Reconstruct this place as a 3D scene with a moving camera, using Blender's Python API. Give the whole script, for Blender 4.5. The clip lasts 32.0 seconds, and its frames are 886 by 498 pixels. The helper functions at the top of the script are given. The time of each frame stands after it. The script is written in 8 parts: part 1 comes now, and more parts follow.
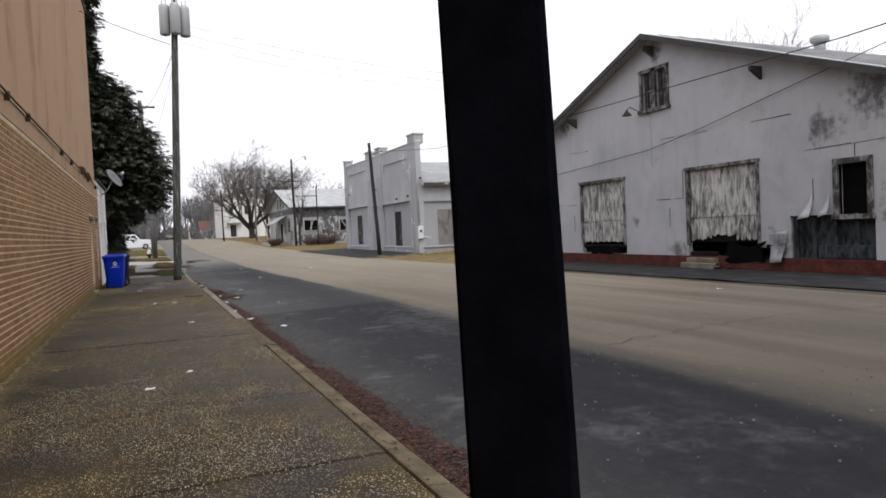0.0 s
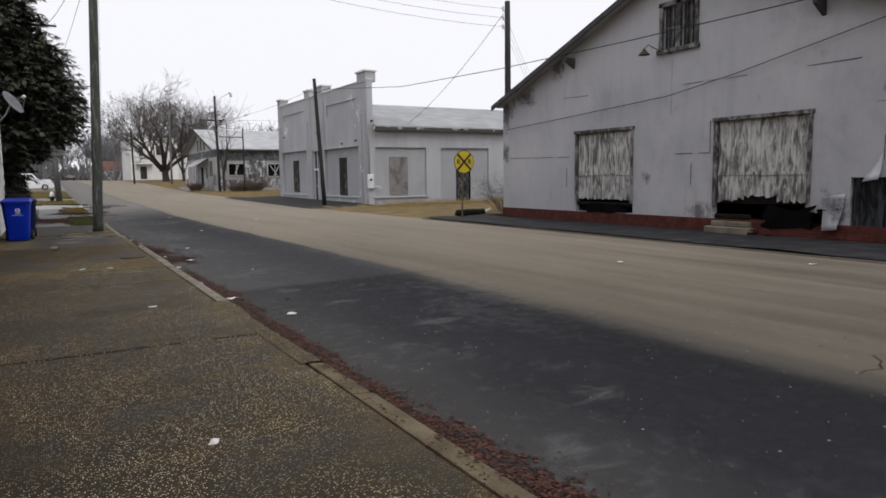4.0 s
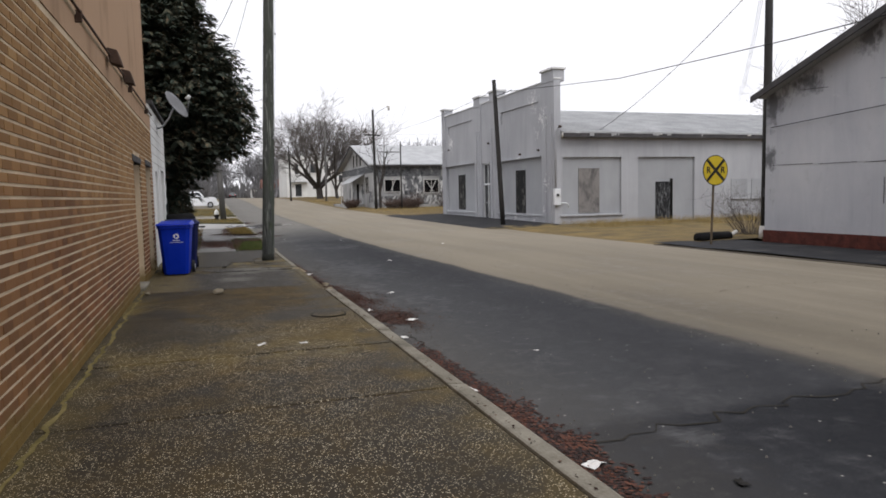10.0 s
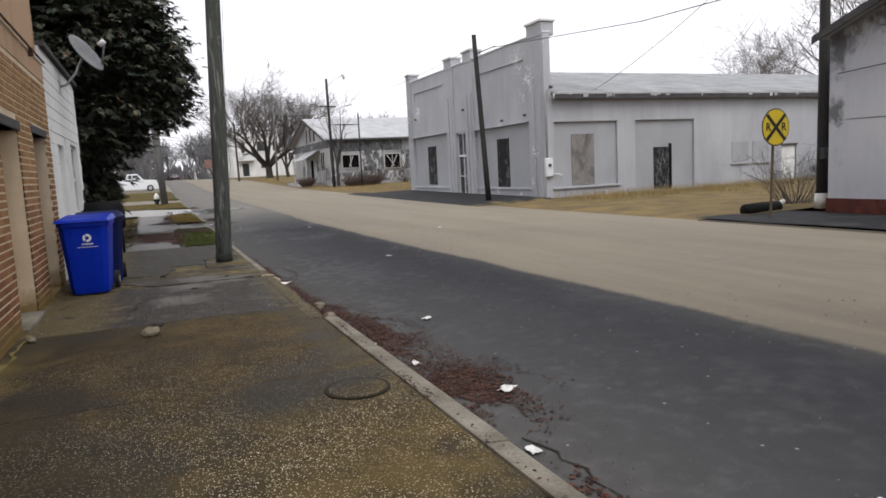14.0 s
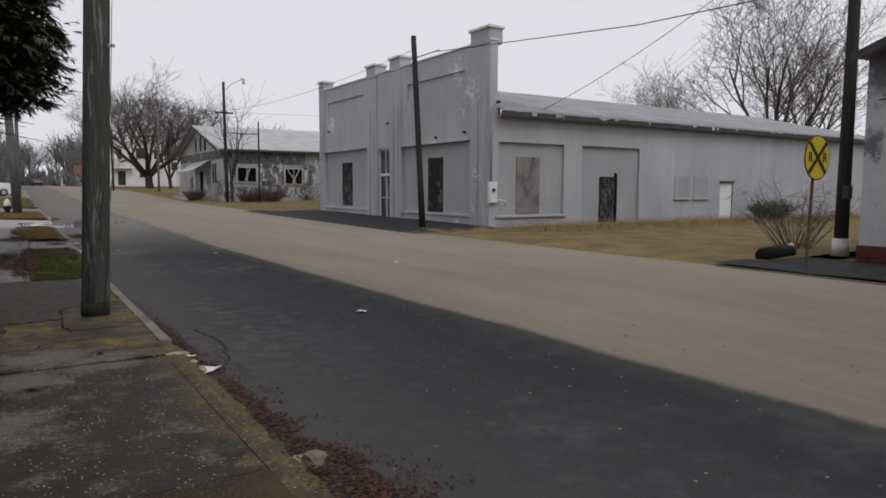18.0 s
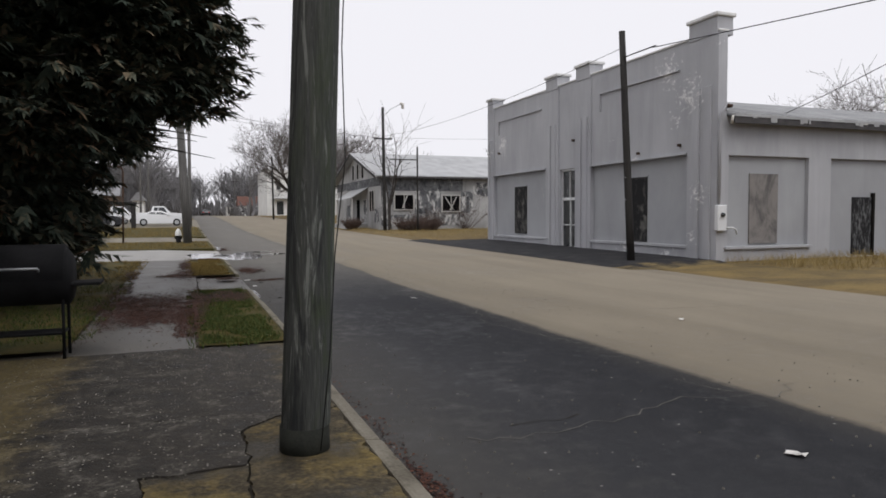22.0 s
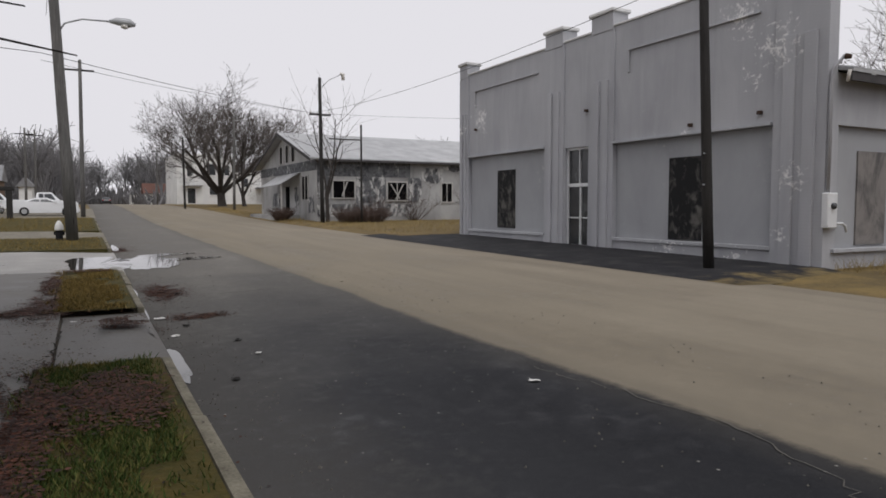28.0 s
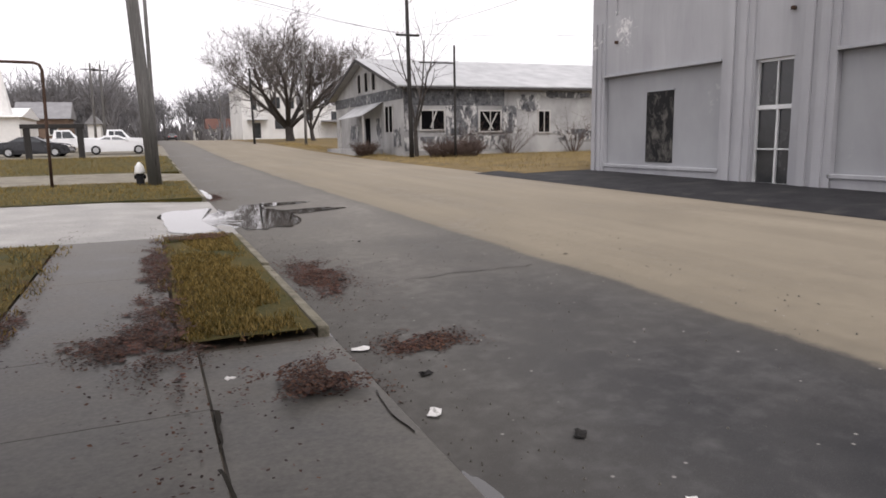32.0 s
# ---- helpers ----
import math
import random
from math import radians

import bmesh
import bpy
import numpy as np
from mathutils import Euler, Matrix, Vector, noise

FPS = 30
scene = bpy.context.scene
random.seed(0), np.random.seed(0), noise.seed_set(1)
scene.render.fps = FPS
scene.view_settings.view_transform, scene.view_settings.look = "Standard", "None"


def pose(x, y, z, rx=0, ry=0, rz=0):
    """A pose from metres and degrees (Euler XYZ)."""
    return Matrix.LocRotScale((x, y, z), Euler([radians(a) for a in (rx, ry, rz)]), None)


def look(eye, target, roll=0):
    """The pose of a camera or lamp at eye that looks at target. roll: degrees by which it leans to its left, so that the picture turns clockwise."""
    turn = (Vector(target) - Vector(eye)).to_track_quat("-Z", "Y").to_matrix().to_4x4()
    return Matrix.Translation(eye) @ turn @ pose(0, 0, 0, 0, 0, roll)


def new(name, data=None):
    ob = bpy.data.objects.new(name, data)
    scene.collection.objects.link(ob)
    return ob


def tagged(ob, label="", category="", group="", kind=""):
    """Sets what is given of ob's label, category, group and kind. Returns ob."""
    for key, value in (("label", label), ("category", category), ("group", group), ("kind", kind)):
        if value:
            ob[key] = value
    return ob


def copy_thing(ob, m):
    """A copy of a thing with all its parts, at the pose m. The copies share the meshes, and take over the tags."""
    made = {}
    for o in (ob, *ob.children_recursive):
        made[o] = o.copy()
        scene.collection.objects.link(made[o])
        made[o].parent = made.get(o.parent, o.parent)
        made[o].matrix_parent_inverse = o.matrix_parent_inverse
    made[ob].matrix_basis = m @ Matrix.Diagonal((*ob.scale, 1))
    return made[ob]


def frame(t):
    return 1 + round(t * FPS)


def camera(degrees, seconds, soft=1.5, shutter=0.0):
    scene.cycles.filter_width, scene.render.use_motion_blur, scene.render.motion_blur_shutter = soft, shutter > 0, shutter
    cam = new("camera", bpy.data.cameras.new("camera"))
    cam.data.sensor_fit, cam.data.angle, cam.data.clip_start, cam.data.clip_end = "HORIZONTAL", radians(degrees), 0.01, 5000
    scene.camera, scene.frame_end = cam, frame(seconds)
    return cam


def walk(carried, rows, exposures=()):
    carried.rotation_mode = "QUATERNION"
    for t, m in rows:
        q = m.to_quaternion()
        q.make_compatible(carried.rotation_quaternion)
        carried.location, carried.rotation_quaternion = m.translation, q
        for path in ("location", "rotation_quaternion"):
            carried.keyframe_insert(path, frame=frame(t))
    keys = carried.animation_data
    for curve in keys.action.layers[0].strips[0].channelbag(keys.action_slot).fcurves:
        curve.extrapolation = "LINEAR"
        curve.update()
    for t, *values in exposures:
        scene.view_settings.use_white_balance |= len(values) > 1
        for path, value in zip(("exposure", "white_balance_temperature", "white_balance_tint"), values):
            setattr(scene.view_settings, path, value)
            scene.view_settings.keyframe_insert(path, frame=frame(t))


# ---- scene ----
cam = camera(66.3, 32.0, 1.7)
PATH = [
    (0, (0.562, 1.663, 1.448), (1.356, 3.498, 1.39), -2.6),
    (0.5, (0.509, 2.032, 1.429), (1.315, 3.86, 1.347), -1.2),
    (1, (0.45, 2.505, 1.453), (1.289, 4.316, 1.322), -2.1),
    (1.5, (0.368, 2.984, 1.474), (1.076, 4.85, 1.345), -1.8),
    (2, (0.352, 3.485, 1.468), (1.064, 5.353, 1.409), -0.8),
    (2.5, (0.195, 4.018, 1.542), (0.849, 5.904, 1.426), -2.1),
    (3, (0.134, 4.653, 1.54), (0.909, 6.493, 1.416), -3.1),
    (3.5, (0.099, 5.181, 1.526), (1.056, 6.924, 1.306), -0.8),
    (5.5, (0.406, 7.025, 1.527), (1.478, 8.708, 1.392), -1.5),
    (6, (0.376, 7.592, 1.513), (1.66, 9.12, 1.379), 2.1),
    (6.5, (0.401, 8.194, 1.489), (1.731, 9.675, 1.299), 0.1),
    (7, (0.421, 8.741, 1.472), (1.836, 10.147, 1.324), 0.5),
    (7.5, (0.424, 9.366, 1.457), (1.836, 10.775, 1.315), 1.1),
    (8, (0.385, 9.916, 1.428), (1.823, 11.305, 1.413), 1.1),
    (8.5, (0.27, 10.226, 1.504), (1.469, 11.825, 1.417), 0.9),
    (9, (0.192, 10.693, 1.564), (0.986, 12.522, 1.413), -1.5),
    (9.5, (0.128, 11.176, 1.537), (0.843, 13.032, 1.332), -0.9),
    (10, (0.184, 11.677, 1.525), (0.827, 13.564, 1.367), -1.2),
    (10.5, (0.144, 12.181, 1.47), (0.798, 14.063, 1.298), 0.0),
    (11, (0.224, 12.755, 1.489), (1.04, 14.569, 1.273), 0.6),
    (11.5, (0.311, 13.261, 1.515), (1.085, 15.087, 1.256), -1.2),
    (12, (0.317, 13.753, 1.483), (1.236, 15.508, 1.204), -0.7),
    (12.5, (0.441, 14.347, 1.504), (1.333, 16.109, 1.193), -0.8),
    (13, (0.388, 14.879, 1.488), (1.245, 16.658, 1.173), -1.1),
    (13.5, (0.36, 15.385, 1.445), (1.236, 17.174, 1.264), -0.9),
    (14, (0.389, 15.95, 1.511), (1.159, 17.781, 1.275), -2.9),
    (14.5, (0.381, 16.491, 1.528), (1.167, 18.322, 1.356), 2.1),
    (15, (0.393, 16.971, 1.522), (1.045, 18.858, 1.394), 2.4),
    (15.5, (0.426, 17.554, 1.51), (1.235, 19.378, 1.372), 1.9),
    (17.5, (0.719, 19.876, 1.461), (1.583, 21.675, 1.321), -1.3),
    (18, (0.737, 20.446, 1.445), (1.805, 22.128, 1.269), 0.2),
    (18.5, (0.733, 20.897, 1.388), (1.706, 22.638, 1.229), -0.3),
    (19, (0.804, 21.513, 1.445), (1.631, 23.328, 1.3), -1.0),
    (19.5, (0.822, 22.066, 1.435), (1.675, 23.863, 1.224), 0.4),
    (20, (0.929, 22.599, 1.455), (1.801, 24.387, 1.246), -0.0),
    (20.5, (0.887, 23.18, 1.444), (1.895, 24.902, 1.302), 1.4),
    (21, (0.917, 23.736, 1.443), (1.782, 25.531, 1.265), 0.6),
    (21.5, (0.915, 24.305, 1.442), (1.752, 26.119, 1.343), 0.3),
    (22, (0.833, 24.912, 1.415), (1.544, 26.779, 1.319), -0.3),
    (22.5, (0.798, 25.535, 1.369), (1.509, 27.404, 1.365), 0.6),
    (23, (0.799, 26.077, 1.35), (1.589, 27.91, 1.223), 0.8),
    (23.5, (0.829, 26.613, 1.336), (1.613, 28.444, 1.149), -0.8),
    (24, (0.817, 27.167, 1.33), (1.678, 28.963, 1.148), 0.2),
    (24.5, (0.928, 27.762, 1.33), (1.816, 29.546, 1.163), 0.2),
    (26.5, (1.411, 30.176, 1.457), (2.488, 31.856, 1.317), 0.2),
    (27, (1.469, 30.694, 1.411), (2.423, 32.451, 1.342), -1.4),
    (27.5, (1.361, 31.274, 1.383), (2.233, 33.074, 1.386), -1.2),
    (28, (1.353, 31.907, 1.416), (2.286, 33.672, 1.29), -0.0),
    (28.5, (1.265, 32.545, 1.469), (2.075, 34.37, 1.346), -0.6),
    (29, (1.165, 33.155, 1.474), (2.087, 34.917, 1.262), -0.5),
    (29.5, (1.137, 33.781, 1.482), (1.968, 35.578, 1.197), -0.2),
    (30, (1.007, 34.348, 1.441), (1.929, 36.099, 1.15), 0.2),
    (30.5, (0.994, 34.932, 1.408), (1.98, 36.643, 1.096), -0.9),
    (31, (0.919, 35.545, 1.494), (1.76, 37.346, 1.27), -1.2),
    (31.5, (0.905, 36.164, 1.484), (1.765, 37.931, 1.116), -0.5),
    (32, (0.854, 36.824, 1.481), (1.628, 38.639, 1.157), -1.0),
]
EXPOSURES = [(0, 0.62, 6430, 10), (1, 0.62, 6430, 10), (2, 0.2, 6430, 10), (3, 0.25, 6430, 10), (6, 0.4, 6430, 10), (7, 0.42, 6430, 10), (8, 0.4, 6430, 10), (9, 0.1, 6430, 10), (10, 0.5, 6430, 10), (11, 0.6, 6430, 10), (12, 0.55, 6430, 10), (13, 0.8, 6430, 10), (14, 0.65, 6430, 10), (15, 0.2, 6430, 10), (18, -0.05, 6430, 10), (19, 0.2, 6480, 10.5), (20, 0.45, 6480, 10.5), (21, 0.05, 6480, 10.5), (22, 0.22, 6480, 10.5), (23, 0.2, 6480, 10.5), (24, 0.5, 6480, 10.5), (26.5, 0.15, 6520, 11), (27, 0.0, 6520, 11), (28, 0.0, 6520, 11), (29, 0.1, 6680, 14), (30, 0.35, 6680, 14), (31, 0.85, 6680, 14), (32, 0.68, 6680, 14)]

walk(cam, [(t, look(e, g, r)) for t, e, g, r in PATH], EXPOSURES)

# ---- light ----
world = bpy.data.worlds.new("overcast_sky")
scene.world = world
world.use_nodes = True
wn, wl = world.node_tree.nodes, world.node_tree.links
wn.clear()
sky = wn.new("ShaderNodeTexSky")
sky.sky_type = 'NISHITA'
sky.sun_disc = False
sky.sun_elevation, sky.sun_rotation = radians(52), radians(205)
sky.air_density, sky.dust_density, sky.ozone_density = 1.0, 6.0, 0.0
hsv = wn.new("ShaderNodeHueSaturation")
hsv.inputs["Saturation"].default_value = 0.12
hsv.inputs["Value"].default_value = 0.45
wmix = wn.new("ShaderNodeMixRGB")
wmix.inputs[0].default_value = 0.9
wmix.inputs[2].default_value = (6.9, 6.86, 7.22, 1)
wbg = wn.new("ShaderNodeBackground")
wbg.inputs["Strength"].default_value = 0.12
wout = wn.new("ShaderNodeOutputWorld")
wl.new(sky.outputs[0], hsv.inputs["Color"])
wl.new(hsv.outputs[0], wmix.inputs[1])
wl.new(wmix.outputs[0], wbg.inputs["Color"])
wl.new(wbg.outputs[0], wout.inputs["Surface"])

sun_data = bpy.data.lights.new("sun", 'SUN')
sun_data.energy, sun_data.angle, sun_data.color = 1.3, radians(40), (1.0, 0.98, 0.97)
sun = new("sun", sun_data)
sun.matrix_basis = look((0, 0, 60), (3, 34, 0))

# ---- materials ----


class Nodes:
    """A small builder for node materials in world space."""

    def __init__(self, name):
        self.m = bpy.data.materials.new(name)
        self.m.use_nodes = True
        self.n, self.l = self.m.node_tree.nodes, self.m.node_tree.links
        self.bsdf = self.n["Principled BSDF"]
        self.pos = self.n.new("ShaderNodeNewGeometry").outputs["Position"]

    def put(self, sock, value):
        if hasattr(value, "is_output"):
            self.l.new(value, sock)
        elif isinstance(value, (tuple, list)) and len(value) == 3 and sock.type == 'RGBA':
            sock.default_value = (*value, 1)
        else:
            sock.default_value = value

    def node(self, kind, out=0, **ins):
        nd = self.n.new(kind)
        for key, value in ins.items():
            self.put(nd.inputs[key.replace("__", " ")], value)
        return nd.outputs[out]

    def scaled(self, s):
        mp = self.n.new("ShaderNodeMapping")
        self.l.new(self.pos, mp.inputs["Vector"])
        mp.inputs["Scale"].default_value = s if isinstance(s, tuple) else (s, s, s)
        return mp.outputs[0]

    def noise(self, scale, detail=4.0, rough=0.55, vec=None, warp=0.0):
        nd = self.n.new("ShaderNodeTexNoise")
        self.l.new(vec if vec is not None else self.scaled(scale), nd.inputs["Vector"])
        nd.inputs["Scale"].default_value = 1.0
        nd.inputs["Detail"].default_value = detail
        nd.inputs["Roughness"].default_value = rough
        nd.inputs["Distortion"].default_value = warp
        return nd.outputs["Fac"]

    def voronoi(self, scale, feature='F1', out="Distance"):
        nd = self.n.new("ShaderNodeTexVoronoi")
        nd.feature = feature
        self.l.new(self.scaled(scale), nd.inputs["Vector"])
        nd.inputs["Scale"].default_value = 1.0
        return nd.outputs[out]

    def sepcol(self, c, i=0):
        nd = self.n.new("ShaderNodeSeparateColor")
        self.l.new(c, nd.inputs[0])
        return nd.outputs[i]

    def ramp(self, fac, *stops):
        nd = self.n.new("ShaderNodeValToRGB")
        els = nd.color_ramp.elements
        while len(els) < len(stops):
            els.new(0.5)
        for e, (p, c) in zip(els, stops):
            e.position = p
            e.color = (c, c, c, 1) if isinstance(c, (int, float)) else (*c, 1)
        self.l.new(fac, nd.inputs[0])
        return nd.outputs[0]

    def mix(self, fac, a, b, kind='MIX'):
        nd = self.n.new("ShaderNodeMixRGB")
        nd.blend_type = kind
        for sock, v in zip(nd.inputs, (fac, a, b)):
            self.put(sock, v)
        return nd.outputs[0]

    def math(self, op, a, b=0.0, c=0.0):
        nd = self.n.new("ShaderNodeMath")
        nd.operation = op
        for sock, v in zip(nd.inputs, (a, b, c)):
            self.put(sock, v)
        return nd.outputs[0]

    def sep(self):
        nd = self.n.new("ShaderNodeSeparateXYZ")
        self.l.new(self.pos, nd.inputs[0])
        return nd.outputs

    def random(self):
        return self.n.new("ShaderNodeObjectInfo").outputs["Random"]

    def island(self):
        return self.n.new("ShaderNodeNewGeometry").outputs["Random Per Island"]

    def done(self, color, rough=0.8, height=None, strength=0.3, dist=0.01, metal=0.0, spec=0.5):
        self.put(self.bsdf.inputs["Base Color"], color)
        self.put(self.bsdf.inputs["Roughness"], rough)
        self.bsdf.inputs["Metallic"].default_value = metal
        self.bsdf.inputs["Specular IOR Level"].default_value = spec
        if height is not None:
            b = self.n.new("ShaderNodeBump")
            b.inputs["Strength"].default_value = strength
            b.inputs["Distance"].default_value = dist
            self.l.new(height, b.inputs["Height"])
            self.l.new(b.outputs[0], self.bsdf.inputs["Normal"])
        return self.m


def simple(name, dark, light, scale=3.0, fine=60.0, rough=0.8, bump=0.2, dist=0.004, metal=0.0, spec=0.18):
    """Two-scale mottled surface."""
    k = Nodes(name)
    a, b = k.noise(scale), k.noise(fine, 3)
    f = k.math('ADD', k.math('MULTIPLY', a, 0.7), k.math('MULTIPLY', b, 0.3))
    col = k.ramp(f, (0.3, dark), (0.7, light))
    rr = k.ramp(a, (0.3, max(rough - 0.1, 0.02)), (0.7, min(rough + 0.1, 1)))
    return k.done(col, rr, b, bump, dist, metal, spec)


def streaked(name, paint, bare, amount=0.5, vert=(9, 9, 0.9), rough=0.8):
    """Painted boards, worn in streaks that run down."""
    k = Nodes(name)
    s = k.noise(None, 6, 0.65, k.scaled(vert), 0.6)
    big = k.noise(0.9, 3)
    f = k.math('ADD', k.math('MULTIPLY', s, 0.75), k.math('MULTIPLY', big, 0.25))
    mask = k.ramp(f, (amount - 0.07, 0.0), (amount + 0.07, 1.0))
    grain = k.noise(None, 4, 0.6, k.scaled((60, 60, 4)))
    p = k.mix(grain, tuple(c * 0.82 for c in paint), paint)
    b = k.mix(grain, tuple(c * 0.6 for c in bare), bare)
    return k.done(k.mix(mask, b, p), rough, k.math('ADD', mask, k.math('MULTIPLY', grain, 0.4)), 0.5, 0.004, spec=0.15)


def masonry_paint(name, base, dirty, chip, patch):
    """Painted block wall, weathered, with flaked spots."""
    k = Nodes(name)
    x, y, z = k.sep()
    big, mid, fine = k.noise(0.35, 5), k.noise(2.2, 5, 0.6), k.noise(40, 3)
    drip = k.noise(None, 5, 0.6, k.scaled((0.9, 0.9, 0.3)), 0.8)
    f = k.math('ADD', k.math('MULTIPLY', big, 0.6), k.math('MULTIPLY', drip, 0.4))
    col = k.ramp(f, (0.32, dirty), (0.62, base))
    col = k.mix(k.math('MULTIPLY', fine, 0.12), col, tuple(c * 0.6 for c in base))
    region = k.ramp(k.noise(0.45, 2), (0.62, 0.0), (0.72, 1.0))
    flake = k.ramp(k.noise(5.5, 6, 0.7), (0.56, 0.0), (0.6, 1.0))
    col = k.mix(k.math('MULTIPLY', k.math('MULTIPLY', region, flake), patch), col, chip)
    return k.done(col, 0.85, k.math('ADD', fine, k.math('MULTIPLY', mid, 2.0)), 0.25, 0.006, spec=0.15)


def flaked_paint(name, base, dirty, chip, spots):
    """Painted masonry whose paint has flaked off to pale plaster round the given spots (y, z, reach)."""
    k = Nodes(name)
    x, y, z = k.sep()
    big, mid, fine = k.noise(0.35, 5), k.noise(2.2, 5, 0.6), k.noise(40, 3)
    drip = k.noise(None, 5, 0.65, k.scaled((1.6, 1.6, 0.22)), 0.8)
    f = k.math('ADD', k.math('MULTIPLY', big, 0.5), k.math('MULTIPLY', drip, 0.5))
    col = k.ramp(f, (0.32, dirty), (0.6, base), (0.75, tuple(c * 1.12 for c in base)))
    course = k.ramp(k.math('FRACT', k.math('MULTIPLY', z, 12.2)), (0.0, 1.0), (0.12, 0.0), (0.9, 0.0), (1.0, 1.0))
    col = k.mix(k.math('MULTIPLY', k.math('MULTIPLY', course, mid), 0.16), col, tuple(c * 0.5 for c in base))
    col = k.mix(k.math('MULTIPLY', fine, 0.15), col, tuple(c * 0.6 for c in base))
    area = k.ramp(k.noise(0.5, 2), (0.66, 0.0), (0.74, 0.25))
    for sy, sz, reach in spots:
        dy, dz = k.math('SUBTRACT', y, sy), k.math('SUBTRACT', z, sz)
        d = k.math('SQRT', k.math('ADD', k.math('MULTIPLY', dy, dy), k.math('MULTIPLY', dz, dz)))
        area = k.math('MAXIMUM', area, k.ramp(k.math('DIVIDE', d, reach), (0.15, 1.0), (1.0, 0.0)))
    flake = k.math('ADD', k.math('MULTIPLY', area, 0.16), k.noise(None, 6, 0.75, k.scaled((6, 6, 7.5)), 0.3))
    bare = k.math('MULTIPLY', k.ramp(flake, (0.655, 0.0), (0.68, 1.0)), k.ramp(area, (0.02, 0.0), (0.1, 1.0)))
    col = k.mix(bare, col, k.mix(mid, tuple(c * 0.75 for c in chip), chip))
    return k.done(col, 0.85, k.math('SUBTRACT', k.math('ADD', fine, k.math('MULTIPLY', mid, 2.0)), bare), 0.3, 0.006, spec=0.15)


# smoke and damp marks on the warehouse front: y, z, reach
SOOT_SPOTS = [(27.7, 3.9, 1.1), (26.3, 4.5, 0.9), (27.8, 2.4, 0.7), (24.6, 5.3, 0.8), (12.0, 4.3, 1.2), (13.2, 3.6, 0.8), (16.4, 0.5, 0.9), (22.3, 0.5, 0.9), (14.6, 0.7, 0.7), (18.5, 0.45, 0.6), (19.2, 6.9, 0.6), (20.4, 1.4, 0.4), (11.4, 1.5, 0.8)]


def sheet_siding():
    """Blue-grey painted sheets with run-down streaks, faint mould and scuffs."""
    k = Nodes("sheet_siding_grey")
    big, mid, fine = k.noise(0.3, 5, 0.6), k.noise(1.6, 6, 0.65), k.noise(40, 3)
    drip = k.noise(None, 6, 0.7, k.scaled((1.4, 1.4, 0.16)), 0.8)
    f = k.math('ADD', k.math('MULTIPLY', big, 0.6), k.math('MULTIPLY', drip, 0.4))
    col = k.ramp(f, (0.3, (0.29, 0.3, 0.33)), (0.46, (0.42, 0.427, 0.458)), (0.6, (0.49, 0.495, 0.518)), (0.75, (0.56, 0.562, 0.57)))
    zone = k.noise(0.22, 3, 0.55)
    mould = k.ramp(k.math('ADD', k.math('ADD', k.math('MULTIPLY', mid, 0.3), k.math('MULTIPLY', drip, 0.4)), k.math('MULTIPLY', zone, 0.3)), (0.52, 0.0), (0.7, 1.0))
    col = k.mix(k.math('MULTIPLY', mould, 0.5), col, (0.13, 0.137, 0.15))
    x, y, z = k.sep()
    soot = 0.0
    for sy, sz, reach in SOOT_SPOTS:
        dy, dz = k.math('SUBTRACT', y, sy), k.math('SUBTRACT', z, sz)
        d = k.math('SQRT', k.math('ADD', k.math('MULTIPLY', dy, dy), k.math('MULTIPLY', dz, dz)))
        soot = k.math('MAXIMUM', soot, k.ramp(k.math('DIVIDE', d, reach), (0.1, 1.0), (1.0, 0.0)))
    soot = k.ramp(k.math('ADD', k.math('MULTIPLY', soot, 0.2), k.math('MULTIPLY', k.math('ADD', k.math('ADD', mid, drip), k.noise(5.5, 6, 0.75)), 0.3333)), (0.585, 0.0), (0.7, 1.0))
    col = k.mix(k.math('MULTIPLY', soot, 0.8), col, (0.06, 0.061, 0.066))
    scuff = k.ramp(k.noise(None, 6, 0.8, k.scaled((2.2, 2.2, 5.5)), 0.4), (0.66, 0.0), (0.7, 1.0))
    col = k.mix(k.math('MULTIPLY', scuff, 0.55), col, (0.12, 0.12, 0.125))
    tear = k.ramp(k.noise(None, 6, 0.75, k.scaled((3.2, 3.2, 2.0)), 0.5), (0.715, 0.0), (0.735, 1.0))
    col = k.mix(k.math('MULTIPLY', tear, 0.6), col, (0.06, 0.06, 0.062))
    chalk = k.ramp(k.noise(None, 6, 0.75, k.scaled((2.6, 2.6, 3.0))), (0.64, 0.0), (0.7, 1.0))
    col = k.mix(k.math('MULTIPLY', chalk, 0.35), col, (0.58, 0.58, 0.58))
    col = k.mix(k.math('MULTIPLY', fine, 0.12), col, (0.2, 0.2, 0.215))
    return k.done(col, 0.85, k.math('ADD', fine, k.math('MULTIPLY', mid, 3.0)), 0.3, 0.008, spec=0.15)


SHOP_SPOTS = [(43.9, 6.2, 0.9), (42.75, 5.3, 1.0), (43.6, 4.65, 0.5), (42.3, 2.1, 0.6), (56.7, 5.05, 0.9), (58.1, 4.8, 0.5), (46.15, 0.15, 0.8), (43.85, 0.03, 0.6), (42.6, 0.7, 0.4), (45.6, 3.45, 0.3)]
m_wb = flaked_paint("painted_block_grey", (0.42, 0.425, 0.445), (0.315, 0.32, 0.34), (0.78, 0.78, 0.77), SHOP_SPOTS)
m_wbpanel = masonry_paint("painted_panel_grey", (0.36, 0.37, 0.385), (0.28, 0.285, 0.3), (0.6, 0.6, 0.6), 0.25)
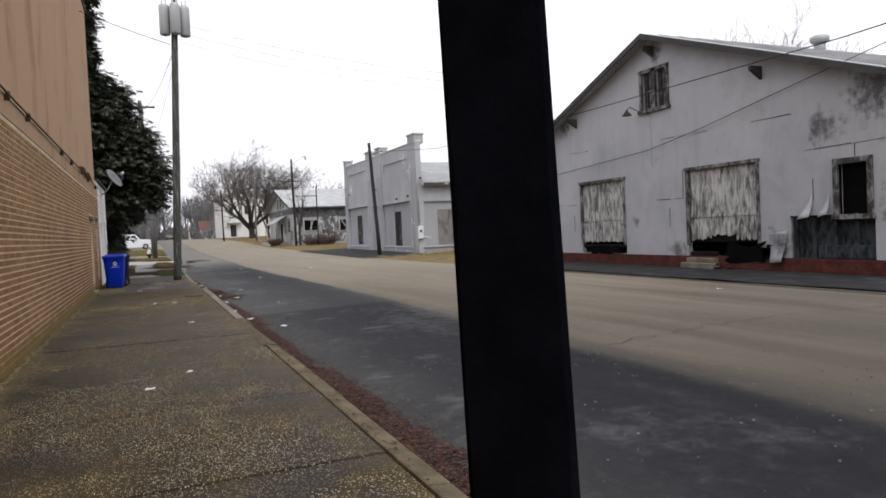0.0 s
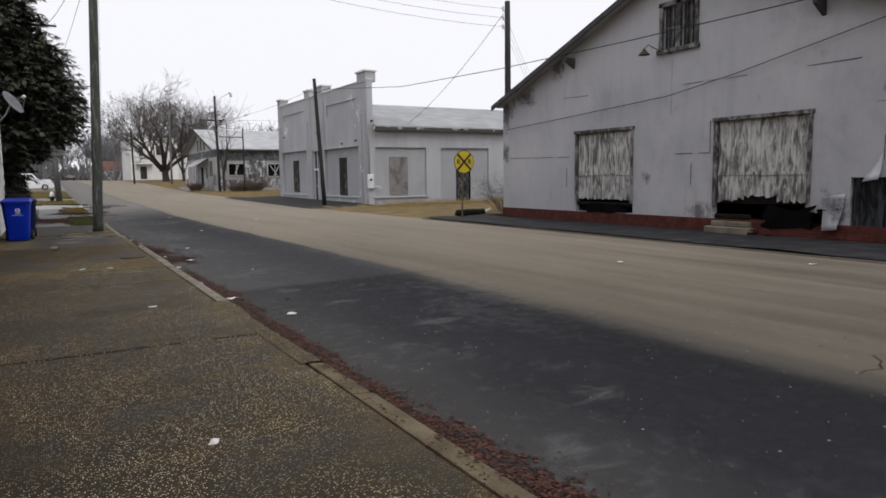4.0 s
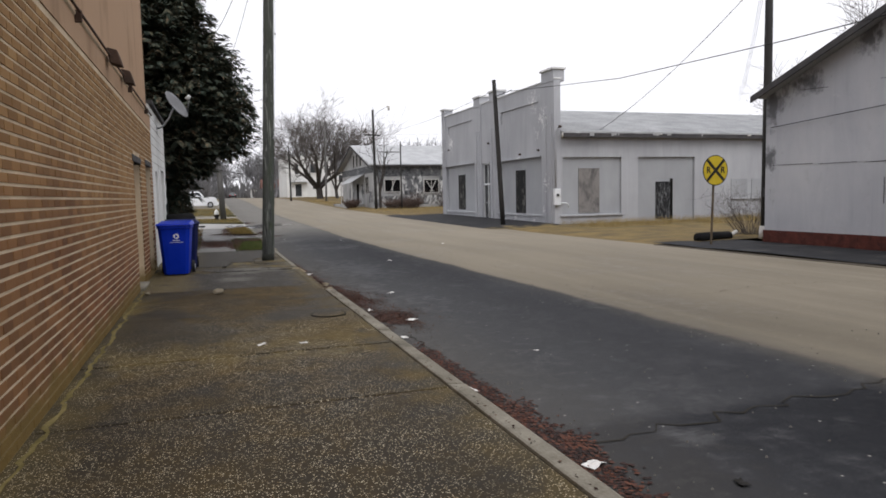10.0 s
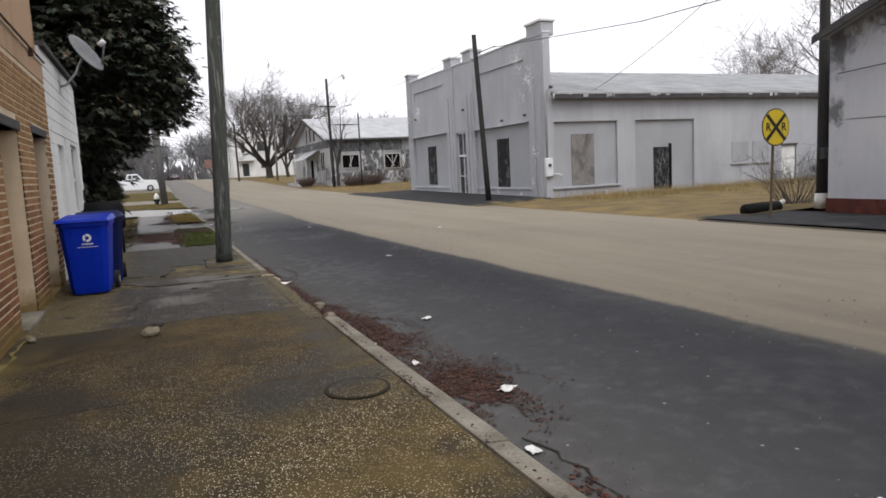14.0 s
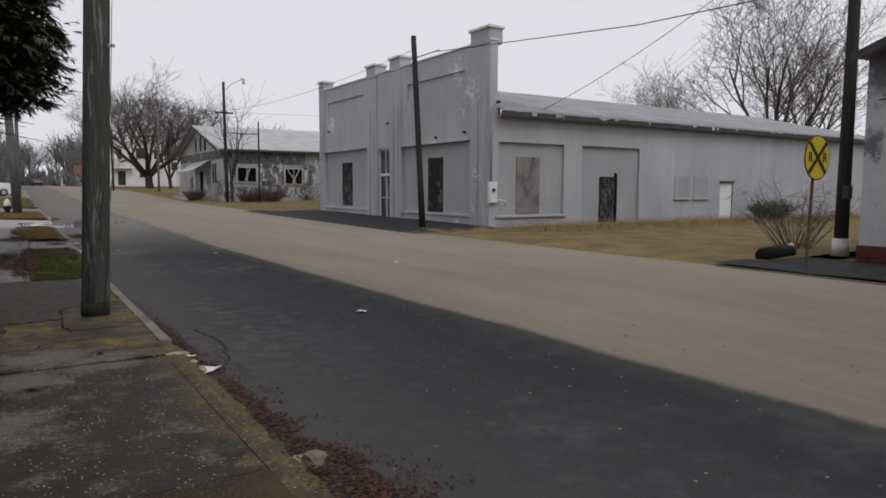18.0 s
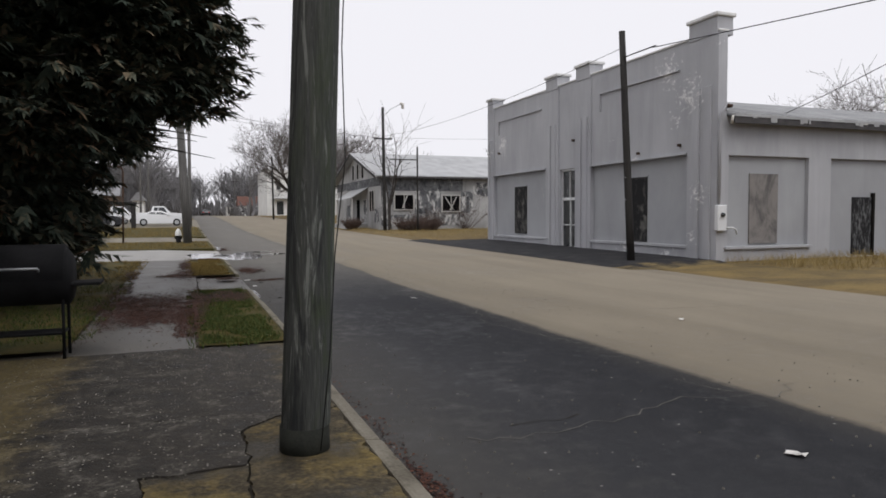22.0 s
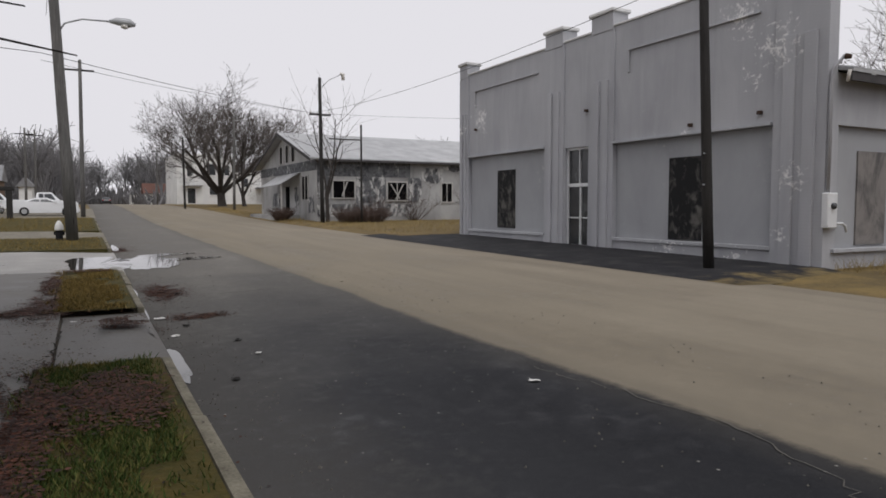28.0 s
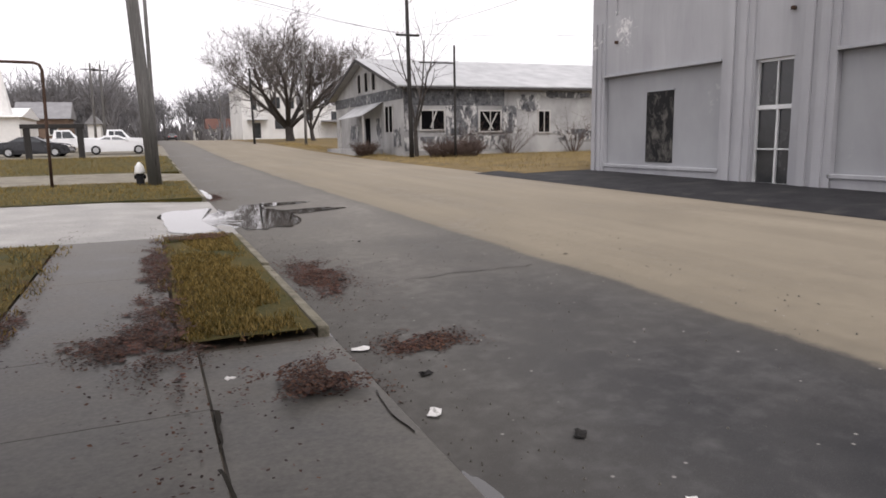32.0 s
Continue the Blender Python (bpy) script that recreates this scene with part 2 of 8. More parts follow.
m_cap = masonry_paint("parapet_cap_white", (0.72, 0.72, 0.71), (0.45, 0.45, 0.45), (0.8, 0.8, 0.8), 0.8)
m_ware = sheet_siding()
m_house = masonry_paint("house_whitewash", (0.41, 0.41, 0.405), (0.16, 0.16, 0.16), (0.13, 0.125, 0.12), 0.95)
m_white = masonry_paint("white_stucco", (0.74, 0.74, 0.72), (0.55, 0.55, 0.54), (0.5, 0.5, 0.48), 0.3)
m_plaster = streaked("tan_plaster", (0.43, 0.285, 0.18), (0.33, 0.21, 0.125), 0.42, (0.9, 0.9, 0.25), 0.9)
m_brickred = simple("brick_base_red", (0.05, 0.018, 0.016), (0.115, 0.04, 0.034), 2.5, 40, 0.85, 0.5)


def mortar_material():
    k = Nodes("mortar")
    x, y, z = k.sep()
    mid, fine = k.noise(2.0, 4), k.noise(60, 3)
    col = k.ramp(k.math('ADD', k.math('MULTIPLY', mid, 0.7), k.math('MULTIPLY', fine, 0.3)), (0.3, (0.42, 0.33, 0.22)), (0.7, (0.66, 0.55, 0.4)))
    foot = k.ramp(k.math('ADD', k.math('MULTIPLY', z, 1.6), k.math('MULTIPLY', k.noise(3, 4, 0.6), 0.8)), (0.6, 1.0), (0.9, 0.0))
    col = k.mix(k.math('MULTIPLY', foot, 0.85), col, k.mix(fine, (0.10, 0.065, 0.015), (0.2, 0.14, 0.04)))
    return k.done(col, 0.95, fine, 0.5, 0.004, spec=0.15)


m_mortar = mortar_material()
m_metalroof = simple("galvanised_roof", (0.25, 0.256, 0.262), (0.47, 0.475, 0.48), 0.9, 14, 0.6, 0.1, metal=0.1)
m_eave = simple("dark_eave_wood", (0.035, 0.035, 0.038), (0.09, 0.085, 0.085), 3, 50, 0.9, 0.5)
# near-black colour that paints the shade inside openings onto plain sheets
m_dark = simple("interior_shade_black", (0.003, 0.003, 0.0035), (0.008, 0.008, 0.009), 2, 20, 0.95, 0.1, spec=0.02)
m_doorpaint = streaked("flaking_door_paint", (0.6, 0.6, 0.59), (0.15, 0.145, 0.14), 0.5, (8, 11, 2.0))
m_darkboard = streaked("blackened_board", (0.16, 0.165, 0.17), (0.022, 0.022, 0.024), 0.55, (14, 14, 4))
m_blackpost = simple("black_painted_post", (0.002, 0.0024, 0.0036), (0.006, 0.0065, 0.009), 5, 60, 0.9, 0.4, spec=0.0)
m_postside = simple("worn_post_edge", (0.022, 0.02, 0.02), (0.05, 0.045, 0.043), 8, 70, 0.8, 0.5)

# ---- mesh helpers ----


class Mesh:
    """Collects faces in world coordinates for one part."""

    def __init__(self):
        self.v, self.f = [], []

    def add(self, vs, fs):
        o = len(self.v)
        self.v.extend(tuple(p) for p in vs)
        self.f.extend(tuple(i + o for i in q) for q in fs)
        return self

    def box(self, x0, x1, y0, y1, z0, z1):
        return self.add([(x0, y0, z0), (x1, y0, z0), (x1, y1, z0), (x0, y1, z0),
                         (x0, y0, z1), (x1, y0, z1), (x1, y1, z1), (x0, y1, z1)],
                        [(3, 2, 1, 0), (4, 5, 6, 7), (0, 1, 5, 4), (1, 2, 6, 5), (2, 3, 7, 6), (3, 0, 4, 7)])

    def hexa(self, low, high):
        """Solid between two quads."""
        return self.add(list(low) + list(high), [(3, 2, 1, 0), (4, 5, 6, 7), (0, 1, 5, 4), (1, 2, 6, 5), (2, 3, 7, 6), (3, 0, 4, 7)])

    def tube(self, pts, radii, n=8, caps=True):
        pts = [Vector(p) for p in pts]
        if not isinstance(radii, (list, tuple)):
            radii = [radii] * len(pts)
        rings, ref = [], None
        for i, p in enumerate(pts):
            d = (pts[min(i + 1, len(pts) - 1)] - pts[max(i - 1, 0)]).normalized()
            if ref is None:
                ref = d.orthogonal().normalized()
            ref = (ref - d * ref.dot(d)).normalized()
            u = d.cross(ref)
            rings.append([p + (ref * math.cos(a) + u * math.sin(a)) * radii[i] for a in [2 * math.pi * k / n for k in range(n)]])
        o = len(self.v)
        for r in rings:
            self.v.extend(tuple(q) for q in r)
        for i in range(len(rings) - 1):
            for k in range(n):
                a, b = o + i * n + k, o + i * n + (k + 1) % n
                self.f.append((a, b, b + n, a + n))
        if caps:
            self.f.append(tuple(o + k for k in reversed(range(n))))
            self.f.append(tuple(o + (len(rings) - 1) * n + k for k in range(n)))
        return self

    def data(self, name, mat, smooth=False, bevel=0.0, seg=1):
        me = bpy.data.meshes.new(name)
        me.from_pydata(self.v, [], self.f)
        if bevel:
            bm = bmesh.new()
            bm.from_mesh(me)
            bmesh.ops.remove_doubles(bm, verts=bm.verts, dist=1e-5)
            es = [e for e in bm.edges if len(e.link_faces) == 2 and e.calc_face_angle(0) > 0.6]
            bmesh.ops.bevel(bm, geom=es, offset=bevel, segments=seg, affect='EDGES', profile=0.6)
            bm.to_mesh(me)
            bm.free()
        if smooth:
            me.polygons.foreach_set("use_smooth", [True] * len(me.polygons))
        me.materials.append(mat)
        me.update()
        return me


def thing(name, loc, label, category, group="", kind=""):
    ob = new(name)
    ob.empty_display_size = 0.2
    ob.matrix_basis = pose(*loc)
    return tagged(ob, label, category, group, kind)


def part(name, mesh, mat, parent=None, label="", smooth=False, bevel=0.0, seg=1):
    """Links a Mesh as ONE object under a thing or a part."""
    ob = new(name, mesh.data(name, mat, smooth, bevel, seg))
    if parent is not None:
        ob.parent = parent
        if parent.type == 'EMPTY':
            ob.matrix_parent_inverse = parent.matrix_basis.inverted()
    if label:
        ob["label"] = label
    return ob


def solo(name, mesh, mat, label, category, kind="", group="", smooth=False, bevel=0.0):
    return tagged(part(name, mesh, mat, None, "", smooth, bevel), label, category, group, kind)


def wall_x(mesh, x0, x1, ys, top, holes, z0):
    """One wall between x0 and x1 along y, its top a function of y, with holes (ya, yb, za, zb)."""
    us = sorted({*ys, *[h[0] for h in holes], *[h[1] for h in holes]})
    zs = sorted({z0, *[z for h in holes for z in h[2:] if z > z0]}) + [1e9]
    base, index = len(mesh.v), {}

    def vert(x, i, j):
        p = (x, us[i], min(zs[j], top(us[i])))
        key = tuple(round(c, 5) for c in p)
        if key not in index:
            index[key] = len(mesh.v)
            mesh.v.append(p)
        return index[key]

    def solid(i, j):
        if not (0 <= i < len(us) - 1 and 0 <= j < len(zs) - 1):
            return False
        u, lo, hi = (us[i] + us[i + 1]) / 2, zs[j], zs[j + 1]
        if lo >= max(top(us[i]), top(us[i + 1])) - 1e-6:
            return False
        z = (lo + min(hi, top(u))) / 2
        return not any(h[0] < u < h[1] and h[2] < z < h[3] for h in holes)

    def quad(*q):
        q = [k for n, k in enumerate(q) if k != q[n - 1]]
        if len(q) > 2:
            mesh.f.append(tuple(q))

    for i in range(len(us) - 1):
        for j in range(len(zs) - 1):
            if not solid(i, j):
                continue
            a, b, c, d = (vert(x0, i, j), vert(x0, i + 1, j), vert(x0, i + 1, j + 1), vert(x0, i, j + 1))
            e, f, g, h = (vert(x1, i, j), vert(x1, i + 1, j), vert(x1, i + 1, j + 1), vert(x1, i, j + 1))
            quad(d, c, b, a)
            quad(e, f, g, h)
            if not solid(i, j - 1):
                quad(a, b, f, e)
            if not solid(i, j + 1):
                quad(h, g, c, d)
            if not solid(i - 1, j):
                quad(a, e, h, d)
            if not solid(i + 1, j):
                quad(b, c, g, f)


def wall_y(mesh, y0, y1, xs, top, holes, z0):
    sub = Mesh()
    wall_x(sub, y0, y1, xs, top, holes, z0)
    mesh.add([(b, a, c) for a, b, c in sub.v], [tuple(reversed(q)) for q in sub.f])


RISE = ((-80, 0), (38, 0), (60, 0.2), (77, 0.4), (92, 0.72), (115, 1.3), (150, 1.75), (300, 2.2), (2000, 3.0))


def rise(y):
    """Height of the street's long profile over its level at the start."""
    for (ya, za), (yb, zb) in zip(RISE, RISE[1:]):
        if y <= yb:
            s = min(max((y - ya) / (yb - ya), 0), 1)
            return za + (zb - za) * s
    return RISE[-1][1]


def road_z(x, y):
    s = (x - 7.6) / 5.6
    return rise(y) - 0.05 - 0.085 * s * s


def frange(a, b, step):
    n = max(1, int(round((b - a) / step)))
    return [a + (b - a) * i / n for i in range(n + 1)]


def sheet(mesh, xs, ys, height):
    o = len(mesh.v)
    for y in ys:
        for x in xs:
            mesh.v.append((x, y, height(x, y)))
    nx = len(xs)
    for j in range(len(ys) - 1):
        for i in range(nx - 1):
            a = o + j * nx + i
            mesh.f.append((a, a + 1, a + 1 + nx, a + nx))
    return mesh

# ---- ground, road, kerbs ----
m_ground = simple("dry_grass_ground", (0.06, 0.047, 0.028), (0.21, 0.15, 0.06), 0.9, 14, 0.95, 0.6, 0.03)


def road_material():
    k = Nodes("patched_asphalt")
    x, y, z = k.sep()
    wob = k.math('MULTIPLY', k.math('ADD', k.math('SUBTRACT', k.noise(0.5, 3, 0.5), 0.5), k.math('MULTIPLY', k.math('SUBTRACT', k.noise(9, 5, 0.7), 0.5), 0.6)), 0.26)
    bend = k.math('MULTIPLY', k.ramp(k.math('DIVIDE', y, 60.0), (0.34, 0.0), (0.56, 1.0)), 0.2)
    e2 = k.math('ADD', k.math('ADD', k.math('SUBTRACT', k.math('ADD', x, bend), 5.4), wob), 0.5)
    far = k.ramp(k.math('DIVIDE', k.math('ADD', y, k.math('MULTIPLY', k.noise(0.35, 4), 6.0)), 60.0), (0.22, 0.0), (0.4, 1.0))
    edge = k.mix(far, k.ramp(e2, (0.22, 0.0), (0.5, 0.55), (0.95, 1.0)), k.ramp(e2, (0.44, 0.0), (0.56, 1.0)))
    fringe = k.ramp(e2, (0.1, 0.0), (0.47, 1.0), (0.52, 0.6), (0.95, 0.0))
    stain, fine, grit = k.noise(None, 5, 0.6, k.scaled((0.5, 0.28, 0.5))), k.noise(6, 5, 0.6), k.noise(180, 2)
    track = k.noise(None, 4, 0.6, k.scaled((1.1, 0.09, 0.5)), 0.4)
    spot = k.ramp(k.voronoi(85), (0.05, 1.0), (0.2, 0.0))
    f = k.math('ADD', k.math('MULTIPLY', stain, 0.6), k.math('MULTIPLY', fine, 0.4))
    dark = k.ramp(f, (0.3, (0.009, 0.010, 0.013)), (0.48, (0.017, 0.018, 0.0215)), (0.56, (0.032, 0.033, 0.037)), (0.68, (0.085, 0.085, 0.088)))
    mid = k.ramp(f, (0.3, (0.024, 0.025, 0.0275)), (0.5, (0.055, 0.056, 0.059)), (0.68, (0.115, 0.115, 0.115)))
    late = k.ramp(f, (0.3, (0.075, 0.071, 0.065)), (0.5, (0.14, 0.132, 0.119)), (0.68, (0.2, 0.19, 0.172)))
    tan = k.ramp(k.math('ADD', k.math('MULTIPLY', f, 0.72), k.math('MULTIPLY', track, 0.28)), (0.3, (0.15, 0.13, 0.10)), (0.5, (0.215, 0.188, 0.145)), (0.7, (0.27, 0.238, 0.187)))
    wetdry = k.math('DIVIDE', k.math('ADD', y, k.math('MULTIPLY', k.math('SUBTRACT', track, 0.5), 16.0)), 60.0)
    tan = k.mix(1.0, tan, k.ramp(wetdry, (0.1, (0.42, 0.42, 0.44)), (0.24, (0.66, 0.66, 0.67)), (0.42, (0.92, 0.92, 0.92)), (0.65, (1.0, 1.0, 1.0))), 'MULTIPLY')
    tan = k.mix(1.0, tan, k.ramp(k.math('DIVIDE', x, 13.0), (0.45, (0.97, 0.965, 0.95)), (0.8, (1.08, 1.08, 1.08))), 'MULTIPLY')
    yy = k.math('DIVIDE', k.math('ADD', y, k.math('MULTIPLY', k.math('SUBTRACT', k.noise(0.35, 4), 0.5), 9.0)), 60.0)
    cut = k.math('DIVIDE', k.math('ADD', k.math('ADD', y, wob), k.math('MULTIPLY', x, 0.03)), 60.0)
    patch = k.ramp(cut, (0.2615, 0.0), (0.2635, 0.85))
    patch = k.math('MULTIPLY', patch, k.ramp(yy, (0.36, 1.0), (0.48, 0.45), (0.6, 0.4), (0.66, 1.0)))
    near = k.mix(patch, dark, mid)
    worn = k.math('ADD', k.math('DIVIDE', x, 8.0), k.math('MULTIPLY', k.math('SUBTRACT', stain, 0.5), 0.25))
    near = k.mix(1.0, near, k.ramp(worn, (0.24, (1.35, 1.33, 1.28)), (0.4, (1.0, 1.0, 1.0)), (0.56, (0.56, 0.57, 0.6))), 'MULTIPLY')
    near = k.mix(k.ramp(yy, (0.62, 0.0), (0.78, 1.0)), near, late)
    gutter = k.ramp(k.math('ADD', k.math('MULTIPLY', k.math('SUBTRACT', x, 2.0), 0.5), k.math('MULTIPLY', k.math('SUBTRACT', fine, 0.5), 0.9)), (0.0, 1.0), (0.65, 0.0))
    near = k.mix(k.math('MULTIPLY', gutter, 0.55), near, (0.085, 0.08, 0.072))
    # pale spots paint puddle reflections into the asphalt colour
    pale_glint = 0.0
    for px, py, rx, ry in ((3.4, 14.0, 0.42, 0.3), (2.9, 12.6, 0.35, 0.25), (3.05, 11.35, 0.3, 0.3), (3.05, 7.2, 0.3, 0.5), (2.8, 8.6, 0.3, 0.4), (3.1, 15.3, 0.4, 0.35), (3.6, 9.4, 0.45, 0.4), (3.9, 12.2, 0.5, 0.3)):
        dx, dy = k.math('DIVIDE', k.math('SUBTRACT', x, px), rx), k.math('DIVIDE', k.math('SUBTRACT', y, py), ry)
        d = k.math('SQRT', k.math('ADD', k.math('MULTIPLY', dx, dx), k.math('MULTIPLY', dy, dy)))
        pale_glint = k.math('MAXIMUM', pale_glint, k.ramp(d, (0.1, 1.0), (1.3, 0.0)))
    pale_glint = k.ramp(k.math('ADD', k.math('MULTIPLY', pale_glint, 0.25), k.noise(None, 6, 0.75, k.scaled((1.6, 3.2, 1.0)), 0.7)), (0.62, 0.0), (0.82, 1.0))
    near = k.mix(k.math('MULTIPLY', pale_glint, 0.5), near, (0.13, 0.13, 0.132))
    col = k.mix(edge, near, tan)
    col = k.mix(k.math('MULTIPLY', fringe, 0.3), col, (0.075, 0.07, 0.06))
    col = k.mix(k.math('MULTIPLY', grit, 0.4), col, k.mix(0.5, col, (0.02, 0.02, 0.02)))
    col = k.mix(k.math('MULTIPLY', spot, 0.3), col, (0.3, 0.29, 0.27))
    crumb = k.math('MULTIPLY', k.ramp(k.voronoi(8.0), (0.05, 1.0), (0.11, 0.0)), k.math('GREATER_THAN', k.sepcol(k.voronoi(8.0, 'F1', "Color")), 0.72))
    col = k.mix(k.math('MULTIPLY', crumb, 0.7), col, (0.3, 0.29, 0.27))
    rough = k.ramp(f, (0.38, 0.55), (0.5, 0.8), (0.6, 0.92))
    return k.done(col, rough, k.math('ADD', grit, k.math('MULTIPLY', fine, 0.6)), 0.4, 0.006, spec=0.09)


m_road = road_material()


def aggregate_material():
    k = Nodes("exposed_aggregate_concrete")
    x, y, z = k.sep()
    big, mid, tiny = k.noise(0.6, 5, 0.6), k.noise(2.5, 5, 0.65), k.noise(45, 3)
    cell = k.voronoi(80, 'F1', "Color")
    dist = k.voronoi(80)
    wear = k.ramp(k.noise(0.85, 4, 0.6), (0.38, 0.3), (0.54, 1.0))
    wear = k.math('MULTIPLY', wear, k.ramp(k.math('DIVIDE', k.math('ADD', y, k.math('MULTIPLY', mid, 2.0)), 40.0), (0.51, 1.0), (0.55, 0.4), (0.6, 0.2), (0.74, 0.15)))
    bright = k.math('GREATER_THAN', k.sepcol(cell), 0.5)
    peb = k.math('MULTIPLY', k.ramp(dist, (0.28, 1.0), (0.42, 0.0)), bright)
    base = k.ramp(k.math('ADD', k.math('MULTIPLY', big, 0.55), k.math('MULTIPLY', mid, 0.45)), (0.33, (0.017, 0.0125, 0.007)), (0.48, (0.04, 0.028, 0.012)), (0.62, (0.092, 0.063, 0.025)), (0.74, (0.17, 0.12, 0.052)))
    base = k.mix(k.math('MULTIPLY', tiny, 0.45), base, (0.03, 0.023, 0.012))
    pc = k.mix(k.sepcol(cell, 1), (0.28, 0.2, 0.1), (0.86, 0.77, 0.58))
    col = k.mix(k.math('MULTIPLY', peb, wear), base, pc)
    wall_side = k.ramp(k.math('ADD', k.math('MULTIPLY', x, -0.6), k.math('MULTIPLY', mid, 0.5)), (0.58, 0.0), (0.85, 1.0))
    kerb_side = k.ramp(k.math('ADD', k.math('MULTIPLY', k.math('SUBTRACT', x, 1.0), 0.6), k.math('MULTIPLY', mid, 0.6)), (0.6, 0.0), (0.9, 1.0))
    band = k.ramp(k.math('DIVIDE', k.math('ADD', y, k.math('MULTIPLY', k.math('SUBTRACT', mid, 0.5), 1.2)), 40.0), (0.448, 0.0), (0.462, 1.0), (0.475, 0.7), (0.52, 0.0), (0.63, 0.0), (0.655, 0.7), (0.71, 0.8), (0.73, 0.0))
    moss = k.math('MAXIMUM', k.math('MAXIMUM', wall_side, k.math('MULTIPLY', kerb_side, 0.7)), k.math('MULTIPLY', band, k.ramp(mid, (0.38, 0.3), (0.55, 1.0))))
    col = k.mix(k.math('MULTIPLY', moss, 0.5), col, k.mix(tiny, (0.09, 0.065, 0.015), (0.24, 0.18, 0.07)))
    damp = k.ramp(k.math('ADD', k.math('MULTIPLY', k.noise(0.42, 4, 0.6), 0.8), k.math('MULTIPLY', mid, 0.2)), (0.43, 1.0), (0.53, 0.0))
    wetband = k.ramp(k.math('DIVIDE', k.math('ADD', y, k.math('MULTIPLY', k.math('SUBTRACT', big, 0.5), 5.0)), 40.0), (0.17, 0.0), (0.22, 0.8), (0.3, 1.0), (0.42, 1.0), (0.47, 0.3), (0.6, 0.2), (0.7, 0.5))
    damp = k.math('MAXIMUM', damp, k.math('MULTIPLY', wetband, k.ramp(mid, (0.3, 1.0), (0.62, 0.45))))
    col = k.mix(k.math('MULTIPLY', damp, 0.66), col, (0.022, 0.0205, 0.0175))
    col = k.mix(k.math('MULTIPLY', k.math('MULTIPLY', peb, wear), 0.4), col, pc)
    rough = k.mix(damp, k.ramp(big, (0.35, 0.6), (0.6, 0.9)), (0.6, 0.6, 0.6))
    return k.done(col, rough, k.math('ADD', peb, mid), 0.6, 0.006, spec=0.1)


m_agg = aggregate_material()
m_conc = simple("kerb_concrete", (0.07, 0.06, 0.042), (0.27, 0.25, 0.205), 2.2, 45, 0.85, 0.4)
m_kerbbrown = simple("dirty_brown_kerb", (0.045, 0.035, 0.02), (0.19, 0.155, 0.1), 3.0, 45, 0.9, 0.6)
m_kerbold = simple("earthy_kerb", (0.05, 0.045, 0.03), (0.27, 0.25, 0.195), 3.5, 45, 0.9, 0.5)
m_walk = simple("smooth_walk_concrete", (0.03, 0.028, 0.024), (0.135, 0.126, 0.112), 1.6, 30, 0.5, 0.3, spec=0.25)
m_drive = simple("pale_wet_drive", (0.13, 0.126, 0.115), (0.36, 0.35, 0.33), 1.3, 25, 0.5, 0.2)


def old_slab_material():
    """Damp old concrete with yellow moss, scuffed pale spots and grit."""
    k = Nodes("yellowed_broken_concrete")
    big, mid, fine, grit = k.noise(1.1, 5, 0.65), k.noise(4.5, 6, 0.7), k.noise(38, 4), k.noise(130, 2)
    f = k.math('ADD', k.math('MULTIPLY', mid, 0.55), k.math('MULTIPLY', fine, 0.45))
    col = k.ramp(f, (0.32, (0.02, 0.017, 0.012)), (0.5, (0.062, 0.051, 0.033)), (0.66, (0.13, 0.108, 0.07)))
    moss = k.ramp(k.math('ADD', k.math('MULTIPLY', big, 0.6), k.math('MULTIPLY', mid, 0.4)), (0.47, 0.0), (0.58, 1.0))
    col = k.mix(k.math('MULTIPLY', moss, 0.75), col, k.mix(fine, (0.085, 0.06, 0.014), (0.3, 0.22, 0.075)))
    pale = k.ramp(k.noise(7.0, 6, 0.75), (0.64, 0.0), (0.7, 1.0))
    col = k.mix(k.math('MULTIPLY', pale, 0.6), col, (0.27, 0.24, 0.17))
    damp = k.ramp(k.noise(0.8, 5, 0.65), (0.44, 1.0), (0.52, 0.0))
    col = k.mix(k.math('MULTIPLY', damp, 0.6), col, (0.02, 0.018, 0.014))
    return k.done(col, k.ramp(damp, (0.0, 0.9), (1.0, 0.55)), k.math('ADD', k.math('ADD', mid, fine), k.math('MULTIPLY', grit, 0.5)), 0.8, 0.012, spec=0.2)


m_oldslab = old_slab_material()
m_palestone = simple("pale_broken_concrete", (0.17, 0.14, 0.085), (0.42, 0.37, 0.27), 6, 60, 0.9, 0.6)


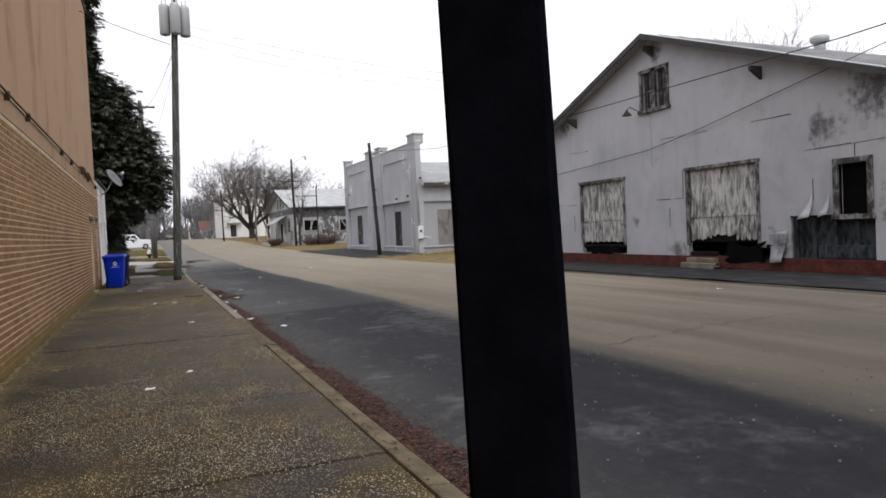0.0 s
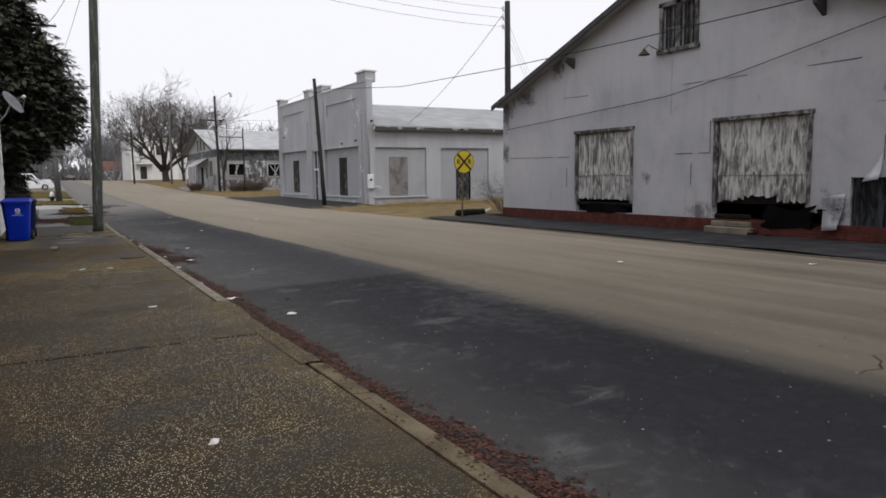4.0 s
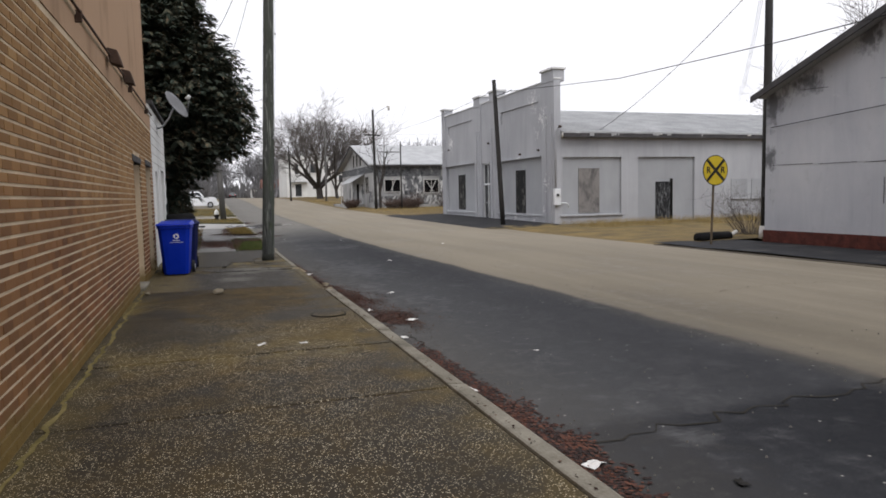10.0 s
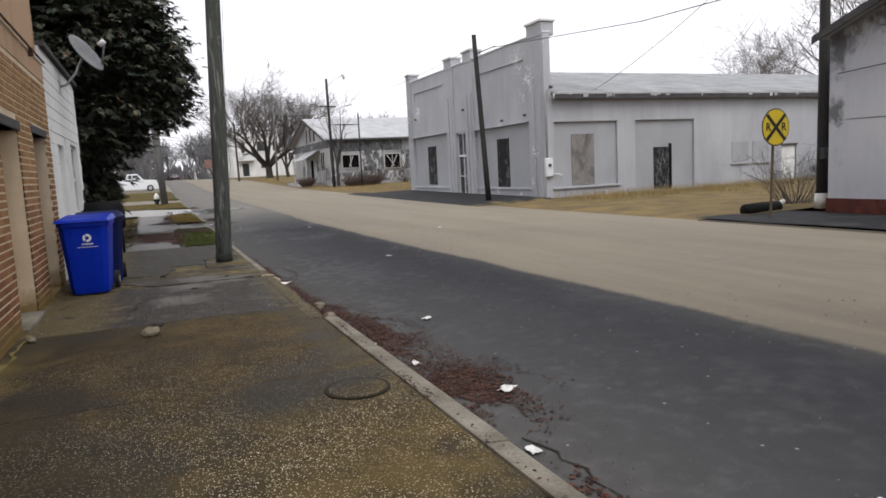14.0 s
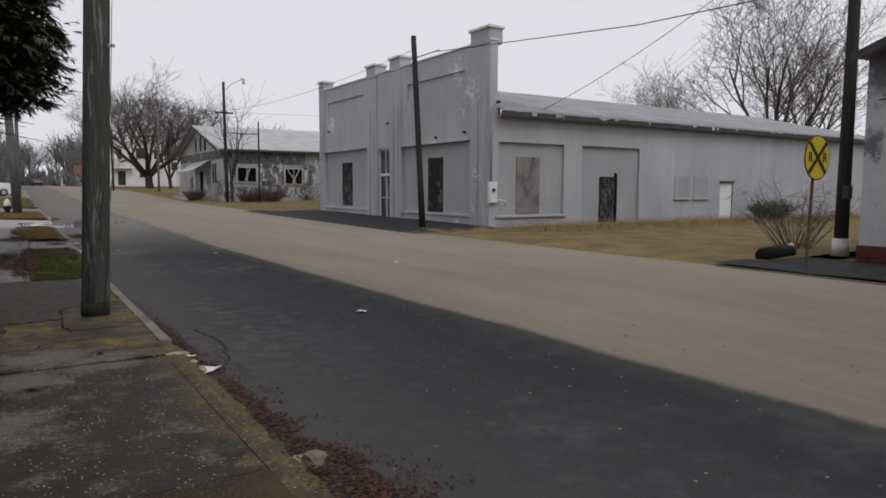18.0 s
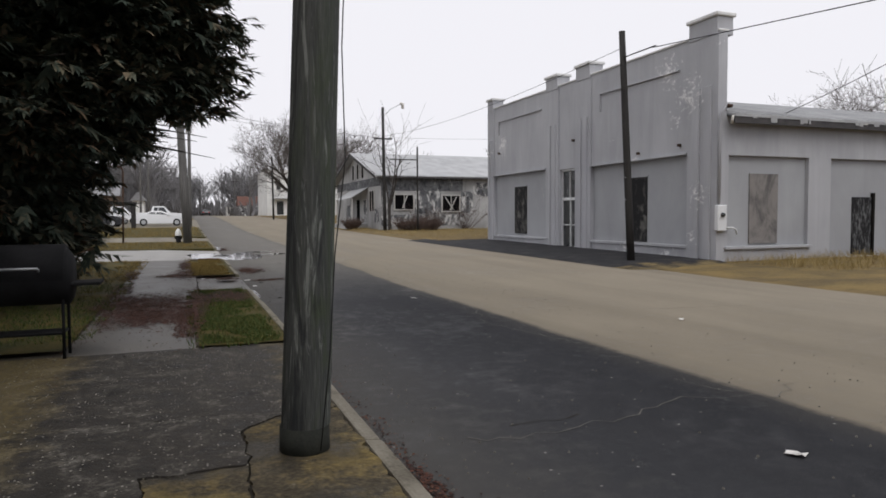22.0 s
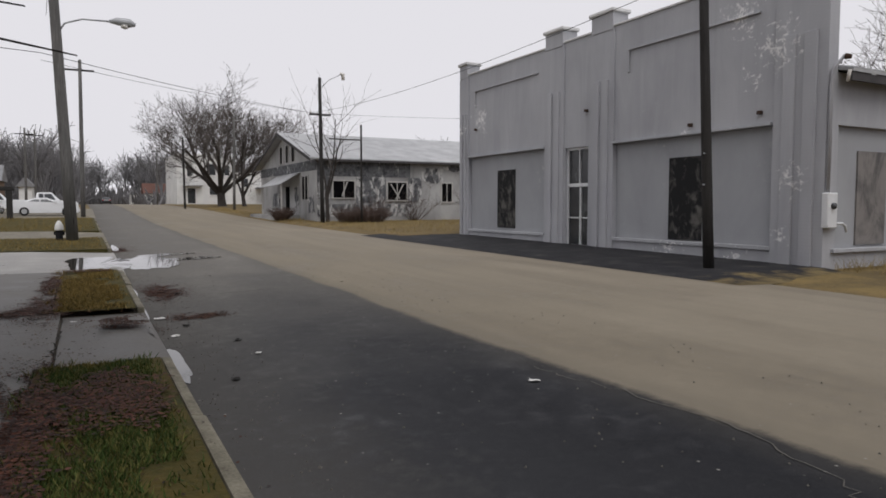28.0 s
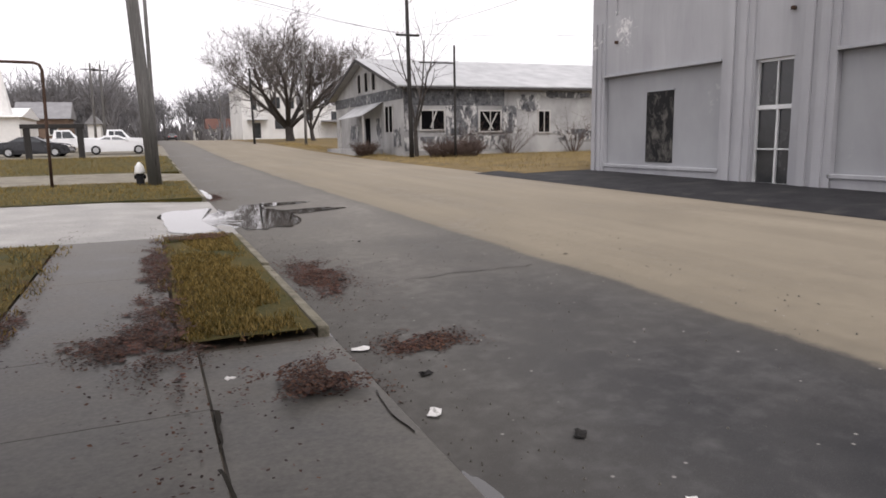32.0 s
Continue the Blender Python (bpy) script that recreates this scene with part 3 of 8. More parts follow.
def damp_slab_material():
    """Dark rain-soaked concrete, scoured pale in places, with grit and moss at its edges."""
    k = Nodes("damp_grey_slab")
    x, y, z = k.sep()
    big, mid, fine, grit = k.noise(0.9, 5, 0.6), k.noise(3.6, 6, 0.7), k.noise(26, 5, 0.7), k.noise(120, 2)
    f = k.math('ADD', k.math('MULTIPLY', mid, 0.6), k.math('MULTIPLY', fine, 0.4))
    col = k.ramp(f, (0.34, (0.014, 0.0125, 0.0105)), (0.5, (0.033, 0.029, 0.024)), (0.64, (0.075, 0.067, 0.054)))
    pale = 0.0
    for px, py, reach in ((0.95, 26.95, 0.55), (1.25, 26.6, 0.5), (0.75, 26.3, 0.45), (0.6, 25.2, 0.5)):
        dx, dy = k.math('SUBTRACT', x, px), k.math('SUBTRACT', y, py)
        d = k.math('SQRT', k.math('ADD', k.math('MULTIPLY', dx, dx), k.math('MULTIPLY', dy, dy)))
        pale = k.math('MAXIMUM', pale, k.ramp(k.math('DIVIDE', d, reach), (0.1, 1.0), (1.0, 0.0)))
    scour = k.ramp(k.math('ADD', k.math('MULTIPLY', pale, 0.22), f), (0.52, 0.0), (0.66, 1.0))
    col = k.mix(k.math('MULTIPLY', scour, 0.6), col, k.mix(fine, (0.075, 0.071, 0.064), (0.25, 0.24, 0.215)))
    moss = k.ramp(k.math('ADD', k.math('MULTIPLY', k.math('SUBTRACT', x, 0.9), 0.55), k.math('MULTIPLY', mid, 0.7)), (0.72, 0.0), (0.92, 1.0))
    left = k.ramp(k.math('ADD', k.math('MULTIPLY', x, -0.55), k.math('MULTIPLY', mid, 0.7)), (0.35, 0.0), (0.55, 1.0))
    moss = k.math('MAXIMUM', moss, left)
    col = k.mix(k.math('MULTIPLY', k.math('MULTIPLY', moss, k.ramp(fine, (0.3, 0.3), (0.6, 1.0))), 0.6), col, k.mix(fine, (0.07, 0.052, 0.014), (0.22, 0.165, 0.06)))
    black = k.ramp(k.noise(2.6, 6, 0.75), (0.36, 1.0), (0.43, 0.0))
    col = k.mix(k.math('MULTIPLY', black, 0.75), col, (0.011, 0.0105, 0.0095))
    stone = k.voronoi(42, 'F1', "Color")
    peb = k.math('MULTIPLY', k.ramp(k.voronoi(42), (0.18, 1.0), (0.32, 0.0)), k.math('GREATER_THAN', k.sepcol(stone), 0.82))
    col = k.mix(k.math('MULTIPLY', peb, 0.75), col, k.mix(k.sepcol(stone, 1), (0.2, 0.18, 0.14), (0.6, 0.57, 0.5)))
    return k.done(col, k.ramp(f, (0.35, 0.5), (0.6, 0.9)), k.math('ADD', k.math('ADD', mid, fine), k.math('ADD', k.math('MULTIPLY', grit, 0.4), peb)), 0.8, 0.01, spec=0.2)


m_dampslab = damp_slab_material()


def apron_material():
    k = Nodes("wet_black_apron")
    x, y, z = k.sep()
    a, b = k.noise(1.5, 5, 0.6), k.noise(40, 3)
    f = k.math('ADD', k.math('MULTIPLY', a, 0.7), k.math('MULTIPLY', b, 0.3))
    col = k.ramp(f, (0.3, (0.012, 0.012, 0.014)), (0.55, (0.028, 0.028, 0.03)), (0.7, (0.07, 0.066, 0.058)))
    earth = k.ramp(f, (0.3, (0.05, 0.04, 0.025)), (0.7, (0.19, 0.145, 0.07)))
    e = k.math('ADD', k.math('MULTIPLY', k.math('SUBTRACT', 42.2, y), 0.35), k.math('MULTIPLY', k.math('SUBTRACT', a, 0.5), 1.6))
    col = k.mix(k.math('MULTIPLY', k.ramp(e, (0.2, 0.0), (0.5, 1.0)), k.math('GREATER_THAN', y, 34.0)), col, earth)
    return k.done(col, 0.8, b, 0.5, 0.006, spec=0.12)


m_apron = apron_material()
m_dirt = simple("muddy_dirt", (0.05, 0.042, 0.033), (0.11, 0.095, 0.075), 1.0, 20, 0.9, 0.6, 0.02)
m_turf = simple("winter_turf", (0.016, 0.026, 0.006), (0.10, 0.07, 0.02), 1.6, 25, 0.95, 0.8, 0.02)

gm = Mesh()
gx = [-2000, -400, -120, -60, -30, -12, -4, 0, 2, 6, 10, 13, 16, 20, 30, 60, 120, 400, 2000]
gy = [-2000, -300, -80, -20, 0, 20, 38, 60, 77, 92, 115, 150, 200, 300, 600, 2000]
sheet(gm, gx, gy, lambda x, y: rise(y) - 0.2)
solo("ground", gm, m_ground, "dry winter ground of grass and dirt beyond the street", "ground", "structure")

rm = Mesh()
sheet(rm, [1.96, 2.3, 3, 4, 5.5, 7.5, 9.5, 11.5, 12.6, 13.2], frange(-30, 40, 2) + frange(42, 160, 4) + [200, 300, 600], road_z)
solo("road", rm, m_road, "patched asphalt street, dark near lane and tan far lane", "road", "structure")

# ---- near pavement ----
pave = thing("pavement", (0, 10, 0), "long exposed-aggregate concrete pavement, damp and mossy", "pavement", kind="structure")
JOINTS = [-14, -11.4, -8.9, -6.4, -3.9, -1.4, 1.1, 3.6, 5.9, 7.9, 10.6, 12.3, 14.4, 16.7, 18.5, 21.0, 23.8, 26.6, 29.96, 32.7]
for ya, yb in zip(JOINTS, JOINTS[1:]):
    if ya == 26.6:
        continue
    dz = random.uniform(-0.006, 0.004)
    xe = 1.922 if ya < 22 else 1.858
    s = Mesh().hexa([(-1.06, ya + 0.008, -0.15), (xe, ya + 0.008, -0.15), (xe, yb - 0.008, -0.15), (-1.06, yb - 0.008, -0.15)],
                    [(-1.06, ya + 0.008, dz + 0.01), (xe, ya + 0.008, dz), (xe, yb - 0.008, dz + random.uniform(-0.004, 0.004)), (-1.06, yb - 0.008, dz + 0.008)])
    part("slab", s, m_agg if ya < 23 else m_dampslab, pave, bevel=0.008)
bed = Mesh().box(-1.06, 1.868, -14, 32.7, -0.2, -0.02)
part("joint_bed", bed, m_dirt, pave)

kerb = thing("kerb", (1.93, 10, 0), "worn concrete kerb stones along the gutter", "kerb", kind="structure")


def kerb_run(y0, y1, step, h=0.012, drop=0.0):
    y = y0
    while y < y1 - 0.3:
        e = min(y + step, y1)
        w = random.uniform(-0.008, 0.008)
        r = rise((y + e) / 2)
        xi, xo = (1.93, 2.085) if y < 23 else ((1.865, 1.985) if y < 32 else (1.95, 2.045))
        k = Mesh().hexa([(xi, y + 0.006, r - 0.3), (xo + 0.015 + w, y + 0.006, r - 0.3), (xo + 0.015 + w, e - 0.006, r - 0.3), (xi, e - 0.006, r - 0.3)],
                        [(xi, y + 0.006, r + h - drop), (xo + w, y + 0.006, r + h - 0.015 - drop), (xo + w, e - 0.006, r + h - 0.015 - drop), (xi, e - 0.006, r + h - drop)])
        part("kerb_stone", k, m_kerbbrown if y < 14 else (m_conc if y < 32 else m_kerbold), kerb, bevel=0.022, seg=2)
        y = e


kerb_run(-14, 10.95, 2.4)
kerb_run(14.37, 23.0, 2.4)
kerb_run(27.25, 32.7, 1.8)
kerb_run(32.7, 38.7, 2.0)
kerb_run(41.9, 47.6, 2.9)
kerb_run(54.2, 61.0, 3.4)
kerb_run(67.0, 85.0, 6.0)

# narrow walk past the shop fronts, between turf strips
walk_strip = thing("footpath", (0.3, 40, 0), "narrow damp concrete footpath between grass strips", "path", kind="structure")
cuts = [32.7, 35.2, 38.66, 40.6, 41.9, 44.6, 47.6]
for ya, yb in zip(cuts, cuts[1:]):
    xe = 1.05 if 38 < yb < 41.95 and ya > 37 else 0.92
    part("slab", Mesh().hexa([(-0.38, ya + 0.002, -0.15), (xe, ya + 0.002, -0.15), (xe, yb - 0.002, -0.15), (-0.38, yb - 0.002, -0.15)], [(-0.38, ya + 0.002, rise(ya)), (xe, ya + 0.002, rise(ya)), (xe, yb - 0.002, rise(yb)), (-0.38, yb - 0.002, rise(yb))]), m_walk, walk_strip, bevel=0.002)
part("slab", Mesh().box(1.065, 2.05, 38.66, 41.85, -0.2, -0.02), m_walk, walk_strip, bevel=0.01)
drive = Mesh()
sheet(drive, [-14, -6, -2, 0, 1.2, 2.1], [47.6, 48.5, 50, 52, 54.2], lambda x, y: rise(y) - 0.01 - 0.1 * max(0, (x + 0.2) / 2.3))
solo("driveway", drive, m_drive, "wet pale concrete driveway crossing the footpath", "driveway", "structure")
drive2 = Mesh()
sheet(drive2, [-20, -6, -2, 0, 1.2, 2.1], [61.0, 63, 65, 67], lambda x, y: rise(y) + 0.012 - 0.1 * max(0, (x + 0.2) / 2.3))
solo("driveway", drive2, m_conc, "pale concrete driveway past the street lamp", "driveway", "structure")
lot = Mesh()
sheet(lot, [-40, -20, -8, 0, 2.1], [86, 92, 100, 110], lambda x, y: rise(y) - 0.02)
solo("parking_lot", lot, m_conc, "grey parking lot beside the street", "parking lot", "structure")

LAWNS = [(0.95, 1.94, 32.75, 38.64), (0.95, 1.94, 41.9, 47.6), (-12, -0.4, 33.0, 47.6), (-12, 1.94, 54.2, 61.0), (-16, 1.94, 67.0, 86.0)]
lawn = thing("lawn", (0, 40, 0), "patchy winter lawn strips with brown leaf litter", "grass", kind="structure")
for x0, x1, y0, y1 in LAWNS:
    lm = Mesh()
    sheet(lm, frange(x0, x1, 0.3 if x1 - x0 < 2 else 1.5), frange(y0, y1, 0.5), lambda x, y: rise(y) + 0.012 + 0.012 * noise.noise(Vector((x * 1.7, y * 1.7, 0))))
    part("turf", lm, m_turf, lawn)

# ---- far side ground ----
fk = thing("far_kerb", (13, 30, 0), "low broken kerb on the far side of the street", "kerb", kind="structure")
for ya, yb in ((8, 13), (13.02, 18), (18.02, 23), (23.02, 29.2)):
    part("kerb_stone", Mesh().box(12.95, 13.15, ya, yb, -0.3, -0.1 + random.uniform(-0.02, 0.01)), m_dirt, fk, bevel=0.02)
fw = Mesh()
sheet(fw, [13.1, 14, 15, 15.97], frange(4, 29.4, 1), lambda x, y: -0.07 - 0.03 * noise.noise(Vector((x, y * 0.6, 1))))
solo("far_pavement", fw, m_apron, "dark dirt-covered pavement in front of the warehouse", "pavement", "structure")
ap = Mesh()
sheet(ap, [12.3, 13.2, 14.5, 16.3], frange(40.6, 60.5, 1), lambda x, y: max(road_z(min(x, 13.2), y) + 0.008, rise(y) - 0.055 + 0.012 * (x - 12.3)) if x > 12.4 and y > 41.3 else road_z(min(x, 13.2), y) + 0.004)
solo("shop_apron", ap, m_apron, "black asphalt apron in front of the grey shop", "pavement", "structure")


def lot_z(x, y):
    return -0.09 + min(0.1, 0.02 * (x - 13)) * 0.6 + 0.02 * noise.noise(Vector((x * 0.8, y * 0.8, 3))) * min(1, (x - 13) / 1.5) - 0.05 * max(0, 1 - (x - 13) / 1.2)


lotm = Mesh()
sheet(lotm, frange(13.0, 40, 1.5), frange(29.0, 41.6, 0.9), lot_z)
solo("empty_lot", lotm, m_ground, "vacant lot of dead yellow grass and dirt", "ground", "structure")
verge = Mesh()
sheet(verge, [13.05, 13.5, 14, 16, 20, 30, 60], frange(58.5, 160, 4), lambda x, y: road_z(13.1, y) + 0.005 if x < 13.3 else rise(y) - 0.03 + 0.012 * (x - 13.1) * (1 if x < 17 else 0) + (0.05 if x >= 17 else 0))
solo("verge", verge, m_ground, "dry brown grass verge beside the street", "ground", "structure")

# ---- warehouse ----
ware = thing("warehouse", (15.95, 19.7, 0), "weathered grey gabled warehouse with torn siding", "warehouse")
WX = 15.95
RIDGE, HALF, PITCH = 19.32, 8.68, 0.373


def ware_top(y):
    return 7.4 - 0.373 * abs(y - RIDGE)


HOLES = [(20.95, 23.6, 0.3, 2.95), (15.25, 18.0, 0.26, 2.95), (12.2, 12.92, 1.38, 2.58), (12.05, 14.32, 0.26, 1.38), (18.72, 19.2, 5.1, 6.3), (19.38, 19.86, 5.1, 6.3)]
w = Mesh()
wall_x(w, WX, WX + 0.18, [10.75, RIDGE, 27.87], ware_top, HOLES, 0.28)
part("front_wall", w, m_ware, ware, "grey sheet siding with torn seams")
w = Mesh()
wall_y(w, 27.72, 27.87, [WX + 0.18, 60], lambda x: 4.15, [], 0.28)
wall_y(w, 10.75, 10.9, [WX + 0.18, 60], lambda x: 4.15, [], 0.28)
w.box(59.8, 60, 10.9, 27.72, 0.28, 4.15)
part("side_wall", w, m_ware, ware)
part("brick_base", Mesh().box(WX - 0.03, 60, 10.72, 27.9, -0.3, 0.285), m_brickred, ware, "dark red brick footing")
r = Mesh()
fb = Mesh()
for sgn in (1, -1):
    ye, ze = RIDGE + sgn * HALF, 7.42 - PITCH * HALF
    r.hexa([(WX - 0.46, RIDGE, 7.42), (60.3, RIDGE, 7.42), (60.3, ye, ze), (WX - 0.46, ye, ze)],
           [(WX - 0.46, RIDGE, 7.49), (60.3, RIDGE, 7.49), (60.3, ye, ze + 0.07), (WX - 0.46, ye, ze + 0.07)])
    fb.hexa([(WX - 0.49, RIDGE, 7.3), (WX - 0.44, RIDGE, 7.3), (WX - 0.44, ye, ze - 0.12), (WX - 0.49, ye, ze - 0.12)],
            [(WX - 0.49, RIDGE, 7.48), (WX - 0.44, RIDGE, 7.48), (WX - 0.44, ye, ze + 0.06), (WX - 0.49, ye, ze + 0.06)])
part("roof", r, m_metalroof, ware, "grey metal roof")
part("rake_board", fb, m_eave, ware, "dark weathered rake boards")
# added black backing paints the unlit interior behind the openings
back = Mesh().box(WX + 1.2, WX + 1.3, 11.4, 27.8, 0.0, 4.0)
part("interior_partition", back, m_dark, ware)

# ---- grey shop ----
shop = thing("grey_shop", (16.25, 50, 0), "empty grey painted brick shop with stepped parapet piers", "building")
SX, Y0, Y1 = 16.25, 41.5, 58.3
w = Mesh()
front_holes = [(49.74, 50.97, 0.0, 3.42)]
wall_x(w, SX, SX + 0.3, [Y0 + 0.02, Y1 - 0.02], lambda y: 7.05, front_holes + [(42.9, 48.5, 0.42, 3.38), (52.13, 57.65, 0.42, 3.5)], -0.2)
part("front_wall", w, m_wb, shop)
for ya, yb, za, zb in ((42.9, 48.5, 0.42, 3.38), (52.1, 57.65, 0.42, 3.5)):
    part("infill_panel", Mesh().box(SX + 0.12, SX + 0.26, ya, yb, za, zb), m_wbpanel, shop)
    part("sill", Mesh().box(SX - 0.06, SX + 0.12, ya - 0.05, yb + 0.05, za - 0.09, za + 0.01), m_wb, shop, bevel=0.01)
PIERS = [(Y0, 42.85, 7.5), (48.493, 49.62, 7.5), (51.02, 52.12, 7.5), (57.643, Y1 + 0.1, 7.5)]
for ya, yb, zt in PIERS:
    part("pier", Mesh().box(SX - 0.06, SX + 0.3, ya, yb, -0.2, 6.95), m_wb, shop, bevel=0.01)
    part("pier_head", Mesh().box(SX - 0.08, SX + 0.55, ya + 0.05, yb - 0.05, 6.95, zt), m_wb, shop, bevel=0.015)
    part("pier_cap", Mesh().box(SX - 0.16, SX + 0.62, ya - 0.02, yb + 0.02, zt, zt + 0.13), m_cap, shop, "white painted cap", bevel=0.03)
    for ka, kb in ((0.19, 0.42), (0.58, 0.81)):
        part("rib", Mesh().box(SX - 0.12, SX - 0.05, ya + (yb - ya) * ka, ya + (yb - ya) * kb, -0.1, 5.42), m_wb, shop, bevel=0.008)
part("coping", Mesh().box(SX - 0.05, SX + 0.36, Y0, Y1, 7.05, 7.11), m_cap, shop, "pale coping strip", bevel=0.01)
w = Mesh()
side_holes = [(16.65, 20.0, 0.42, 3.27), (21.0, 24.5, 0.0, 3.27), (30.3, 31.35, 0.05, 1.85)]
wall_y(w, Y0 + 0.01, Y0 + 0.3, [SX + 0.3, 46], lambda x: 4.45, side_holes, -0.2)
wall_y(w, Y1 - 0.3, Y1 - 0.002, [SX + 0.3, 46], lambda x: 4.45, [], -0.2)
w.box(45.7, 46, Y0 + 0.3, Y1 - 0.3, -0.2, 4.45)
part("side_wall", w, m_wb, shop)
for xa, xb, za, zb in side_holes[:2]:
    part("infill_panel", Mesh().box(xa, xb, Y0 + 0.14, Y0 + 0.28, za, zb), m_wbpanel, shop)
part("sill", Mesh().box(16.5, 20.1, Y0 - 0.08, Y0 + 0.14, 0.34, 0.43), m_wb, shop, bevel=0.01)
r = Mesh()
ym = (Y0 + Y1) / 2
for ye in (Y0 - 0.35, Y1 + 0.35):
    r.hexa([(SX + 0.3, ym, 6.55), (46.3, ym, 6.55), (46.3, ye, 4.42), (SX + 0.3, ye, 4.42)], [(SX + 0.3, ym, 6.63), (46.3, ym, 6.63), (46.3, ye, 4.5), (SX + 0.3, ye, 4.5)])
part("roof", r, m_metalroof, shop, "corrugated metal roof with rusted edge")
part("fascia", Mesh().box(SX + 0.3, 46.3, Y0 - 0.33, Y0 - 0.28, 4.22, 4.44), m_eave, shop, "dark rotten fascia board")

# ---- brick building on the near side ----
bb = thing("brick_building", (-1, 10, 0), "orange-tan brick building with plastered upper wall", "building")
BX = -1.0
w = Mesh()
sub = Mesh()
wall_x(sub, BX - 0.35, BX - 0.006, [-14, 28.1], lambda y: 3.36, [(24.15, 25.3, 0.02, 2.2), (26.4, 27.6, 0.02, 2.25)], -0.2)
part("backing_wall", sub, m_mortar, bb, "mortar bed between bricks")
part("render_band", Mesh().box(BX - 0.02, BX + 0.004, -14, 28.1, 3.1, 3.36), m_plaster, bb, "stained render band under the ledge")
part("upper_wall", Mesh().box(BX - 0.4, BX - 0.06, -14, 28.1, 3.42, 9.5), m_plaster, bb, "tan plastered upper storey")
part("ledge", Mesh().box(BX - 0.35, BX + 0.018, -14, 28.1, 3.36, 3.42), m_mortar, bb, bevel=0.02)
part("rear_shell", Mesh().box(-14, BX - 0.9, -14, 28.1, -0.2, 9.4), m_plaster, bb)
part("roof", Mesh().box(-14.1, BX - 0.02, -14.1, 28.15, 9.5, 9.62), m_eave, bb, "flat dark felt roof")

# ---- white block annex ----
an = thing("white_annex", (-1, 30, 0), "small white painted block annex with black coping", "building")
w = Mesh()
wall_x(w, BX - 0.25, BX - 0.02, [28.12, 33.0], lambda y: 3.68, [(29.2, 30.0, 0.95, 2.25), (31.2, 32.5, 0.95, 2.35)], -0.2)
part("front_wall", w, m_white, an)
part("side_wall", Mesh().box(-9, BX - 0.25, 32.75, 33.0, -0.2, 3.68), m_white, an)
part("roof", Mesh().box(-9, BX + 0.06, 28.12, 33.06, 3.68, 3.76), m_eave, an)

# ---- old house ----
hs = thing("old_house", (15.2, 84, 0.4), "abandoned white and grey gabled house with metal roof", "house")
HX, HY0, HY1, HZ = 15.2, 76.2, 92.2, 0.3
w = Mesh()
wall_x(w, HX, HX + 0.2, [HY0, 84.2, HY1], lambda y: 6.85 - 0.285 * abs(y - 84.2), [], HZ)
part("front_wall", w, m_house, hs)
for ya in (HY0, HY1 - 0.2):
    w = Mesh()
    wall_y(w, ya, ya + 0.2, [HX + 0.2, 44], lambda x: 4.5, [], HZ)
    part("side_wall", w, m_house, hs)
r = Mesh()
for ye in (HY0 - 0.5, HY1 + 0.5):
    ze = 6.95 - 0.285 * 8.5
    r.hexa([(HX - 0.6, 84.2, 6.95), (44, 84.2, 6.95), (44, ye, ze), (HX - 0.6, ye, ze)], [(HX - 0.6, 84.2, 7.05), (44, 84.2, 7.05), (44, ye, ze + 0.1), (HX - 0.6, ye, ze + 0.1)])
part("roof", r, m_metalroof, hs)


# ---- near square post ----
pst = thing("square_post", (1.56, 3.42, 0), "black painted square timber post beside the kerb", "post")
ca, sa = math.cos(radians(-35)), math.sin(radians(-35))


def post_ring(h, z, cut=0.02):
    """Chamfered square section; the post leans a little along the street."""
    cx, cy = 1.577 + 0.009 * z, 3.417 + 0.07 * z
    g = h * 0.72
    k, j = h - cut, g - cut
    return [(cx + a * ca - b * sa, cy + a * sa + b * ca, z) for a, b in ((-k, -g), (k, -g), (h, -j), (h, j), (k, g), (-k, g), (-h, j), (-h, -j))]


pm = Mesh()
levels = [0.02 + 0.3 * i for i in range(15)]
for z in levels:
    pm.v += post_ring(0.158 + 0.002 * noise.noise(Vector((0, 0, z * 1.7))), z, 0.012 + 0.01 * abs(noise.noise(Vector((3, 1, z * 2.3)))))
pm.f += [(8 * j + i, 8 * j + (i + 1) % 8, 8 * j + 8 + (i + 1) % 8, 8 * j + 8 + i) for j in range(len(levels) - 1) for i in range(8)] + [tuple(range(8 * len(levels) - 8, 8 * len(levels)))]
part("shaft", pm, m_blackpost, pst)
bp = Mesh()
bp.v += post_ring(0.185, 0.0) + post_ring(0.185, 0.02)
bp.f += [(i, (i + 1) % 8, 8 + (i + 1) % 8, 8 + i) for i in range(8)] + [tuple(range(8, 16))]
part("base_plate", bp, m_postside, pst)

# ---- utility pole with transformers ----


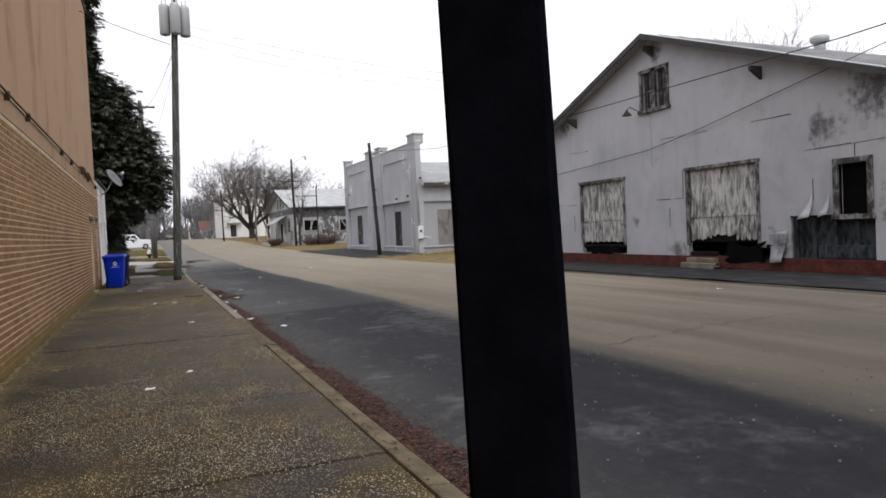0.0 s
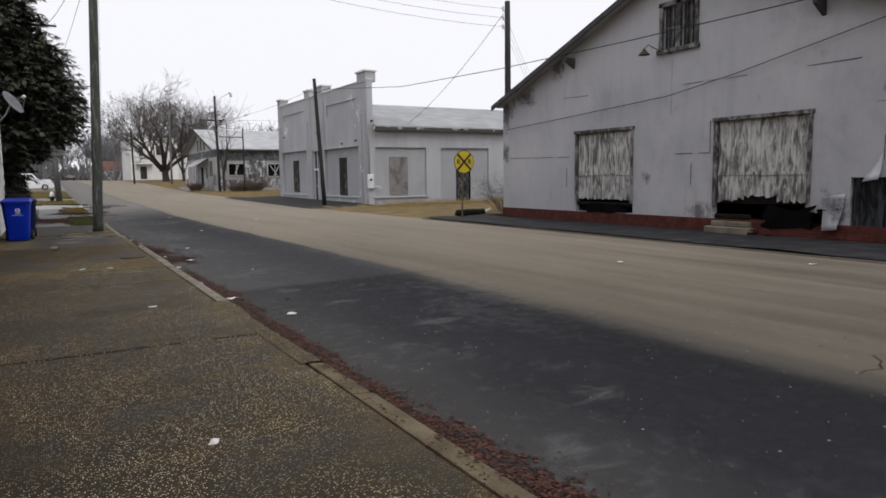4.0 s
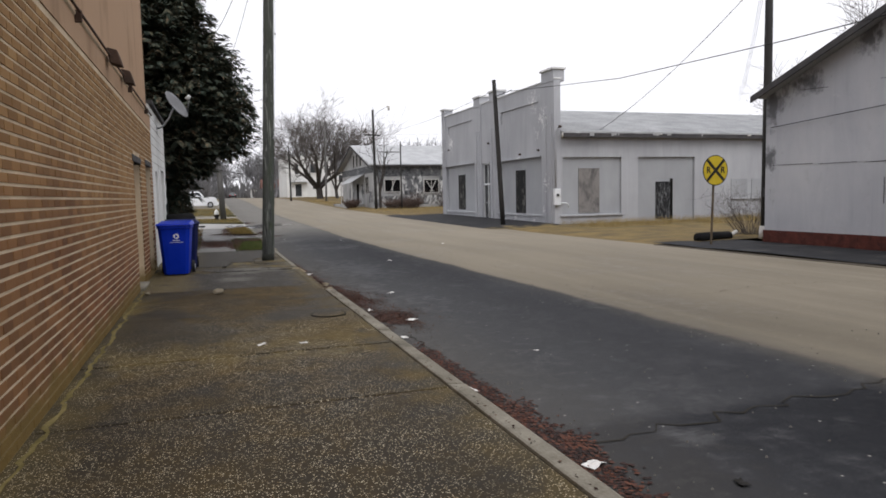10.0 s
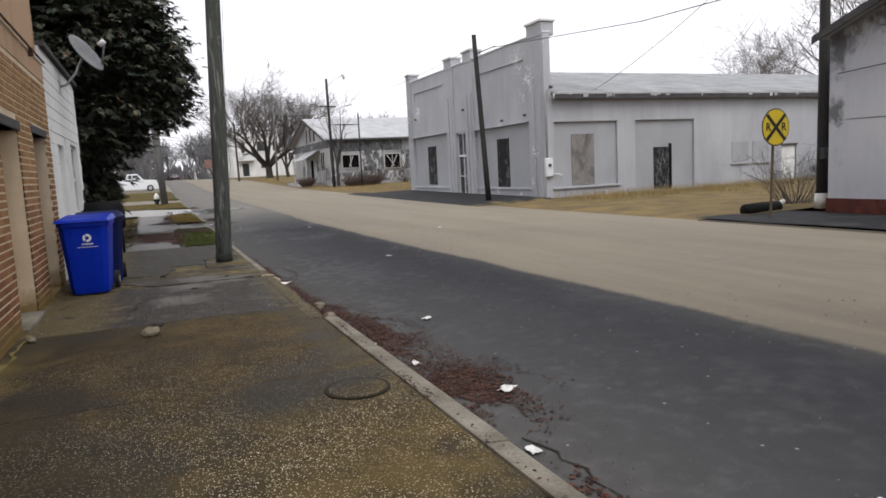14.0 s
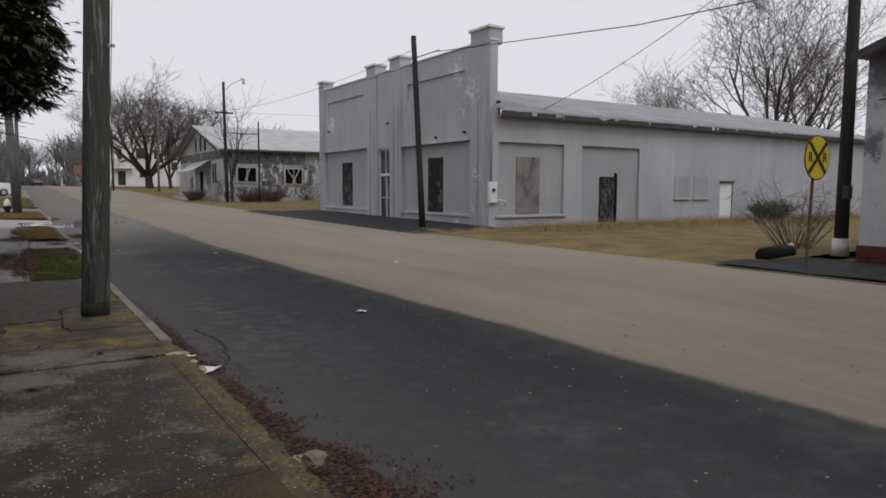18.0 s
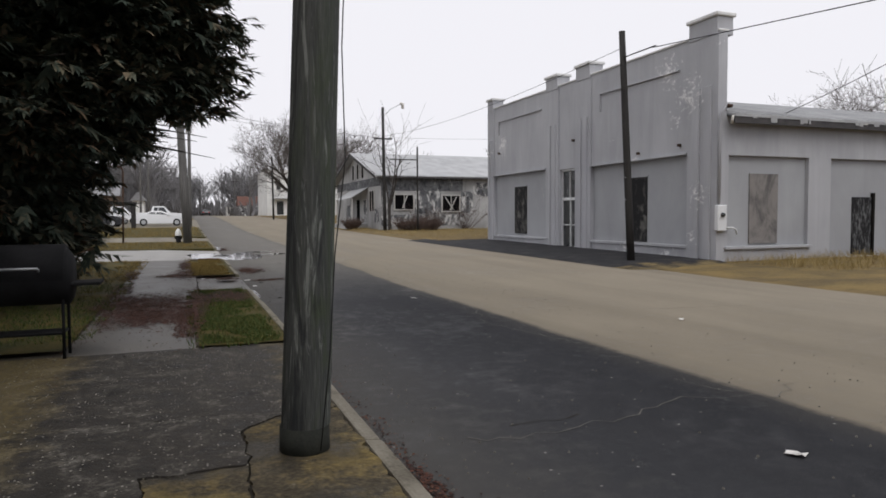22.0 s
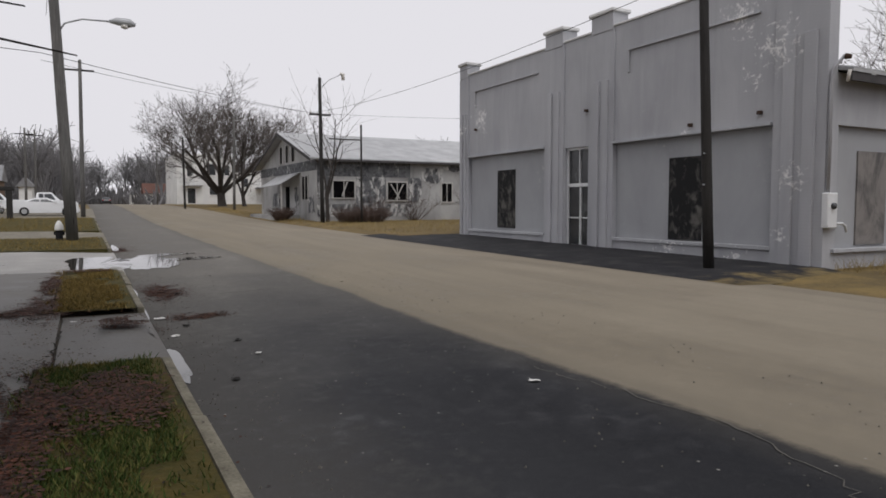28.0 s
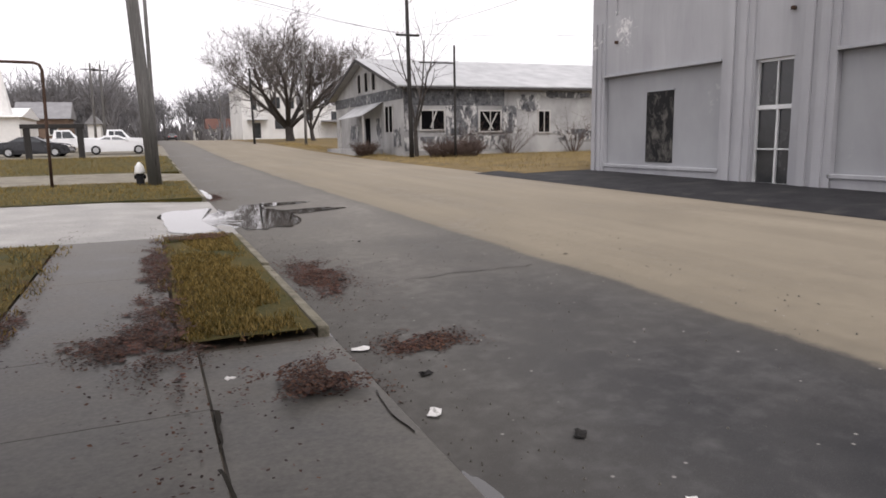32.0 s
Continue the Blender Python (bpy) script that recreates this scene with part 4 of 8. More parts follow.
def pole_material(name, top, low, algae):
    k = Nodes(name)
    x, y, z = k.sep()
    grain = k.noise(None, 6, 0.7, k.scaled((26, 26, 0.9)), 0.5)
    fine = k.noise(None, 4, 0.6, k.scaled((90, 90, 5)))
    big = k.noise(None, 4, 0.6, k.scaled((5, 5, 0.8)), 0.6)
    col = k.ramp(k.math('ADD', k.math('MULTIPLY', grain, 0.65), k.math('MULTIPLY', fine, 0.35)), (0.32, low), (0.55, top), (0.75, tuple(min(1, c * 1.9) for c in top)))
    col = k.mix(k.math('MULTIPLY', k.ramp(big, (0.42, 0.0), (0.62, 1.0)), 0.75), col, algae)
    crack = k.ramp(grain, (0.33, 1.0), (0.38, 0.0))
    col = k.mix(crack, col, (0.012, 0.011, 0.01))
    return k.done(col, 0.85, k.math('ADD', grain, k.math('MULTIPLY', fine, 0.4)), 0.9, 0.012, spec=0.25)


def old_pole_material():
    k = Nodes("weathered_pole_algae")
    x, y, z = k.sep()
    grain = k.noise(None, 6, 0.7, k.scaled((24, 24, 1.0)), 1.1)
    fine = k.noise(None, 4, 0.6, k.scaled((100, 100, 7)))
    big = k.noise(None, 5, 0.65, k.scaled((7, 7, 1.1)), 1.0)
    col = k.ramp(k.math('ADD', k.math('MULTIPLY', grain, 0.5), k.math('MULTIPLY', fine, 0.5)), (0.3, (0.03, 0.033, 0.034)), (0.5, (0.062, 0.066, 0.062)), (0.7, (0.115, 0.12, 0.11)))
    green = k.ramp(k.math('ADD', big, k.math('MULTIPLY', k.math('SUBTRACT', x, 1.6), 0.5)), (0.42, 0.0), (0.6, 1.0))
    col = k.mix(k.math('MULTIPLY', green, k.ramp(k.math('MULTIPLY', z, 0.1), (0.12, 0.75), (0.4, 0.35))), col, k.mix(fine, (0.03, 0.042, 0.022), (0.075, 0.092, 0.055)))
    pale = k.ramp(k.noise(None, 6, 0.7, k.scaled((16, 16, 1.4)), 0.9), (0.56, 0.0), (0.63, 1.0))
    col = k.mix(k.math('MULTIPLY', pale, 0.8), col, (0.22, 0.235, 0.215))
    # dark streaks, denser towards the pole's lower-x side
    rot = k.ramp(k.math('ADD', k.noise(None, 5, 0.7, k.scaled((9, 9, 0.9)), 0.8), k.math('MULTIPLY', k.math('SUBTRACT', x, 1.5), 0.9)), (0.36, 1.0), (0.47, 0.0))
    col = k.mix(k.math('MULTIPLY', rot, 0.75), col, (0.016, 0.018, 0.02))
    h = k.math('SUBTRACT', k.math('ADD', grain, k.math('MULTIPLY', fine, 0.4)), k.math('MULTIPLY', rot, 0.5))
    return k.done(col, 0.85, h, 0.9, 0.012, spec=0.25)


m_pole = old_pole_material()
m_polegrey = pole_material("grey_pole", (0.15, 0.145, 0.14), (0.05, 0.048, 0.046), (0.10, 0.10, 0.095))
m_poledark = pole_material("creosote_pole", (0.035, 0.033, 0.032), (0.01, 0.01, 0.01), (0.03, 0.028, 0.026))
m_tar = simple("tarred_pole_foot", (0.008, 0.009, 0.008), (0.03, 0.032, 0.026), 6, 60, 0.8, 0.6)
m_can = simple("transformer_grey", (0.32, 0.33, 0.34), (0.42, 0.43, 0.44), 2, 30, 0.5, 0.1, metal=0.2)
m_wire = simple("black_cable", (0.008, 0.008, 0.009), (0.02, 0.02, 0.02), 5, 40, 0.6, 0.1)
m_steel = simple("galvanised_steel", (0.28, 0.29, 0.30), (0.42, 0.43, 0.44), 4, 50, 0.45, 0.1, metal=0.7)
m_ceramic = simple("insulator_ceramic", (0.5, 0.48, 0.44), (0.65, 0.63, 0.6), 6, 50, 0.25, 0.0)

UPX, UPY = 1.49, 29.02
up = thing("utility_pole", (UPX, UPY, 0), "tall weathered wooden utility pole, green with algae", "utility pole")
ring = Mesh()
prof = [(0.16, 0.146), (0.6, 0.144), (1.0, 0.142), (1.7, 0.139), (2.5, 0.136), (4, 0.131), (6, 0.124), (8, 0.117), (10.6, 0.11)]


def pole_axis(z):
    return UPX + 0.04 * z, UPY


rows_p, seg = [], 28
for z, r0 in prof:
    cx, cy = pole_axis(z)
    for i in range(seg):
        a = 2 * math.pi * i / seg
        rr = r0 * (1 + 0.05 * noise.noise(Vector((math.cos(a) * 3, math.sin(a) * 3, z * 0.12))))
        rows_p.append((cx + rr * math.cos(a), cy + rr * math.sin(a), z))
nf = len(prof)
ring.add(rows_p, [(i + j * seg, (i + 1) % seg + j * seg, (i + 1) % seg + (j + 1) * seg, i + (j + 1) * seg) for j in range(nf - 1) for i in range(seg)] + [tuple(range((nf - 1) * seg, nf * seg))])
part("shaft", ring, m_pole, up, smooth=True)
part("tarred_foot", Mesh().tube([(UPX, UPY, -0.05), (UPX, UPY, 0.16)], [0.152, 0.149], 28), m_tar, up, "black tarred foot", smooth=True)
px_top = pole_axis(9.6)[0]
for k, (dx, dy) in enumerate(((-0.34, -0.12), (0.02, -0.36), (0.36, -0.1))):
    cx, cy = px_top + dx, UPY + dy
    can = part("transformer", Mesh().tube([(cx, cy, 9.1), (cx, cy, 9.14), (cx, cy, 10.1), (cx, cy, 10.2), (cx, cy, 10.26)], [0.16, 0.19, 0.19, 0.17, 0.05], 18), m_can, up, "grey steel transformer can", smooth=True)
    part("bushing", Mesh().tube([(cx + 0.06, cy, 10.18), (cx + 0.06, cy, 10.45)], [0.03, 0.025], 8), m_ceramic, can)
    part("bushing", Mesh().tube([(cx - 0.07, cy, 10.18), (cx - 0.07, cy, 10.42)], [0.03, 0.025], 8), m_ceramic, can)
part("mounting_arm", Mesh().box(px_top - 0.45, px_top + 0.45, UPY - 0.18, UPY - 0.12, 9.5, 9.58), m_steel, up)
gw = [(UPX + 0.06, UPY - 0.2, 0.05), (UPX + 0.12, UPY - 0.2, 0.6), (UPX + 0.16, UPY - 0.19, 1.2), (UPX + 0.23, UPY - 0.18, 1.75), (UPX + 0.22, UPY - 0.17, 2.4), (UPX + 0.26, UPY - 0.16, 3.2), (UPX + 0.33, UPY - 0.15, 4.6), (UPX + 0.4, UPY - 0.13, 6.5), (UPX + 0.5, UPY - 0.1, 8.8)]
part("hanging_wire", Mesh().tube(gw, 0.0036, 6), m_wire, up, "loose black ground wire", smooth=True)
for z in (3.0, 5.5, 7.2):
    cx = pole_axis(z)[0]
    part("staple", Mesh().box(cx + 0.1, cx + 0.17, UPY - 0.14, UPY - 0.1, z, z + 0.03), m_steel, up)

# ---- other poles ----


def leaning_pole(name, base, top, r0, r1, mat, label):
    t = thing(name, base, label, "utility pole")
    pts = [Vector(base).lerp(Vector(top), s) - Vector((0, 0, 0.1 * (1 - s))) for s in (0, 0.25, 0.5, 0.75, 1)]
    part("shaft", Mesh().tube(pts, [r0 + (r1 - r0) * s for s in (0, 0.25, 0.5, 0.75, 1)], 14), mat, t, smooth=True)
    return t


def insulator(parent, x, y, z):
    part("insulator", Mesh().tube([(x, y, z), (x, y, z + 0.05), (x, y, z + 0.1), (x, y, z + 0.16)], [0.02, 0.045, 0.05, 0.03], 8), m_ceramic, parent, smooth=True)


rp = leaning_pole("utility_pole", (16.75, 28.65, 0), (16.7, 28.6, 8.5), 0.15, 0.11, m_poledark, "dark creosoted pole at the warehouse corner")
for z in (7.4, 7.75, 8.1):
    part("bracket", Mesh().box(16.46, 16.66, 28.57, 28.62, z, z + 0.04), m_steel, rp)
    insulator(rp, 16.48, 28.6, z + 0.04)
part("meter_box", Mesh().box(16.5, 16.66, 28.4, 28.56, 1.25, 1.55), m_eave, rp, bevel=0.02)
part("white_foot", Mesh().tube([(16.73, 28.65, -0.05), (16.74, 28.65, 0.35)], [0.19, 0.17], 14), m_ceramic, rp, "whitewashed foot wrap", smooth=True)

tp = leaning_pole("utility_pole", (13.97, 42.75, -0.03), (13.6, 42.8, 7.1), 0.125, 0.095, m_poledark, "thin dark leaning pole before the grey shop")
part("stub_arm", Mesh().hexa([(13.6, 42.72, 6.3), (13.7, 42.72, 6.3), (13.7, 42.6, 6.3), (13.6, 42.6, 6.3)], [(14.1, 41.95, 6.5), (14.2, 41.95, 6.5), (14.2, 41.85, 6.5), (14.1, 41.85, 6.5)]), m_poledark, tp)
for z in (1.9, 2.6):
    part("step_bolt", Mesh().tube([(13.8, 42.75, z), (13.66, 42.7, z)], 0.014, 6), m_steel, tp)

lp = leaning_pole("street_lamp", (0.97, 59.3, 0.2), (0.48, 59.5, 12.5), 0.2, 0.14, m_polegrey, "leaning grey wooden pole with street lamp arm")
arm = [(0.68, 59.45, 7.35), (0.95, 59.45, 7.8), (1.5, 59.4, 8.0), (2.4, 59.3, 8.0)]
part("lamp_arm", Mesh().tube(arm, 0.03, 8), m_steel, lp, smooth=True)
hd = part("lamp_head", Mesh().tube([(2.35, 59.3, 8.0), (2.6, 59.28, 8.03), (3.0, 59.25, 8.0), (3.2, 59.23, 7.95)], [0.05, 0.13, 0.16, 0.06], 12), m_can, lp, "grey cobra-head lamp", smooth=True)
part("lens", Mesh().tube([(2.85, 59.26, 7.9), (2.85, 59.26, 7.82), (2.85, 59.26, 7.78)], [0.14, 0.12, 0.04], 12), m_ceramic, hd, smooth=True)

hp = leaning_pole("street_lamp", (15.0, 74.4, 0.32), (14.9, 74.4, 9.6), 0.14, 0.1, m_poledark, "dark pole with lamp beside the old house")
part("cross_arm", Mesh().box(14.2, 15.6, 74.3, 74.4, 7.2, 7.32), m_poledark, hp)
part("lamp_arm", Mesh().tube([(14.93, 74.4, 8.9), (15.5, 74.3, 9.5), (16.3, 74.2, 9.9)], 0.025, 6), m_steel, hp, smooth=True)
part("lamp_head", Mesh().tube([(16.2, 74.2, 9.95), (16.4, 74.2, 9.9), (16.4, 74.2, 9.55)], [0.08, 0.13, 0.1], 8), m_ceramic, hp, "pale globe lamp", smooth=True)
for x in (14.3, 15.5):
    insulator(hp, x, 74.35, 7.32)
th = leaning_pole("sign_pole", (17.0, 72.6, 0.3), (17.0, 72.6, 6.55), 0.07, 0.06, m_poledark, "thin dark steel pole with a side bracket")
part("side_bracket", Mesh().box(14.9, 17.0, 72.57, 72.63, 5.55, 5.62), m_poledark, th)
wp = leaning_pole("utility_pole", (11.3, 112, 1.25), (11.2, 112, 9.0), 0.13, 0.1, m_poledark, "dark pole before the white two-storey building")
tree_pole = leaning_pole("utility_pole", (15.1, 104, 1.0), (15.2, 104, 10.6), 0.14, 0.1, m_polegrey, "pale pole beside the bare oak")
part("cross_arm", Mesh().box(-0.6, 1.55, 59.44, 59.56, 11.95, 12.07), m_poledark, lp)
for x in (-0.5, 0.0, 0.95, 1.45):
    insulator(lp, x, 59.5, 12.07)
for (x, y, h) in ((1.3, 88, 11.3), (-4.9, 130, 9.5), (-4.0, 133, 9.6), (15.4, 190, 12), (15.2, 240, 11)):
    b = rise(y)
    fp = leaning_pole("utility_pole", (x, y, b), (x + 0.1, y, b + h), 0.16, 0.11, m_polegrey, "distant grey utility pole with cross arm")
    part("cross_arm", Mesh().box(x - 1.0, x + 1.0, y - 0.06, y + 0.06, b + h - 0.8, b + h - 0.68), m_poledark, fp)
# ---- overhead wires ----


def wire(points, r=0.009, sag=0.0, label="thin black overhead cable"):
    m = Mesh()
    pts = []
    for a, b in zip(points, points[1:]):
        a, b = Vector(a), Vector(b)
        for i in range(14):
            s = i / 14
            p = a.lerp(b, s)
            p.z -= sag * 4 * s * (1 - s)
            pts.append(p)
    pts.append(Vector(points[-1]))
    m.tube(pts, r, 5)
    return solo("overhead_wire", m, m_wire, label, "cable", group="overhead wires", smooth=True)


wire([(14.1, 41.95, 6.45), (13.6, 32, 5.38), (13.6, 24.7, 5.1), (13.6, 19, 5.0), (13.6, 11, 4.95), (13.6, 2, 5.2), (13.6, -14, 6.6)], 0.013)
wire([(15.86, 27.6, 3.3), (15.86, 24, 3.5), (15.86, 19.6, 3.75), (15.86, 17.3, 4.1), (15.86, 14.2, 4.7), (15.86, 11.5, 5.2)], 0.011, label="black cable strung across the warehouse wall")
wire([(18.6, 41.2, 4.6), (16.5, 28.6, 8.0)], 0.011, 0.35)
for dz, dx in ((0.0, 0.0), (0.35, 0.1), (0.7, 0.2)):
    wire([(UPX + 0.55, UPY, 8.9 + dz), (16.5, 28.6, 7.5 + dz)], 0.006, 0.45)
    wire([(16.5, 28.6, 7.5 + dz), (44, 60, 9.0 + dz)], 0.006, 0.8)
wire([(UPX + 0.3, UPY, 8.6), (0.3, 59.5, 11.9)], 0.012, 0.8)
wire([(UPX + 0.3, UPY, 8.2), (0.4, 59.4, 8.0)], 0.008, 0.9)
wire([(14.3, 74.35, 7.35), (13.62, 42.8, 6.6)], 0.009, 0.5)
wire([(0.2, 59.4, 6.7), (14.3, 74.35, 7.35)], 0.012, 0.15)
wire([(0.2, 59.4, 6.45), (15.5, 74.35, 7.3)], 0.008, 0.2)
wire([(-14, 52, 6.6), (0.2, 59.4, 6.7)], 0.012, 0.2)
wire([(15.5, 74.35, 7.35), (40, 69, 8.4)], 0.008, 0.4)
wire([(UPX + 0.2, UPY, 8.8), (-6.0, 20, 9.6)], 0.012, 0.3)

# ---- recycling carts ----
m_blue = simple("blue_polyethylene", (0.0, 0.018, 0.30), (0.004, 0.03, 0.42), 2.0, 50, 0.42, 0.15, 0.002)
m_navy = simple("navy_polyethylene", (0.004, 0.008, 0.05), (0.008, 0.014, 0.085), 2.0, 50, 0.45, 0.15, 0.002)
m_print = simple("white_print", (0.6, 0.62, 0.66), (0.7, 0.72, 0.75), 5, 50, 0.6, 0.0)
m_rubber = simple("black_rubber", (0.012, 0.012, 0.013), (0.03, 0.03, 0.03), 5, 60, 0.85, 0.3)


def cart(x, y, z, mat, label, logo, turn=0.0):
    """Wheeled cart; its front looks towards -y."""
    t = thing("recycling_cart", (0, 0, 0), label, "bin")
    b = Mesh()
    secs = [(0.0, 0.235, 0.27), (0.08, 0.25, 0.29), (0.55, 0.285, 0.335), (0.93, 0.315, 0.37), (0.94, 0.335, 0.39), (1.0, 0.335, 0.39)]
    for s in secs:
        for a in range(24):
            th_ = 2 * math.pi * (a + 0.5) / 24
            c, sn = math.cos(th_), math.sin(th_)
            f = 1 / max(abs(c) ** 6 + abs(sn) ** 6, 1e-6) ** (1 / 6)
            b.v.append((s[1] * c * f, s[2] * sn * f, s[0] + 0.02))
    n = len(secs)
    b.f += [(j * 24 + i, j * 24 + (i + 1) % 24, (j + 1) * 24 + (i + 1) % 24, (j + 1) * 24 + i) for j in range(n - 1) for i in range(24)] + [tuple(reversed(range(24))), tuple(range((n - 1) * 24, n * 24))]
    part("body", b, mat, t, smooth=False)
    lid = Mesh()
    lid.hexa([(-0.35, -0.42, 1.02), (0.35, -0.42, 1.02), (0.35, 0.4, 1.02), (-0.35, 0.4, 1.02)], [(-0.31, -0.38, 1.055), (0.31, -0.38, 1.055), (0.3, 0.38, 1.10), (-0.3, 0.38, 1.10)])
    part("lid", lid, mat, t, bevel=0.015, seg=2)
    part("handle", Mesh().tube([(-0.25, 0.4, 0.98), (-0.25, 0.5, 0.99), (0.25, 0.5, 0.99), (0.25, 0.4, 0.98)], 0.017, 8), mat, t, smooth=True)
    for sx in (-0.29, 0.29):
        wh = part("wheel", Mesh().tube([(sx - 0.03, 0.3, 0.125), (sx + 0.03, 0.3, 0.125)], 0.125, 18), m_rubber, t)
        part("hub", Mesh().tube([(sx - 0.035, 0.3, 0.125), (sx + 0.035, 0.3, 0.125)], 0.05, 10), m_steel, wh)
    if logo:
        lg = Mesh()
        yo = -0.372
        for a in range(20):
            a0, a1 = 2 * math.pi * a / 20, 2 * math.pi * (a + 1) / 20
            if a in (6, 13):
                continue
            lg.add([(0.05 + 0.055 * math.cos(a0), yo - 0.004 + 0.03 * (0), 0.8 + 0.055 * math.sin(a0)), (0.05 + 0.055 * math.cos(a1), yo - 0.004, 0.8 + 0.055 * math.sin(a1)),
                    (0.05 + 0.025 * math.cos(a1), yo - 0.004, 0.8 + 0.025 * math.sin(a1)), (0.05 + 0.025 * math.cos(a0), yo - 0.004, 0.8 + 0.025 * math.sin(a0))], [(0, 1, 2, 3)])
        lg.add([(-0.02, yo + 0.004, 0.71), (0.12, yo + 0.004, 0.71), (0.12, yo + 0.002, 0.725), (-0.02, yo + 0.002, 0.725)], [(0, 1, 2, 3)])
        lg.add([(-0.08, yo + 0.008, 0.672), (0.18, yo + 0.008, 0.672), (0.18, yo + 0.007, 0.68), (-0.08, yo + 0.007, 0.68)], [(0, 1, 2, 3)])
        part("printed_mark", lg, m_print, t, "white printed emblem and bars")
    t.matrix_basis = pose(x, y, z, 0, 0, turn)
    return t


cart(-0.52, 26.72, 0.012, m_blue, "bright blue wheeled recycling cart with white emblem", True, -4)
cart(-0.42, 27.75, 0.012, m_navy, "dark navy wheeled cart behind the blue one", False, 6)

# ---- barrel grill ----
m_black = simple("sooty_black_paint", (0.004, 0.004, 0.0045), (0.014, 0.014, 0.015), 6, 50, 0.75, 0.3, spec=0.1)
gr = thing("barrel_grill", (-0.6, 32.7, 0), "black barrel barbecue grill on thin legs", "grill")
part("barrel", Mesh().tube([(-1.12, 32.75, 0.82), (-1.08, 32.75, 0.82), (-0.28, 32.75, 0.82), (-0.24, 32.75, 0.82)], [0.22, 0.28, 0.28, 0.22], 22), m_black, gr, smooth=True)
part("lid", Mesh().tube([(-1.06, 32.75, 0.87), (-0.3, 32.75, 0.87)], [0.285, 0.285], 22), m_black, gr, smooth=True)
part("chimney", Mesh().tube([(-1.02, 32.8, 1.0), (-1.02, 32.8, 1.45)], 0.045, 12), m_black, gr, smooth=True)
part("shelf", Mesh().box(-0.26, 0.02, 32.55, 32.95, 0.74, 0.77), m_black, gr, bevel=0.006)
part("handle", Mesh().tube([(-0.85, 32.44, 0.9), (-0.85, 32.4, 0.93), (-0.5, 32.4, 0.93), (-0.5, 32.44, 0.9)], 0.012, 8), m_steel, gr, smooth=True)
for x in (-1.0, -0.32):
    for y in (32.58, 32.92):
        part("leg", Mesh().tube([(x, y, 0.0), (x, y, 0.65)], 0.016, 8), m_black, gr, smooth=True)
part("lower_shelf", Mesh().box(-1.0, -0.32, 32.58, 32.92, 0.25, 0.27), m_black, gr)

# ---- brick building fittings ----
m_iron = simple("rusted_iron", (0.03, 0.022, 0.018), (0.09, 0.055, 0.04), 4, 40, 0.85, 0.5)
m_doorbrown = streaked("worn_brown_door", (0.10, 0.06, 0.045), (0.035, 0.028, 0.025), 0.45)
part("conduit", Mesh().tube([(BX + 0.05, -10, 3.4), (BX + 0.05, -2, 3.38), (BX + 0.05, 6, 3.41), (BX + 0.05, 12, 3.385), (BX + 0.05, 20, 3.41), (BX + 0.05, 28.0, 3.4)], 0.014, 8), m_iron, bb, "rusty conduit along the ledge", smooth=True)
for y in (-4.2, 0.6, 4.9, 8.1, 11.6, 13.2, 17.4, 19.3, 23.9, 26.8):
    part("conduit_bracket", Mesh().box(BX - 0.02, BX + 0.07, y, y + 0.03, 3.3, 3.42), m_iron, bb, bevel=0.006)
for y in (21.4, 22.9):
    fl = part("flood_lamp", Mesh().hexa([(BX + 0.05, y, 3.3), (BX + 0.2, y, 3.27), (BX + 0.2, y + 0.2, 3.27), (BX + 0.05, y + 0.2, 3.3)], [(BX + 0.02, y, 3.5), (BX + 0.14, y, 3.47), (BX + 0.14, y + 0.2, 3.47), (BX + 0.02, y + 0.2, 3.5)]), m_iron, bb, bevel=0.01)
part("door_panel", Mesh().box(BX - 0.33, BX - 0.27, 24.15, 25.3, 0.0, 2.2), m_plaster, bb, "tan painted door panel", bevel=0.006)
part("side_door", Mesh().box(BX - 0.3, BX - 0.22, 26.4, 27.6, 0.0, 2.25), m_doorbrown, bb, "worn brown plank door", bevel=0.006)
part("lintel", Mesh().box(BX - 0.2, BX + 0.01, 24.0, 25.45, 2.2, 2.32), m_eave, bb, "sooty steel lintel", bevel=0.01)
part("lintel", Mesh().box(BX - 0.2, BX + 0.01, 26.3, 27.7, 2.25, 2.36), m_eave, bb, bevel=0.01)
part("door_step", Mesh().box(BX - 0.3, BX + 0.06, 24.15, 25.3, -0.1, 0.05), m_conc, bb, bevel=0.01)

# ---- annex fittings ----
annex_blocks = {}
for c in range(18):
    z0 = 0.02 + c * 0.2
    y = 28.13 - (0.2 if c % 2 else 0.0)
    while y < 32.95:
        ya, yb = max(y, 28.13), min(y + 0.4, 32.98)
        y += 0.4
        if any(ya < wb - 0.02 and yb > wa + 0.02 and z0 < wt - 0.05 and z0 + 0.2 > wl_ + 0.05 for wa, wb, wl_, wt in ((29.1, 30.1, 0.85, 2.35), (31.1, 32.6, 0.85, 2.45))):
            continue
        key = round(yb - ya, 2)
        if key < 0.06:
            continue
        if key not in annex_blocks:
            annex_blocks[key] = Mesh().hexa([(-0.015, 0.004, 0.004), (0.012, 0.007, 0.007), (0.012, key - 0.007, 0.007), (-0.015, key - 0.004, 0.004)], [(-0.015, 0.004, 0.196), (0.012, 0.007, 0.193), (0.012, key - 0.007, 0.193), (-0.015, key - 0.004, 0.196)]).data("block", m_white)
        o = new("block", annex_blocks[key])
        o.parent = an
        o.matrix_parent_inverse = an.matrix_basis.inverted()
